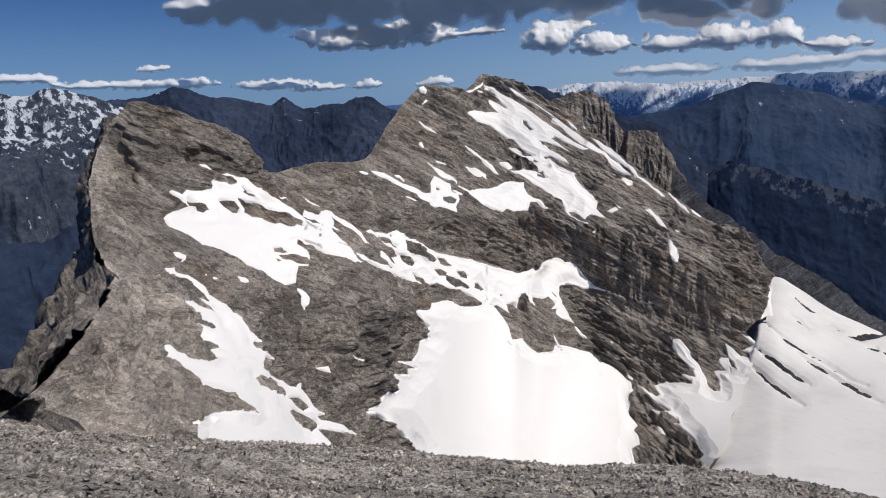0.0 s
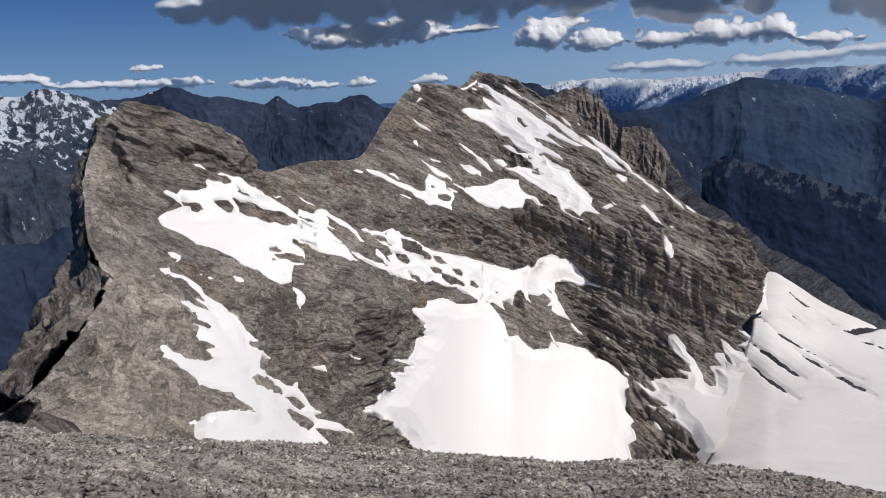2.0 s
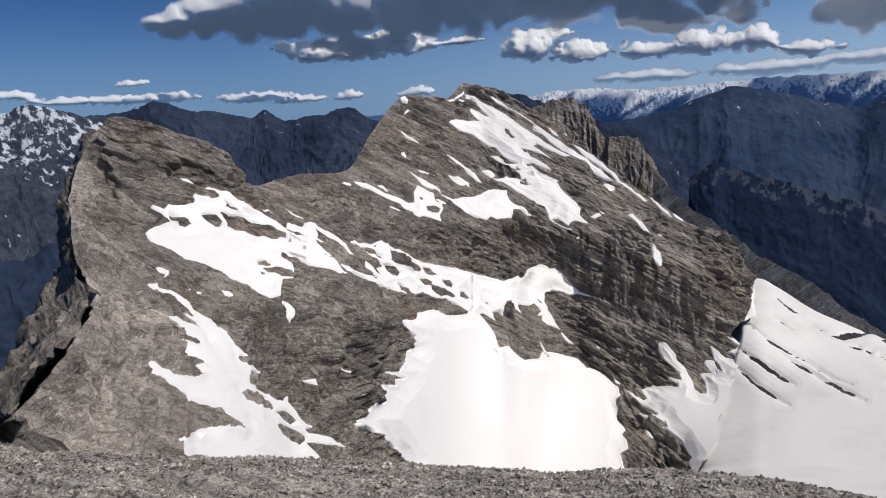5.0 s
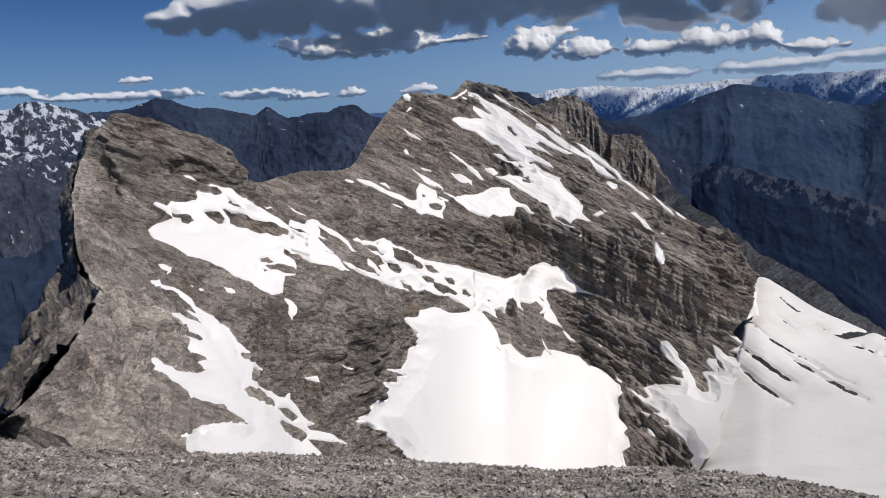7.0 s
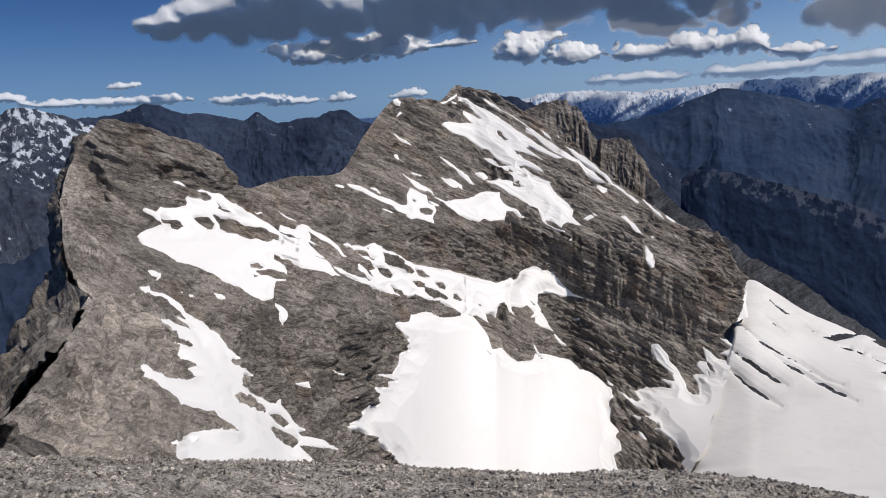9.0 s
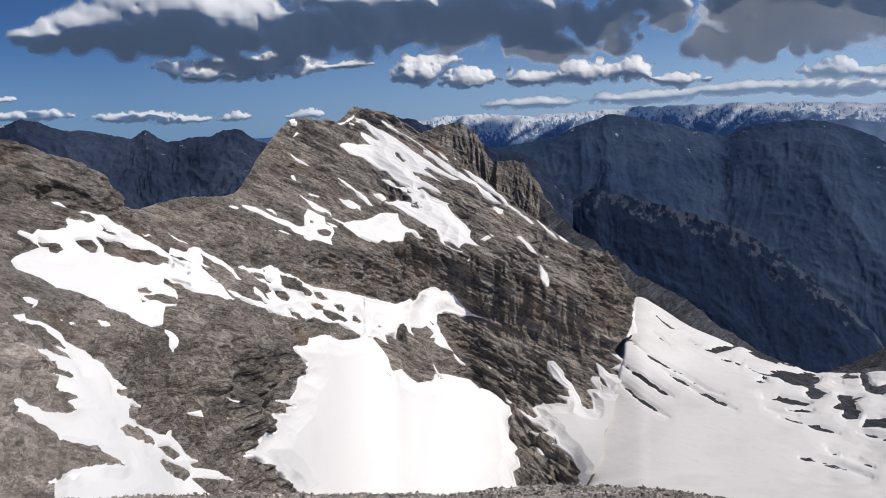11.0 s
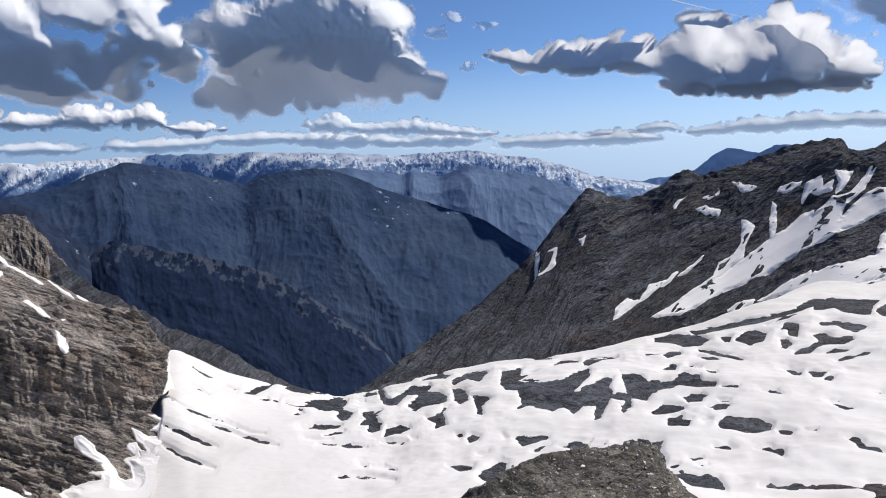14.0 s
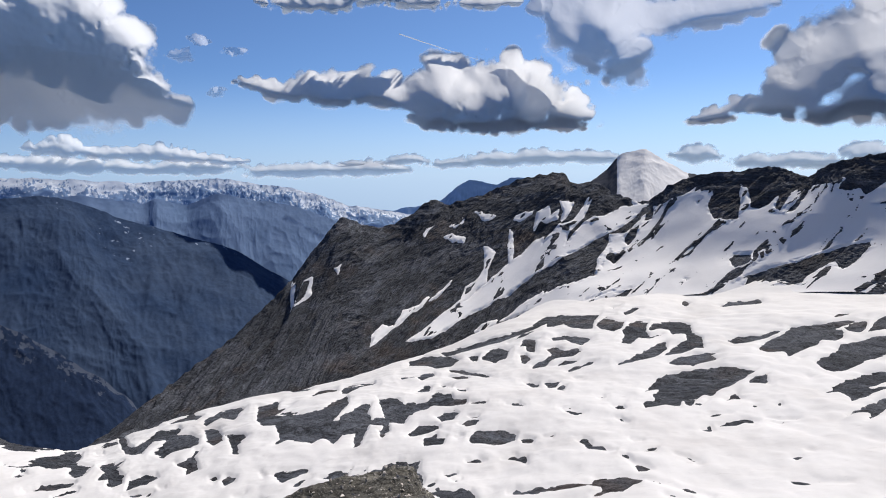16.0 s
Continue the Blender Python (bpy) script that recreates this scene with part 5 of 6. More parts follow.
outcrop([(65.86, -16.53), (66.65, -16.54), (66.65, -16.73), (66.06, -16.69)])
outcrop([(66.78, -14.16), (67.47, -13.98), (67.67, -14.16), (67.27, -14.54)])
outcrop([(64.24, -18.60), (64.84, -18.24), (65.64, -18.16), (66.03, -18.35), (65.63, -18.81), (64.63, -18.97)])
outcrop([(61.83, -20.00), (62.84, -19.21), (64.43, -19.15), (64.52, -19.43), (63.62, -19.78), (62.42, -20.02)])
outcrop([(63.11, -20.40), (63.42, -20.04), (64.22, -19.79), (64.41, -20.06), (65.01, -20.07), (64.70, -20.61), (63.20, -20.71)])
outcrop([(66.02, -19.18), (66.72, -18.91), (67.22, -18.82), (67.71, -18.91), (67.41, -19.18), (66.61, -19.36)])
outcrop([(66.82, -18.63), (67.62, -18.51), (67.61, -18.73), (67.02, -18.76)])
outcrop([(65.70, -20.14), (66.11, -19.96), (66.36, -20.03), (65.90, -20.21)])
outcrop([(66.80, -20.18), (67.40, -19.64), (68.20, -19.64), (69.19, -19.54), (70.67, -19.88), (70.57, -20.34), (69.38, -20.71), (68.38, -20.72), (67.39, -20.63), (66.90, -20.45)])
outcrop([(66.58, -21.89), (67.58, -21.62), (68.17, -21.83), (67.77, -21.98), (66.67, -21.98)])
outcrop([(58.38, -22.62), (59.58, -22.24), (61.19, -21.69), (62.88, -21.83), (62.76, -22.62), (63.15, -22.99), (63.14, -23.69), (58.35, -23.49)])
outcrop([(54.85, -22.65), (56.03, -22.21), (56.22, -22.40), (55.23, -22.68)])
outcrop([(52.80, -23.08), (54.17, -22.51), (53.87, -22.74), (53.09, -23.11)])
outcrop([(50.28, -21.88), (50.75, -22.02), (50.46, -22.13)])
outcrop([(63.24, -23.52), (64.05, -23.36), (63.74, -23.70), (63.24, -23.69)])
outcrop([(64.76, -22.84), (65.76, -22.77), (65.16, -22.97)])
outcrop([(65.35, -23.20), (66.16, -23.18), (65.75, -23.35)])
outcrop([(63.13, -24.04), (64.34, -23.71), (65.75, -23.73), (66.95, -23.91), (67.54, -24.78), (65.13, -24.77), (63.73, -24.22)])
outcrop([(66.93, -17.53), (68.32, -17.44), (68.22, -17.66), (67.03, -17.66)])
outcrop([(69.80, -17.70), (70.88, -17.51), (70.88, -17.78)])
outcrop([(71.20, -12.81), (71.35, -12.66), (72.55, -12.72), (72.17, -12.87), (72.09, -13.75), (71.49, -13.68), (71.34, -13.32), (70.97, -13.32)])
outcrop([(70.96, -13.98), (71.34, -13.86), (71.79, -14.26), (71.34, -14.63), (71.03, -14.56)])
outcrop([(67.85, -14.28), (68.31, -13.85), (68.77, -13.48), (69.23, -13.41), (70.13, -13.62), (69.83, -14.21), (68.91, -14.61)])
outcrop([(66.86, -14.13), (67.39, -13.96), (67.70, -13.99), (67.54, -14.50)])
outcrop([(72.99, -13.52), (73.74, -13.29), (74.49, -13.49), (75.52, -13.39), (75.67, -13.60), (75.08, -13.98), (74.04, -14.08), (73.44, -14.31), (72.99, -14.80), (71.86, -14.99), (71.94, -14.70), (72.84, -14.32), (73.37, -13.88)])
outcrop([(73.14, -14.82), (73.89, -14.59), (74.49, -14.36), (75.45, -14.30), (75.08, -14.51), (74.04, -14.73)])
outcrop([(73.37, -12.71), (73.89, -12.41), (74.48, -12.40), (76.40, -12.64), (76.26, -12.86), (75.74, -13.14), (74.93, -12.97), (74.48, -12.76), (73.59, -12.85)])
outcrop([(73.00, -11.40), (73.74, -10.95), (74.34, -10.87), (77.12, -10.81), (76.69, -11.26), (76.54, -11.84), (75.81, -11.93), (74.93, -11.81), (74.34, -11.60), (73.59, -11.76), (73.00, -11.84)])
outcrop([(76.76, -11.55), (77.56, -10.95), (78.42, -11.21), (78.93, -11.27), (78.72, -11.78), (78.14, -12.06), (77.27, -11.90)])
outcrop([(74.56, -15.22), (75.08, -14.77), (76.11, -14.38), (76.70, -14.32), (76.56, -14.51), (75.53, -14.90), (74.78, -15.21)])
outcrop([(71.18, -16.08), (71.63, -15.93), (72.46, -16.06), (72.39, -16.42), (71.93, -16.46)])
outcrop([(72.84, -16.12), (73.14, -16.00), (74.04, -15.98), (73.74, -16.39), (73.14, -16.43)])
outcrop([(73.59, -16.54), (74.19, -16.16), (74.56, -16.19), (74.34, -16.59)])
outcrop([(74.34, -17.94), (75.09, -17.98), (75.83, -18.23), (75.39, -18.32), (74.64, -18.14)])
outcrop([(78.94, -12.27), (78.79, -11.92), (79.29, -11.47), (80.00, -11.16), (80.70, -11.21), (80.57, -11.85), (80.79, -12.27), (81.70, -12.16), (80.86, -12.48), (80.01, -12.45), (79.44, -12.90), (78.73, -12.86)])
outcrop([(78.45, -14.44), (79.45, -13.90), (80.31, -13.50), (81.01, -13.05), (81.98, -12.57), (82.13, -13.20), (81.30, -13.81), (80.31, -14.07), (79.32, -14.33), (78.52, -14.54)])
outcrop([(78.92, -10.62), (79.56, -10.24), (79.99, -10.23), (79.56, -10.60), (78.99, -10.76)])
outcrop([(77.91, -9.49), (78.41, -9.18), (79.83, -9.15), (79.27, -9.45)])
outcrop([(77.91, -10.24), (78.56, -10.14), (78.13, -10.32)])
outcrop([(78.11, -17.61), (78.91, -17.52), (79.06, -17.72), (78.48, -17.75)])
outcrop([(77.01, -17.05), (77.45, -16.89), (77.52, -17.03), (77.16, -17.12)])
outcrop([(75.08, -15.64), (75.68, -15.62), (75.31, -15.71)])
outcrop([(69.80, -17.72), (70.71, -17.52), (71.25, -17.80), (70.41, -17.77)])
outcrop([(64.65, -13.81), (67.10, -13.18), (69.69, -12.45), (71.50, -11.93), (72.85, -11.10), (74.34, -10.87), (73.74, -11.24), (71.95, -12.07), (69.99, -12.82), (67.25, -13.55), (65.10, -14.11)])
outcrop([(69.99, -13.14), (71.20, -12.30), (72.25, -12.07), (71.05, -12.63)])
outcrop([(80.71, -11.65), (81.11, -11.31), (82.05, -11.11), (83.00, -11.15), (83.78, -11.35), (83.87, -11.83), (84.57, -12.10), (84.81, -12.96), (84.12, -13.00), (83.43, -13.36), (81.78, -13.69), (82.40, -13.18), (82.87, -12.83), (83.49, -12.40), (83.40, -12.01), (82.86, -12.04), (82.39, -12.14), (82.22, -11.75), (81.59, -11.69), (80.79, -11.89)])
outcrop([(82.18, -14.23), (82.88, -13.71), (83.97, -13.41), (85.66, -13.22), (85.36, -13.47), (85.75, -13.76), (84.91, -13.98), (84.22, -14.18), (83.99, -14.43), (83.83, -14.25), (82.89, -14.38)])
outcrop([(80.53, -16.39), (81.24, -15.55), (82.11, -15.03), (83.37, -14.71), (85.22, -14.27), (86.89, -14.10), (87.78, -14.30), (88.37, -14.25), (87.65, -14.85), (86.62, -15.55), (86.02, -15.76), (85.42, -16.32), (84.80, -16.32), (84.34, -16.67), (83.25, -16.83), (83.10, -17.24), (82.15, -17.23), (80.54, -17.57), (80.46, -17.26), (81.34, -16.97), (81.09, -16.51), (81.49, -16.17)])
outcrop([(87.88, -15.06), (88.09, -14.81), (89.11, -14.49), (89.27, -15.16), (88.69, -15.14), (87.88, -15.21)])
outcrop([(83.48, -16.74), (84.27, -16.68), (83.89, -17.17), (83.49, -17.05)])
outcrop([(84.27, -17.06), (85.12, -16.68), (84.58, -17.07)])
outcrop([(86.34, -16.58), (87.08, -15.82), (87.24, -16.19), (87.54, -16.39), (86.79, -16.49)])
outcrop([(86.39, -12.31), (87.13, -11.95), (88.60, -11.77), (89.74, -11.30), (90.03, -11.36), (89.04, -11.97), (87.74, -12.37), (86.85, -12.51)])
outcrop([(88.48, -12.78), (89.05, -12.20), (90.03, -11.59), (90.59, -11.09), (92.38, -10.73), (94.11, -10.22), (94.77, -10.31), (93.34, -11.02), (93.87, -10.98), (93.89, -11.57), (93.36, -11.77), (92.55, -11.76), (92.29, -12.16), (91.20, -12.71), (90.51, -13.15), (90.21, -12.79), (89.50, -12.93), (89.07, -12.97)])
outcrop([(93.93, -10.83), (94.38, -10.42), (95.28, -10.20), (95.30, -10.63), (94.93, -11.11), (94.14, -11.03)])
outcrop([(95.31, -11.00), (95.67, -10.31), (96.90, -9.41), (96.95, -10.56), (95.82, -10.88)])
outcrop([(92.19, -13.37), (92.45, -13.04), (93.39, -12.58), (93.77, -12.02), (95.07, -11.53), (96.96, -10.91), (97.02, -12.20), (95.26, -12.97), (94.23, -13.67), (93.30, -13.89), (92.61, -13.70)])
outcrop([(92.94, -15.36), (93.60, -14.69), (94.25, -14.25), (95.16, -13.93), (97.06, -13.27), (97.09, -13.91), (95.58, -14.67), (97.10, -14.26), (95.48, -15.26), (94.57, -15.74), (94.43, -15.47), (93.75, -15.19)])
outcrop([(93.89, -17.06), (94.73, -16.22), (95.75, -15.65), (97.12, -14.82), (97.15, -15.45), (96.17, -16.44), (95.54, -16.89), (95.71, -16.30), (94.87, -16.42)])
outcrop([(84.70, -18.82), (85.31, -18.51), (85.63, -18.78), (85.17, -18.90)])
outcrop([(85.85, -18.45), (86.38, -18.10), (87.87, -17.64), (88.69, -17.78), (88.33, -18.04), (87.73, -17.96), (87.14, -18.29)])
outcrop([(85.14, -17.84), (85.75, -17.55), (86.74, -17.42), (85.45, -17.81)])
outcrop([(89.05, -17.51), (90.06, -17.47), (91.27, -17.33), (91.06, -17.42), (90.07, -17.58)])
outcrop([(89.49, -17.76), (90.43, -17.68), (90.08, -17.84)])
outcrop([(83.05, -9.78), (83.36, -9.56), (83.70, -9.75), (83.42, -10.04)])
outcrop([(85.74, -9.82), (86.33, -9.53), (88.53, -9.21), (88.69, -9.52), (87.38, -9.70), (86.64, -9.78), (86.04, -9.92)])
outcrop([(93.17, -10.07), (93.70, -9.88), (94.23, -9.87), (93.31, -10.18)])
outcrop([(91.74, -14.38), (92.15, -14.31), (91.88, -14.49)])
outcrop([(89.82, -16.53), (90.03, -16.40), (90.11, -16.57)])
outcrop([(88.22, -16.78), (88.51, -16.75), (88.41, -16.86)])
outcrop([(90.94, -13.44), (91.35, -13.10), (91.22, -13.31)])
outcrop([(70.92, -20.30), (71.23, -20.11), (72.04, -20.18), (71.94, -20.52), (71.13, -20.48)])
outcrop([(69.48, -21.71), (70.51, -21.36), (70.81, -21.60), (71.43, -21.49), (71.42, -22.00), (70.40, -21.79)])
outcrop([(75.45, -20.25), (75.85, -20.05), (76.44, -20.16), (76.64, -20.46), (78.41, -20.72), (77.83, -20.85), (76.25, -20.67)])
outcrop([(74.25, -17.97), (74.85, -17.89), (75.84, -18.23), (75.25, -18.37), (74.45, -18.15)])
outcrop([(78.39, -18.48), (78.78, -18.38), (79.36, -18.71), (78.98, -18.74)])
outcrop([(79.19, -20.80), (80.15, -20.60), (81.48, -20.32), (81.30, -20.60), (79.58, -20.74)])
outcrop([(78.80, -21.06), (79.19, -20.85), (79.78, -21.35), (80.55, -21.47), (81.22, -21.86), (80.17, -22.07), (79.59, -21.54)])
outcrop([(79.47, -19.87), (80.43, -19.90), (79.76, -20.04)])
outcrop([(82.81, -20.65), (83.74, -20.74), (84.85, -21.16), (84.49, -21.23), (83.56, -20.76)])
outcrop([(69.87, -24.15), (70.59, -23.78), (72.84, -23.66), (74.26, -23.47), (76.46, -23.09), (76.85, -22.89), (78.62, -22.68), (80.56, -22.58), (80.18, -22.92), (79.22, -23.43), (77.46, -23.91), (76.66, -24.11), (77.25, -23.40), (76.26, -23.28), (74.86, -23.62), (73.25, -23.88), (71.21, -24.21)])
outcrop([(80.56, -22.58), (82.09, -22.75), (83.97, -23.07), (85.63, -23.34), (85.27, -23.39), (83.22, -22.98)])
outcrop([(82.10, -23.53), (83.98, -23.54), (82.86, -23.67)])
outcrop([(90.93, -21.57), (92.17, -21.30), (92.82, -21.24), (95.04, -20.90), (94.26, -21.12), (92.66, -21.35), (92.09, -21.53), (91.18, -21.63)])
outcrop([(91.85, -19.34), (92.66, -19.05), (92.26, -19.36)])
outcrop([(90.96, -20.00), (91.54, -19.85), (91.30, -20.04)])
outcrop([(72.75, -20.04), (73.55, -19.92), (73.45, -20.05)])
outcrop([(29.94, -17.52), (30.93, -17.20), (32.30, -17.08), (31.70, -17.42), (30.71, -17.74)])
outcrop([(31.07, -18.12), (31.66, -18.05), (31.84, -18.28), (31.35, -18.26)])
outcrop([(32.12, -18.34), (32.51, -18.36), (32.40, -18.54)])
outcrop([(32.86, -17.37), (34.01, -17.51), (35.34, -17.82), (36.09, -17.98), (34.94, -18.08), (33.23, -17.61)])
outcrop([(32.98, -18.56), (34.13, -18.78), (35.30, -18.50), (36.07, -18.50), (36.43, -18.92), (36.59, -19.46), (36.02, -19.45), (34.89, -18.98), (33.36, -18.79)])
outcrop([(33.61, -19.48), (34.12, -19.05), (34.30, -19.23), (33.90, -19.54)])
outcrop([(34.13, -20.56), (35.21, -20.32), (37.31, -20.53), (37.01, -20.79), (35.76, -20.78)])
outcrop([(35.83, -21.25), (36.71, -21.02), (37.48, -20.97), (37.08, -21.23)])
outcrop([(35.32, -21.82), (36.67, -21.89), (38.00, -22.02), (39.22, -22.36), (37.79, -22.37), (37.04, -22.10)])
outcrop([(39.54, -23.78), (40.58, -23.79), (41.51, -24.19), (40.76, -24.04)])
outcrop([(36.83, -24.34), (37.90, -24.17), (39.61, -24.32), (41.39, -24.87), (39.98, -24.65), (38.27, -24.51), (37.11, -24.48)])
outcrop([(38.60, -23.57), (39.26, -23.73), (38.97, -23.77)])
outcrop([(23.61, -20.24), (24.08, -20.46), (25.37, -21.36), (27.35, -22.56), (26.49, -22.24), (24.79, -21.32)])
outcrop([(23.91, -18.92), (24.56, -19.25), (26.06, -20.08), (27.65, -21.08), (26.97, -20.94), (25.66, -20.23), (24.36, -19.41)])
outcrop([(24.34, -17.05), (26.19, -18.28), (28.65, -19.44), (30.15, -20.33), (31.30, -20.65), (30.14, -20.47), (28.25, -19.54), (25.99, -18.41)])
outcrop([(26.63, -19.00), (28.04, -19.67), (29.75, -20.54), (32.22, -21.60), (31.64, -21.49), (29.35, -20.61), (27.65, -19.72)])
outcrop([(26.32, -15.18), (27.15, -15.79), (27.90, -16.15), (27.32, -16.11)])
outcrop([(27.87, -16.57), (28.63, -16.80), (29.42, -17.25), (28.53, -16.89)])
outcrop([(26.13, -16.42), (26.70, -16.71), (27.33, -17.36), (26.59, -16.85)])
outcrop([(34.38, -21.33), (36.49, -21.52), (35.53, -21.55)])
outcrop([(45.68, -24.00), (46.23, -23.96), (46.95, -24.00), (47.85, -24.02), (47.67, -24.33), (46.76, -24.46)])
outcrop([(48.19, -24.66), (49.09, -24.09), (50.15, -23.60), (50.66, -23.80), (50.30, -24.64), (50.12, -25.15), (49.07, -25.40), (48.36, -25.14)])
outcrop([(54.92, -22.64), (55.96, -22.20), (57.36, -22.11), (57.21, -22.44), (58.51, -22.27), (58.13, -22.55), (56.43, -23.01), (55.64, -22.79)])
outcrop([(52.70, -23.03), (53.54, -22.54), (54.19, -22.44), (53.04, -23.08)])

cover = np.full((PU, PV), 0.55)
for outline in outcrops:
    d, w = within(plateau_az, plateau_el, [outline])
    if d is not None:
        cover[w] = np.minimum(cover[w], -d)
# beyond what can be seen the outcrops go on
stray = (0.12 - fbm(plateau * np.array([1 / 60, 1 / 60, 1 / 20]), 4, 77)) * 2 + np.interp(plateau_az, [96.5, 98.5], [3, 0])
cover = np.minimum(cover, np.where(plateau_az > 90, stray, 0.55))
cover = (cover + 0.07 * fbm(np.stack([plateau_az / 0.7, plateau_el / 0.17, 0 * plateau_az], -1), 4, 76)) * plateau_far * math.pi / 180 * np.interp(plateau_el, [-22, -12], [0.7, 1.4])
snow_lift = np.clip(cover * 0.6, -4.5, 1.0) + np.clip(cover * 0.15, 0, 2.0)
snow_grid = (plateau + plateau_n * (plateau_form + snow_lift)[..., None]) * dive
near = cover > -7
keep = (near[:-1, :-1] | near[1:, :-1] | near[1:, 1:] | near[:-1, 1:]) & own
thinly = cover < 2.5
thinly = (thinly[:-1, :-1] | thinly[1:, :-1] | thinly[1:, 1:] | thinly[:-1, 1:]) & own
bed = upward(plateau_rock)
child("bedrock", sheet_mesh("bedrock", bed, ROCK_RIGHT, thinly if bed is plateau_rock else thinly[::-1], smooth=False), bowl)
flipped = upward(snow_grid)
if flipped is not snow_grid:
    keep = keep[::-1]
tagged(new("snowfield", sheet_mesh("snowfield", flipped, SNOW_WIDE, keep)), "wide white old snow cover with dark rock showing through", "snow", kind="structure")


# ------------------------------------------------------------------ ridges
def ridge_sheet(curves, heights, nu, nv, forms, seed, crest_hold=0.25, even=0, slant=0.0):
    """A slope between guide curves, roughened by (amplitude, size, ridged, stretch) layers."""
    g = loft(curves, heights, nu, nv, 4)
    if even:
        w = np.clip((np.linspace(0, 1, nv) - 0.1) / 0.2, 0, 1)[None, :, None]
        g = g * (1 - w) + np.stack([broad(g[..., k], even) for k in range(3)], -1) * w
    n = normals(g)
    hold = np.clip(np.linspace(0, 1, nv)[None] / 0.12, crest_hold, 1)
    total = np.zeros(g.shape[:2])
    along = np.cumsum(np.linalg.norm(np.diff(g[:, nv // 2], axis=0, prepend=g[:1, nv // 2]), axis=1))[:, None] + 0 * hold
    down = np.cumsum(np.linalg.norm(np.diff(g, axis=1, prepend=g[:, :1]), axis=2), axis=1)
    for k, (amp, wide, ridged, tall) in enumerate(forms):
        p = np.stack([(along + slant * down) / wide, down / (wide * tall), np.full_like(down, 3.7 * k)], -1)
        p = p + 0.45 * np.stack([fbm(p * 0.8, 3, seed + 3), fbm(p * 0.8, 3, seed + 4), 0 * down], -1)
        total += amp * fbm(p, 5, seed + 13 * k, 0.52, ridged)
    rock = g + n * (total * hold)[..., None]
    jag = fbm(g / forms[-1][1] * 0.5, 4, seed + 5, ridged=True) * forms[-1][0] * 2.2 + fbm(g / forms[0][1] * 2.2, 4, seed + 6, 0.55, True) * forms[0][0] * 0.22
    rock[..., 2] += jag * np.clip(1 - np.linspace(0, 1, nv)[None] / 0.2, 0, 1)
    return g, n, rock, total * hold


def behind(points, dist, drop):
    p = np.asarray(points, float)
    r = np.linalg.norm(p[:, :2], axis=1, keepdims=True)
    q = p.copy()
    q[:, :2] *= (r + dist) / r
    q[:, 2] -= drop
    return q


RIDGE_SLANT = 36
ridge = thing("rocky_ridge", "dark grey rocky ridge with snow gullies under a jagged crest", "mountain")
rg, rn, ridge_rock, ridge_form = ridge_sheet([RIDGE_CREST, RIDGE_MIDDLE, RIDGE_FOOT], [0, 0.5, 1], 640, 260, [(13, 130, True, 2.6), (5, 34, True, 1.8), (2.4, 10, True, 1.5)], 81, even=50, slant=0.7)
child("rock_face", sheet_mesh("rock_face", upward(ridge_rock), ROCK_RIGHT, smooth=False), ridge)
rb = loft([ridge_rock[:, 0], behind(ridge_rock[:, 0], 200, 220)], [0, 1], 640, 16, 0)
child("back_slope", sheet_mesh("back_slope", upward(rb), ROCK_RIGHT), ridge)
ru, rv = np.meshgrid(np.linspace(0, 1000, 640), np.linspace(0, 400, 260), indexing="ij")
r_scale = np.sqrt(np.linalg.norm(np.gradient(rg, axis=0), axis=-1) / (1000 / 639) * np.linalg.norm(np.gradient(rg, axis=1), axis=-1) / (400 / 259))
snow_fields = []
snow("long snow gully running down the dark ridge", [(61.93, -12.86), (62.84, -12.35), (63.94, -11.58), (65.23, -10.54), (66.32, -9.85), (66.86, -9.77), (67.59, -8.98), (68.50, -8.36), (69.40, -7.57), (70.12, -6.95), (71.01, -6.33), (72.08, -5.19), (72.78, -4.93), (72.77, -7.40), (71.36, -8.28), (70.10, -9.25), (68.30, -10.22), (66.85, -10.92), (65.39, -11.78), (63.93, -12.64), (62.29, -12.78)], [(76.55, -0.67), (76.34, -1.57), (75.78, -2.63), (75.04, -3.71), (73.98, -3.95), (73.15, -4.86), (72.31, -5.78), (70.89, -6.36), (69.96, -7.19), (68.94, -7.95), (67.39, -9.61), (67.38, -10.28), (68.41, -10.21), (69.43, -9.46), (70.79, -8.62), (71.97, -7.79), (73.48, -6.95), (74.14, -6.45), (75.29, -5.95), (76.76, -5.03), (77.73, -4.62), (79.00, -3.88), (79.95, -3.14), (80.72, -2.42), (79.47, -2.49), (78.28, -2.81), (77.40, -3.30), (76.59, -3.38), (75.78, -3.87), (75.29, -4.37), (74.64, -5.28), (74.39, -5.70), (74.63, -4.62), (75.78, -3.46), (76.50, -1.98), (76.10, -2.47), (76.26, -1.65)])
snow("snow chute beside a rock rib", [(66.32, -9.85), (66.70, -8.79), (67.60, -8.26), (68.15, -7.38), (68.25, -6.49), (68.17, -5.60), (68.70, -5.78), (69.06, -6.05), (68.69, -6.85), (68.42, -7.47), (68.32, -8.45), (67.59, -8.98), (66.68, -9.82)])
snow("thin pale snow runnel on the dark slope", [(59.12, -13.11), (59.24, -12.33), (60.15, -11.57), (61.05, -11.69), (61.42, -11.17), (61.80, -10.48), (63.07, -10.15), (63.44, -9.63), (63.80, -9.46), (63.25, -10.15), (61.97, -11.01), (61.05, -11.78), (59.95, -12.53)])
snow("thin pale snow runnel on the dark slope", [(63.80, -9.72), (64.89, -8.94), (65.62, -8.24), (65.44, -8.60), (64.34, -9.55)])
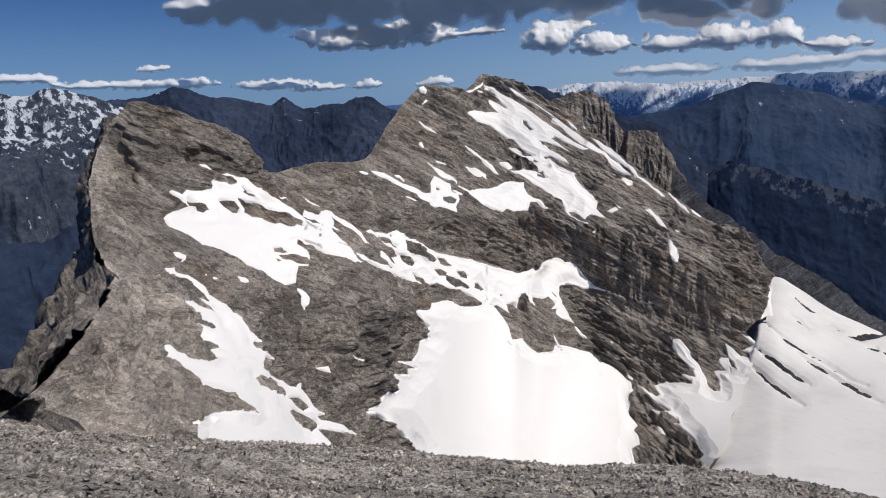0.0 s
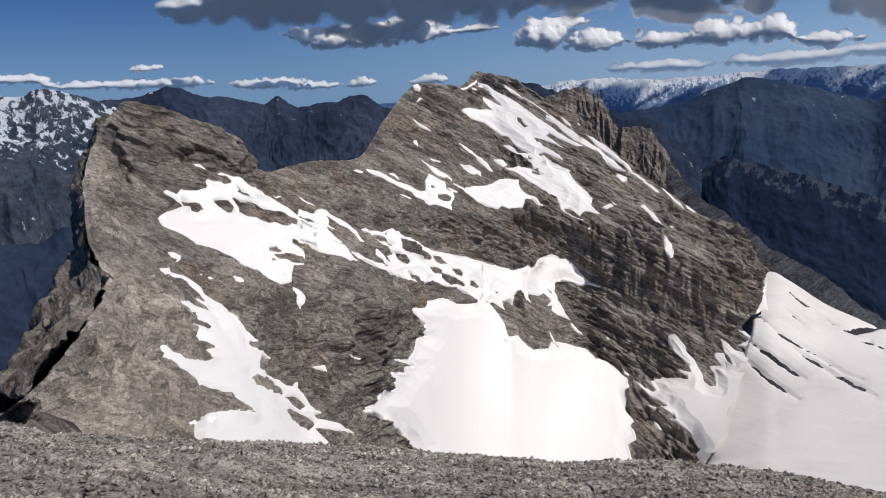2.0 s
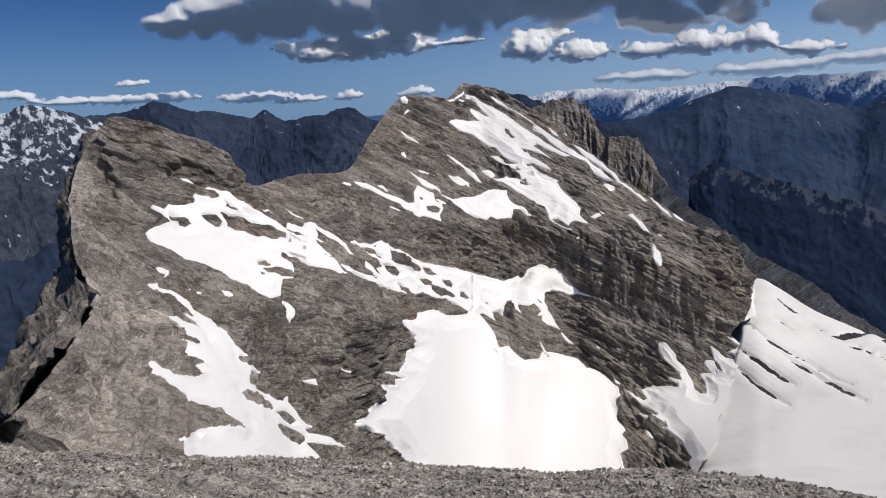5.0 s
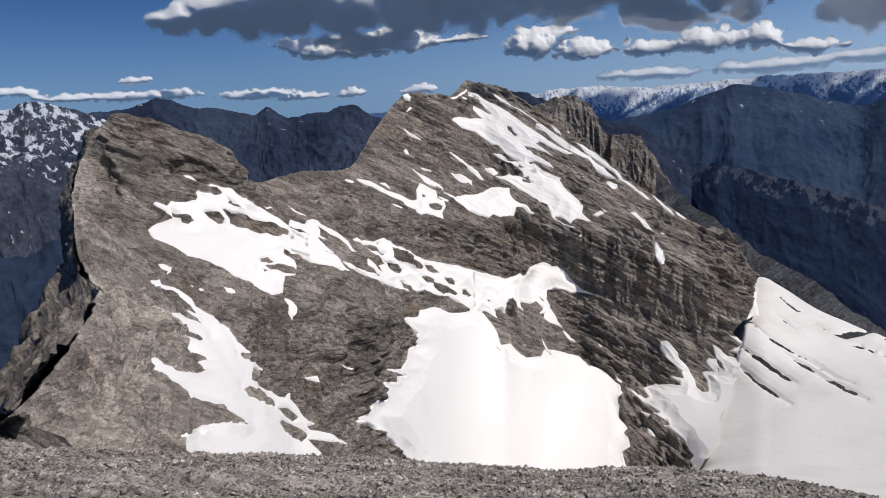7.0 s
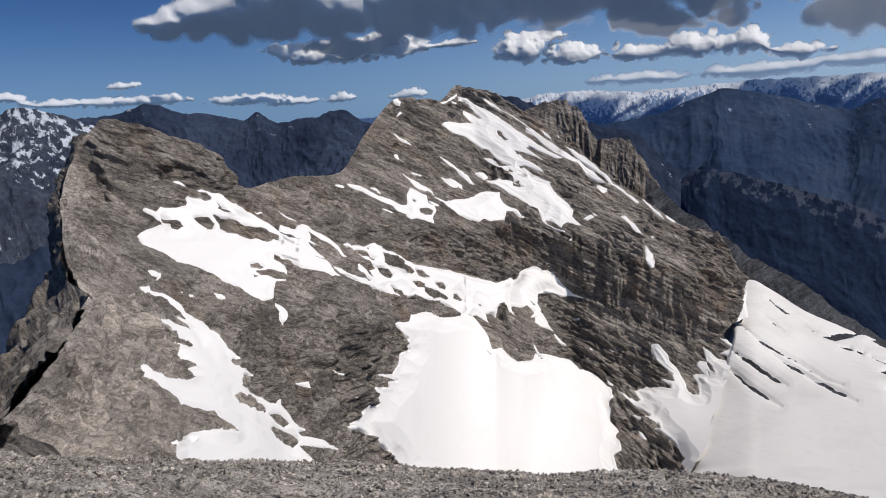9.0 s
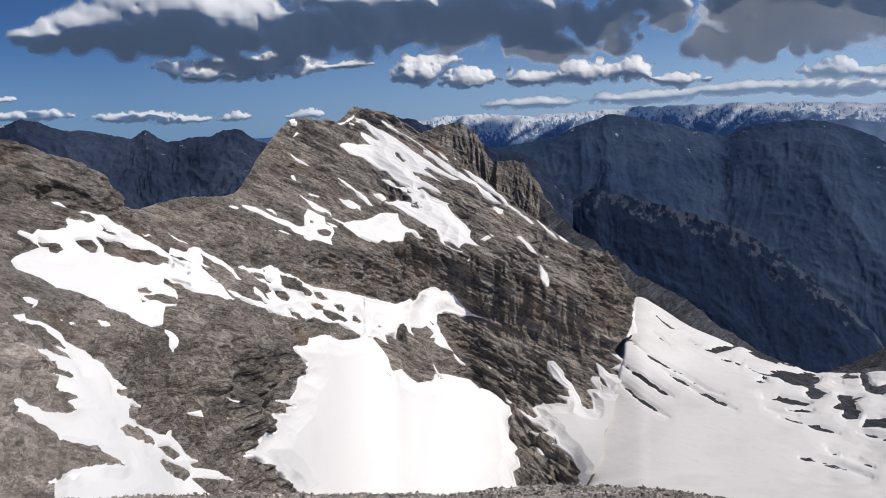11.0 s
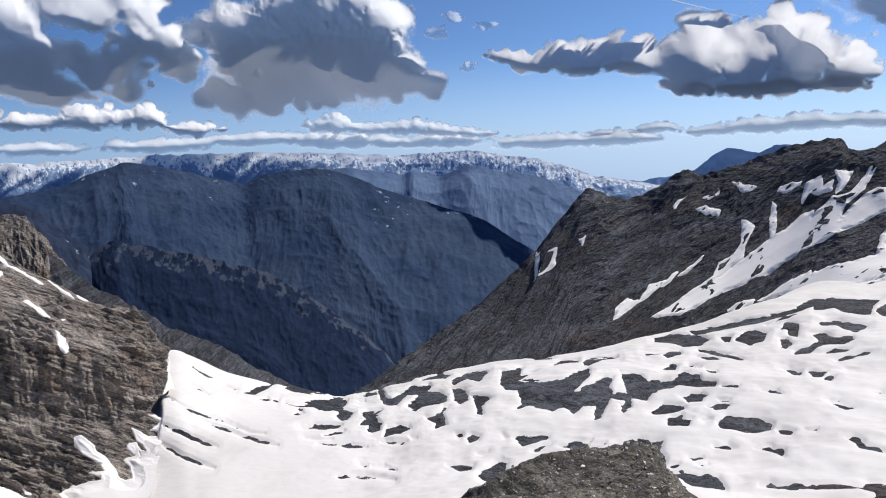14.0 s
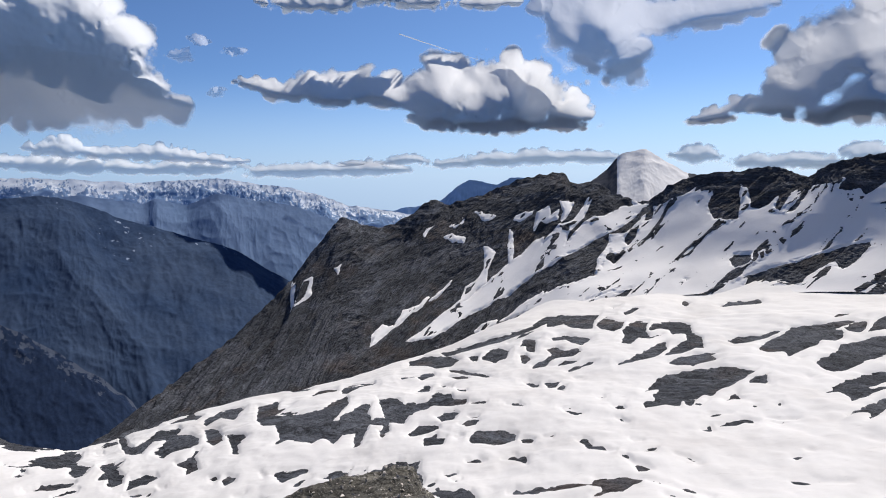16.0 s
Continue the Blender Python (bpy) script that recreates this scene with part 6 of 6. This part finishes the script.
snow("small oval snow patch under the cliff", [(65.05, -4.85), (65.68, -4.68), (66.75, -4.87), (66.56, -5.23), (65.67, -5.18)])
snow("forked snow runnel on the dark slope", [(53.25, -8.05), (53.58, -8.07), (53.37, -9.11), (53.11, -10.35), (53.04, -8.92)])
snow("forked snow runnel on the dark slope", [(54.23, -8.27), (54.86, -7.69), (54.57, -8.46), (54.64, -8.90), (53.84, -9.56), (53.44, -10.01), (53.76, -9.30)])
snow("small snow patch on the dark slope", [(56.45, -7.04), (57.05, -6.71), (56.71, -7.40)])
snow("thin snow strip along the plateau edge", [(67.38, -12.16), (68.10, -11.63), (69.19, -11.28), (69.01, -11.55), (68.10, -12.25), (67.55, -12.33)])
snow("thin snow strip along the plateau edge", [(70.09, -10.93), (71.17, -10.05), (72.77, -9.07), (72.77, -10.13), (71.17, -10.75), (69.37, -11.37)])
snow("thin snow lying on a rock ledge", [(63.44, -4.64), (63.72, -4.11), (64.44, -3.86), (63.90, -4.29), (63.53, -4.82)])
snow("thin snow lying on a rock ledge", [(65.51, -3.96), (66.41, -3.44), (66.95, -3.10), (66.58, -3.80), (65.86, -4.15)])
snow("snow between the rock spires", [(72.32, -2.94), (73.23, -2.53), (73.32, -3.28), (73.98, -2.78), (73.89, -3.45), (73.07, -3.78), (72.49, -3.61), (72.07, -4.44), (72.15, -3.60)])
snow("snow between the rock spires", [(74.06, -2.12), (75.12, -2.21), (74.63, -3.29), (74.14, -3.78), (74.30, -2.95)])
snow("snow chute beside a rock rib", [(70.23, -4.34), (70.40, -4.59), (70.47, -6.11), (70.13, -7.28), (70.05, -5.77)])
snow("thin snow lying on a rock ledge", [(67.47, -2.88), (68.48, -3.06), (69.15, -3.24), (68.64, -3.57), (68.13, -3.65), (67.80, -3.14)])
snow("thin snow lying on a rock ledge", [(70.66, -3.26), (71.99, -2.85), (71.91, -3.10), (70.99, -3.68), (70.49, -3.59)])
snow("small snow wedge on the dark rock", [(79.14, -1.92), (79.62, -2.01), (79.86, -2.41), (79.46, -2.36)])
snow("broad white snow slope below the crest", [(84.27, -1.24), (83.40, -1.71), (82.58, -2.26), (82.36, -3.31), (81.84, -4.44), (81.30, -5.09), (81.06, -4.60), (81.51, -3.47), (80.27, -3.71), (80.57, -2.98), (79.01, -4.61), (77.73, -4.78), (77.81, -5.28), (77.33, -6.10), (76.93, -6.60), (76.77, -7.76), (75.63, -8.26), (73.81, -8.78), (72.30, -9.62), (71.29, -10.21), (72.97, -12.93), (84.48, -12.50), (85.22, -6.15)], [(80.96, -2.63), (82.05, -2.31), (83.43, -1.59), (84.11, -0.95), (83.89, -1.51), (85.25, -1.44), (84.74, -2.56), (85.14, -3.44), (86.19, -3.67), (86.93, -3.51), (87.05, -2.56), (86.94, -0.91), (87.46, -1.30), (87.69, -2.01), (87.64, -2.71), (88.36, -2.71), (88.93, -2.48), (89.54, -1.70), (89.22, -2.71), (89.65, -3.02), (90.31, -1.71), (91.26, -1.10), (91.40, -1.25), (89.93, -3.09), (90.63, -2.86), (91.67, -1.06), (92.74, -0.96), (93.59, -0.67), (93.22, -1.34), (93.82, -1.57), (94.53, -1.35), (94.87, -1.91), (96.09, -0.85), (97.77, -0.08), (98.25, -11.50), (81.09, -12.85)])
bare([(78.85, -4.94), (79.32, -4.29), (80.03, -3.88), (79.81, -4.94), (79.18, -5.51), (78.86, -5.27)])
bare([(77.42, -6.43), (77.82, -5.93), (78.22, -6.26), (78.86, -5.76), (79.02, -6.09), (78.23, -6.92), (77.58, -6.68)])
bare([(77.10, -7.01), (77.34, -6.84), (77.26, -7.17)])
bare([(77.92, -9.54), (78.89, -8.87), (79.69, -8.69), (79.05, -9.36), (78.17, -9.54)])
bare([(75.47, -9.92), (76.78, -9.40), (78.40, -8.80), (76.78, -9.60)])
bare([(86.25, -6.45), (86.69, -6.04), (87.86, -5.94), (87.88, -6.64), (87.30, -7.06), (86.71, -7.15), (86.56, -6.84)])
bare([(88.30, -6.00), (88.73, -5.76), (88.74, -6.30), (87.89, -6.96), (87.67, -7.04), (88.45, -6.39)])
bare([(86.66, -8.11), (87.46, -7.60), (88.76, -7.01), (89.61, -6.74), (90.87, -6.39), (92.23, -5.88), (93.68, -5.23), (95.23, -4.88), (95.37, -5.25), (94.76, -5.93), (94.00, -6.79), (93.61, -6.88), (93.19, -6.45), (92.26, -6.94), (91.46, -7.44), (91.20, -7.98), (90.22, -8.19), (89.36, -8.15), (88.78, -7.94), (87.77, -8.22), (87.33, -8.32), (87.61, -7.76)])
bare([(83.23, -7.98), (83.54, -7.89), (83.46, -8.14)])
bare([(84.05, -2.16), (84.28, -2.08), (84.13, -2.43)])
bare([(95.39, -2.30), (96.63, -1.93), (96.65, -2.44)])

ridge_mild = broad(ridge_form, 14)
ridge_az, ridge_el, ridge_far = bearing(rg + rn * ridge_mild[..., None])
ridge_fray = 0.07 * streaks(ru, rv, RIDGE_SLANT, 62, 5.0, 50.0) + 0.05 * fbm(rg / 9, 4, 69, 0.6)
for label, outlines, islands in snow_fields:
    d, w = within(ridge_az, ridge_el, outlines, islands)
    d = d + ridge_fray[w]
    metres = d * ridge_far[w] * math.pi / 180
    lift = np.clip(metres * 0.5, -6, 0.8) + np.clip((metres - 4) * 0.06, 0, 1) + 0.6
    pts = rg[w] + rn[w] * (ridge_mild[w] + (ridge_form[w] - ridge_mild[w]) * np.clip(1 - metres / 4, 0, 1) + lift)[..., None]
    near = d > -0.35
    keep = near[:-1, :-1] | near[1:, :-1] | near[1:, 1:] | near[:-1, 1:]
    if upward(rg) is not rg:
        pts, keep = pts[::-1], keep[::-1]
    tagged(new("snow_gully", sheet_mesh("snow_gully", pts, SNOW, keep)), label, "snow", "snow gullies on the ridge")


def far_range(name, label, crest, foot_dist, foot_z, material, forms, seed, nu=520, nv=190, hump=0.0, lay=None, fall=0.22):
    """A distant range: crest, spurs and gullies down to the valley, and a plain back."""
    c = np.asarray(crest, float)
    r = np.linalg.norm(c[:, :2], axis=1, keepdims=True)
    foot = c.copy()
    foot[:, :2] *= foot_dist / r
    foot[:, 2] = foot_z
    mid = (c + foot) / 2
    mid[:, 2] += hump
    _, n, rock, form = ridge_sheet([c, mid, foot], [0, 0.5, 1], nu, nv, forms, seed, 0.3)
    ob = thing(name, label, "mountain range", "distant mountain ranges")
    v = np.linspace(1, 0, nv)[None]
    lie = fall * (v - 0.55) - 0.012 * form / max(f[0] for f in forms) * 12
    if lay:
        lie = lie + np.interp(np.linspace(0, 1, nu), *lay)[:, None]
    flip = upward(rock)
    child("slope", sheet_mesh("slope", flip, material, None, lie if flip is rock else lie[::-1], name != "rock_towers"), ob)
    b = loft([rock[:, 0], behind(rock[:, 0], 150, 250)], [0, 1], nu, 8, 0)
    fb = upward(b)
    child("back_slope", sheet_mesh("back_slope", fb, material, None, np.full(fb.shape[:2], -1.0)), ob)
    return ob


BIG = [(75, 480, True, 1.9), (24, 150, True, 1.5), (6, 45, True, 1.2)]
# haze over the far ranges and valley is painted into their materials
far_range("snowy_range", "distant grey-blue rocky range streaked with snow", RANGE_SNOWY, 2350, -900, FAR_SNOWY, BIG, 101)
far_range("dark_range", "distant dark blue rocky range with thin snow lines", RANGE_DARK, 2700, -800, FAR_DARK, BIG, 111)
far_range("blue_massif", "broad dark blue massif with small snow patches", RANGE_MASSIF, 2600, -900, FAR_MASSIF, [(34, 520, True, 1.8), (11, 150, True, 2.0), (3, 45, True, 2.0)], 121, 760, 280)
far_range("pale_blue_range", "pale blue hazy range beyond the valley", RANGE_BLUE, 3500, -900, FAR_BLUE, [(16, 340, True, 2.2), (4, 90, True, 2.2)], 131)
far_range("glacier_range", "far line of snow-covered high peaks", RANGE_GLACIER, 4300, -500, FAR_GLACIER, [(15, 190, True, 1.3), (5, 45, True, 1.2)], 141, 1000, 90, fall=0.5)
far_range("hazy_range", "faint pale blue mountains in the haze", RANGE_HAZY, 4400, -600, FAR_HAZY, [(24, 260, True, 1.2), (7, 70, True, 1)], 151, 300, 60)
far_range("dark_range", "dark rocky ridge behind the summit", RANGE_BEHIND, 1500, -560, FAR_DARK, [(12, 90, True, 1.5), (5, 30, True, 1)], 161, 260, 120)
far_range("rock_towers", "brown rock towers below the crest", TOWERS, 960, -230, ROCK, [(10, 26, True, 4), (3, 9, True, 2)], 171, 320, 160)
# shade on the shoulder is given by the darker rock material
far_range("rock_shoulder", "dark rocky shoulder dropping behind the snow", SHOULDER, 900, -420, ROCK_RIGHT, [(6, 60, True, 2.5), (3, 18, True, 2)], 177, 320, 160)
far_range("forest_hill", "dark forested foothill with pale screes", FOREST_HILL, 2150, -900, FOREST_SCREE, [(20, 260, True, 2.0), (5, 70, True, 1.6)], 181, 420, 160, fall=0.9)
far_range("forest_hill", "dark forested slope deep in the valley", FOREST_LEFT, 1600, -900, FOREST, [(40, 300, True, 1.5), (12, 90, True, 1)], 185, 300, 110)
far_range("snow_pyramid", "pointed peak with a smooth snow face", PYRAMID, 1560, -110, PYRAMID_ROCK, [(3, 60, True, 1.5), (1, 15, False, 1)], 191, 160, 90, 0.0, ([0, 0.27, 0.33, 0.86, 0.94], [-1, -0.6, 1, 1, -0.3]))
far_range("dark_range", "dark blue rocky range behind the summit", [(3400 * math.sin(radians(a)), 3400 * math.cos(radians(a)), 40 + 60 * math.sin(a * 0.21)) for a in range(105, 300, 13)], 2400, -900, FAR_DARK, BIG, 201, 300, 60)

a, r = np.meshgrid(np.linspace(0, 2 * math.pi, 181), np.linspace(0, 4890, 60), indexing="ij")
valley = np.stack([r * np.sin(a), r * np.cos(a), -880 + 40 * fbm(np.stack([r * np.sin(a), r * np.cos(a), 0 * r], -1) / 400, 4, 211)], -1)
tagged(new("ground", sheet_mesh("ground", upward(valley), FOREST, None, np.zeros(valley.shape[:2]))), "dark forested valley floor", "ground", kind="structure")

# ------------------------------------------------------------------ the summit under the camera
EDGE_AZ = [-180, -70, -33, -30, -21, -9.4, 0, 9.5, 20, 27, 33, 40, 60, 75, 110, 180]
EDGE_EL = [18, 16, 20.2, 21.8, 24.2, 26.5, 27.7, 28.3, 27.9, 27.6, 27.4, 31, 36, 36, 24, 18]


def summit_z(x, y):
    """Height of the gravel summit: a dome that steepens past fifteen metres."""
    a, d = np.degrees(np.arctan2(x, y)), np.hypot(x, y)
    s = np.interp(a, EDGE_AZ, np.tan(np.radians(EDGE_EL))) - EYE / 15
    z = -s * np.minimum(d, 15) - np.where(d > 15, (d - 15) * 0.75 + (d - 15) ** 2 * 0.006, 0)
    p = np.stack([x, y, 0 * x], -1)
    return z + (0.16 * fbm(p / 2.4, 4, 221) + 0.05 * fbm(p / 0.35, 3, 222)) * np.clip(d / 3, 0.05, 1)


az, r = np.meshgrid(np.linspace(-180, 180, 721), np.concatenate([np.linspace(0, 15, 110), np.linspace(15.6, 60, 40)]), indexing="ij")
x, y = r * np.sin(np.radians(az)), r * np.cos(np.radians(az))
summit = tagged(new("summit_ground", sheet_mesh("summit_ground", upward(np.stack([x, y, summit_z(x, y)], -1)), GRAVEL)), "grey gravel summit ground sloping away", "ground", kind="structure")


def stone_mesh(k):
    """A broken limestone chip: the hull of a few random corners."""
    rng = random.Random(500 + k)
    bm = bmesh.new()
    flat = rng.uniform(0.22, 0.55)
    for _ in range(9):
        v = Vector((rng.gauss(0, 1), rng.gauss(0, 1), rng.gauss(0, 1))).normalized() * rng.uniform(0.75, 1.0)
        bm.verts.new((v.x, v.y * 0.7, v.z * flat))
    out = bmesh.ops.convex_hull(bm, input=bm.verts)
    bmesh.ops.delete(bm, geom=list({g for g in out["geom_interior"] + out["geom_unused"] if isinstance(g, bmesh.types.BMVert)}), context="VERTS")
    bmesh.ops.triangulate(bm, faces=bm.faces)
    me = bpy.data.meshes.new("stone")
    bm.to_mesh(me)
    bm.free()
    me.materials.append(STONE)
    return me


STONES = [stone_mesh(k) for k in range(12)]


def scatter(count, r0, r1, a0, a1, small, large, seed):
    rng = np.random.default_rng(seed)
    d = np.sqrt(rng.uniform(r0**2, r1**2, count))
    a = np.radians(rng.uniform(a0, a1, count))
    sx, sy = d * np.sin(a), d * np.cos(a)
    s = small * (large / small) ** (rng.random(count) ** 2.2)
    return sx, sy, summit_z(sx, sy), s, rng.uniform(0, 2 * math.pi, (count, 3)) * np.array([0.16, 0.16, 1]), rng.integers(0, 12, count)


def joined_stones(name, places, material):
    """Many small stones in one mesh."""
    shapes = []
    for me in STONES:
        co = np.empty(len(me.vertices) * 3)
        me.vertices.foreach_get("co", co)
        tri = np.empty(len(me.loops), dtype=np.int64)
        me.loops.foreach_get("vertex_index", tri)
        shapes.append((co.reshape(-1, 3), tri.reshape(-1, 3)))
    pts, tris, n = [], [], 0
    for px, py, pz, s, e, k in zip(*places):
        co, tri = shapes[k]
        m = np.array(Euler(e).to_matrix())
        pts.append(co @ m.T * s + np.array([px, py, pz + 0.25 * s]))
        tris.append(tri + n)
        n += len(co)
    pts, tris = np.concatenate(pts), np.concatenate(tris)
    me = bpy.data.meshes.new(name)
    me.vertices.add(len(pts))
    me.vertices.foreach_set("co", pts.astype(np.float32).ravel())
    me.loops.add(tris.size)
    me.loops.foreach_set("vertex_index", tris.astype(np.int32).ravel())
    me.polygons.add(len(tris))
    me.polygons.foreach_set("loop_start", np.arange(0, tris.size, 3, dtype=np.int32))
    me.update(calc_edges=True)
    me.polygons.foreach_set("use_smooth", np.zeros(len(tris), bool))
    me.materials.append(material)
    return me


tagged(new("gravel", joined_stones("gravel", scatter(24000, 6.6, 16.2, -37, 37, 0.02, 0.1, 31), STONE)), "loose grey broken limestone gravel", "gravel", kind="stuff")

# ------------------------------------------------------------------ the rock spur below the summit
SPUR_CREST = [(46 * math.sin(radians(a)), 46 * math.cos(radians(a)), EYE - 46 * math.tan(radians(e))) for a, e in
              [(40, 31), (44, 28), (47.2, 26), (50.4, 24.8), (54, 23.6), (57.3, 22.7), (60.5, 22.2), (62.2, 22.3), (63.2, 23.6), (65.4, 25.5), (68, 29), (72, 33)]]
crest = np.asarray(SPUR_CREST)
front = crest * np.array([0.55, 0.55, 1]) + np.array([0, 0, 1.5])
front[:, 2] = EYE - np.linalg.norm(front[:, :2], axis=1) * math.tan(radians(36))
spur = loft([front, crest, behind(crest, 9, 12), behind(crest, 40, 80)], [0, 0.6, 0.75, 1], 260, 200, 2)
spur_n = normals(spur)
spur = spur + spur_n * (0.5 * fbm(spur / 4, 4, 231, ridged=True) + 0.25 * fbm(spur / 0.9, 4, 232))[..., None]
SPUR_ROCK = rock_material("lichen_rock", (0.1, 0.095, 0.085), (0.21, 0.2, 0.17), (0.26, 0.19, 0.07), 0.12, 15)
tagged(new("rock_spur", sheet_mesh("rock_spur", upward(spur), SPUR_ROCK)), "gravelly grey rock spur with yellow-brown lichen", "rock", kind="structure")


flat = spur.reshape(-1, 3)
rng = np.random.default_rng(77)
pick = np.arange(260 * 200).reshape(260, 200)[20:240, 60:125].ravel()
spots = flat[rng.choice(pick, 2600)] + rng.uniform(-0.15, 0.15, (2600, 3)) * np.array([1, 1, 0])
grit = (spots[:, 0], spots[:, 1], spots[:, 2] - 0.02, 0.05 * 5 ** (rng.random(2600) ** 2.5), rng.uniform(0, 6.3, (2600, 3)) * np.array([0.15, 0.15, 1]), rng.integers(0, 12, 2600))
tagged(new("gravel", joined_stones("gravel", grit, STONE)), "loose grey broken stones on the spur", "gravel", kind="stuff")


# ------------------------------------------------------------------ clouds
def cloud(distance, label, lumps, seed, peak, lie_back):
    """A cumulus as one sheet turned to the camera: heaped round puffs on a flat base, thin at the rim."""
    rng = np.random.default_rng(seed)
    L = np.asarray(lumps, float)
    a0, a1 = (L[:, 0] - L[:, 2]).min() - 1, (L[:, 0] + L[:, 2]).max() + 1
    e0, e1 = (L[:, 1] - L[:, 3]).min() - 0.8, (L[:, 1] + L[:, 3]).max() + 1
    step = max(0.04, (a1 - a0) / 520)
    av, ev = np.arange(a0, a1, step), np.arange(e0, e1, step)
    a, e = np.meshgrid(av, ev, indexing="ij")
    unit = float(np.median(L[:, 3]))
    q = np.stack([a, e, np.full_like(a, seed * 0.37)], -1)
    wa = a + 0.3 * unit * fbm(q / (unit * 0.9), 2, seed + 1, 0.5)
    we = e + 0.25 * unit * fbm(q / (unit * 0.9), 2, seed + 2, 0.5)
    dens, depth = np.full(a.shape, -1.0), np.zeros(a.shape)

    def heap(ca, ce, rx, ry, lift, broad_one=False):
        w = (slice(*np.searchsorted(av, [ca - rx * 1.6, ca + rx * 1.6])), slice(*np.searchsorted(ev, [ce - ry * 1.6, ce + ry * 1.6])))
        d = 1 - np.sqrt(((wa[w] - ca) / rx) ** 2 + ((we[w] - ce) / ry) ** 2)
        dens[w] = np.maximum(dens[w], d)
        if broad_one:
            depth[w] = np.maximum(depth[w], np.where(d > 0, lift + ry * np.sqrt(np.clip(1 - (1 - d) ** 2, 0, 1)), 0))

    for la, le, rx, ry in L:
        heap(la, le, rx * 0.95, ry * 0.95, 0, True)
        for _ in range(int(np.clip(6 * rx / ry, 6, 22))):
            t, h = rng.uniform(0, 2 * math.pi), rng.random() ** 0.5
            r = ry * rng.uniform(0.22, 0.5)
            up = math.sin(t) * h * ry * (1.0 if math.sin(t) > 0 else 0.7)
            heap(la + math.cos(t) * h * rx, le + up, r * 1.25, r, ry * (1 - h * h) * 0.8)
    # the heaps are frayed into billows at their rims
    billow = fbm(q / (unit * 0.75), 6, seed + 5, 0.56)
    field = broad(dens, max(3, int(0.12 * unit / step))) + 0.5 * billow * np.clip(1.3 - dens, 0.25, 1)
    filled = field > 0.05
    some_col = filled.any(1)
    base = np.interp(av, av[some_col], ev[filled.argmax(1)][some_col])
    top = np.interp(av, av[some_col], ev[len(ev) - 1 - filled[:, ::-1].argmax(1)][some_col])
    k = min(max(3, int(unit * 1.2 / step)), len(av) // 3)
    base, top = (broad(np.stack([x] * 3, 1), k)[:, :1] for x in (base, top))
    # the sheet swells over its base and leans back; the lean sets its brightness
    tall = np.maximum(top - base, 0.25 * unit)
    x = np.clip((e - base) / tall + 0.16 * fbm(q / (unit * 1.3), 3, seed + 8), 0, 1)
    lean = -lie_back * tall * np.where(x < peak, np.sin(math.pi / 2 * x / peak), np.cos(math.pi / 2 * (x - peak) / (1 - peak)))
    lean = broad(lean, max(3, int(0.3 * unit / step)))
    deg = distance * math.pi / 180
    soft_field = broad(field, max(3, int(0.06 * unit / step)))
    puffs = broad(depth, max(3, int(0.35 * unit / step))) * 0.35 + 0.13 * unit * broad(billow, max(3, int(0.08 * unit / step)))
    puffs *= np.clip((e - base) / np.maximum(top - base, 0.1) * 2.2 - 0.2, 0.25, 1)
    swell = deg * (puffs * np.clip(soft_field * 2, 0, 1) - lean)
    ra, re = np.radians(a), np.radians(e)
    d = np.minimum(distance - swell, 4960)
    pts = np.stack([d * np.sin(ra) * np.cos(re), d * np.cos(ra) * np.cos(re), d * np.sin(re) + EYE], -1)
    thin = np.clip(field / np.interp(x, [0, 0.5], [0.5, 0.26]), 0, 1)
    thin = thin * thin * (3 - 2 * thin) * (0.75 if distance > 4820 else 0.8 if "wispy" in label else 0.4 if "scraps" in label else 1.0)
    some = field > 0
    keep = some[:-1, :-1] | some[1:, :-1] | some[1:, 1:] | some[:-1, 1:]
    tagged(new("cloud", sheet_mesh("cloud", pts, CLOUD, keep, thin, deep=np.clip(soft_field / 0.35, 0, 1))), label, "cloud", "clouds")


for k, (distance, label, lumps) in enumerate(CLOUDS):
    # peak and lean are picked for the tone wanted in view: dark, heavy, bright
    cloud(distance, label, lumps, 300 + 11 * k, 0.75 if "dark" in label else 0.5 if "heavy" in label else 0.15, 0.42 if "dark" in label or "heavy" in label else 0.8 if distance > 4600 else 2.0)

(a0, e0), (a1, e1) = CONTRAIL
t, s = np.meshgrid(np.linspace(0, 1, 60), np.linspace(0, 2 * math.pi, 7), indexing="ij")
ra, re = np.radians(a0 + (a1 - a0) * t), np.radians(e0 + (e1 - e0) * t)
wide = 4.2 * (1 - 0.75 * t)
trail = np.stack([4700 * np.sin(ra) * np.cos(re) + wide * np.cos(s), 4700 * np.cos(ra) * np.cos(re), 4700 * np.sin(re) + wide * np.sin(s)], -1)
tagged(new("contrail", sheet_mesh("contrail", trail, CLOUD, None, 0.9 - 0.6 * t)), "thin white aircraft trail in the blue sky", "contrail")

# ------------------------------------------------------------------ nearest stones, one by one
sx, sy, sz, ss, se, sk = scatter(300, 7.0, 10.5, -36, 30, 0.05, 0.16, 41)
for i in range(300):
    ob = new("stone", STONES[sk[i]])
    ob.parent = summit
    ob.matrix_basis = Matrix.LocRotScale((sx[i], sy[i], sz[i] + 0.2 * ss[i]), Euler(se[i]), (ss[i],) * 3)
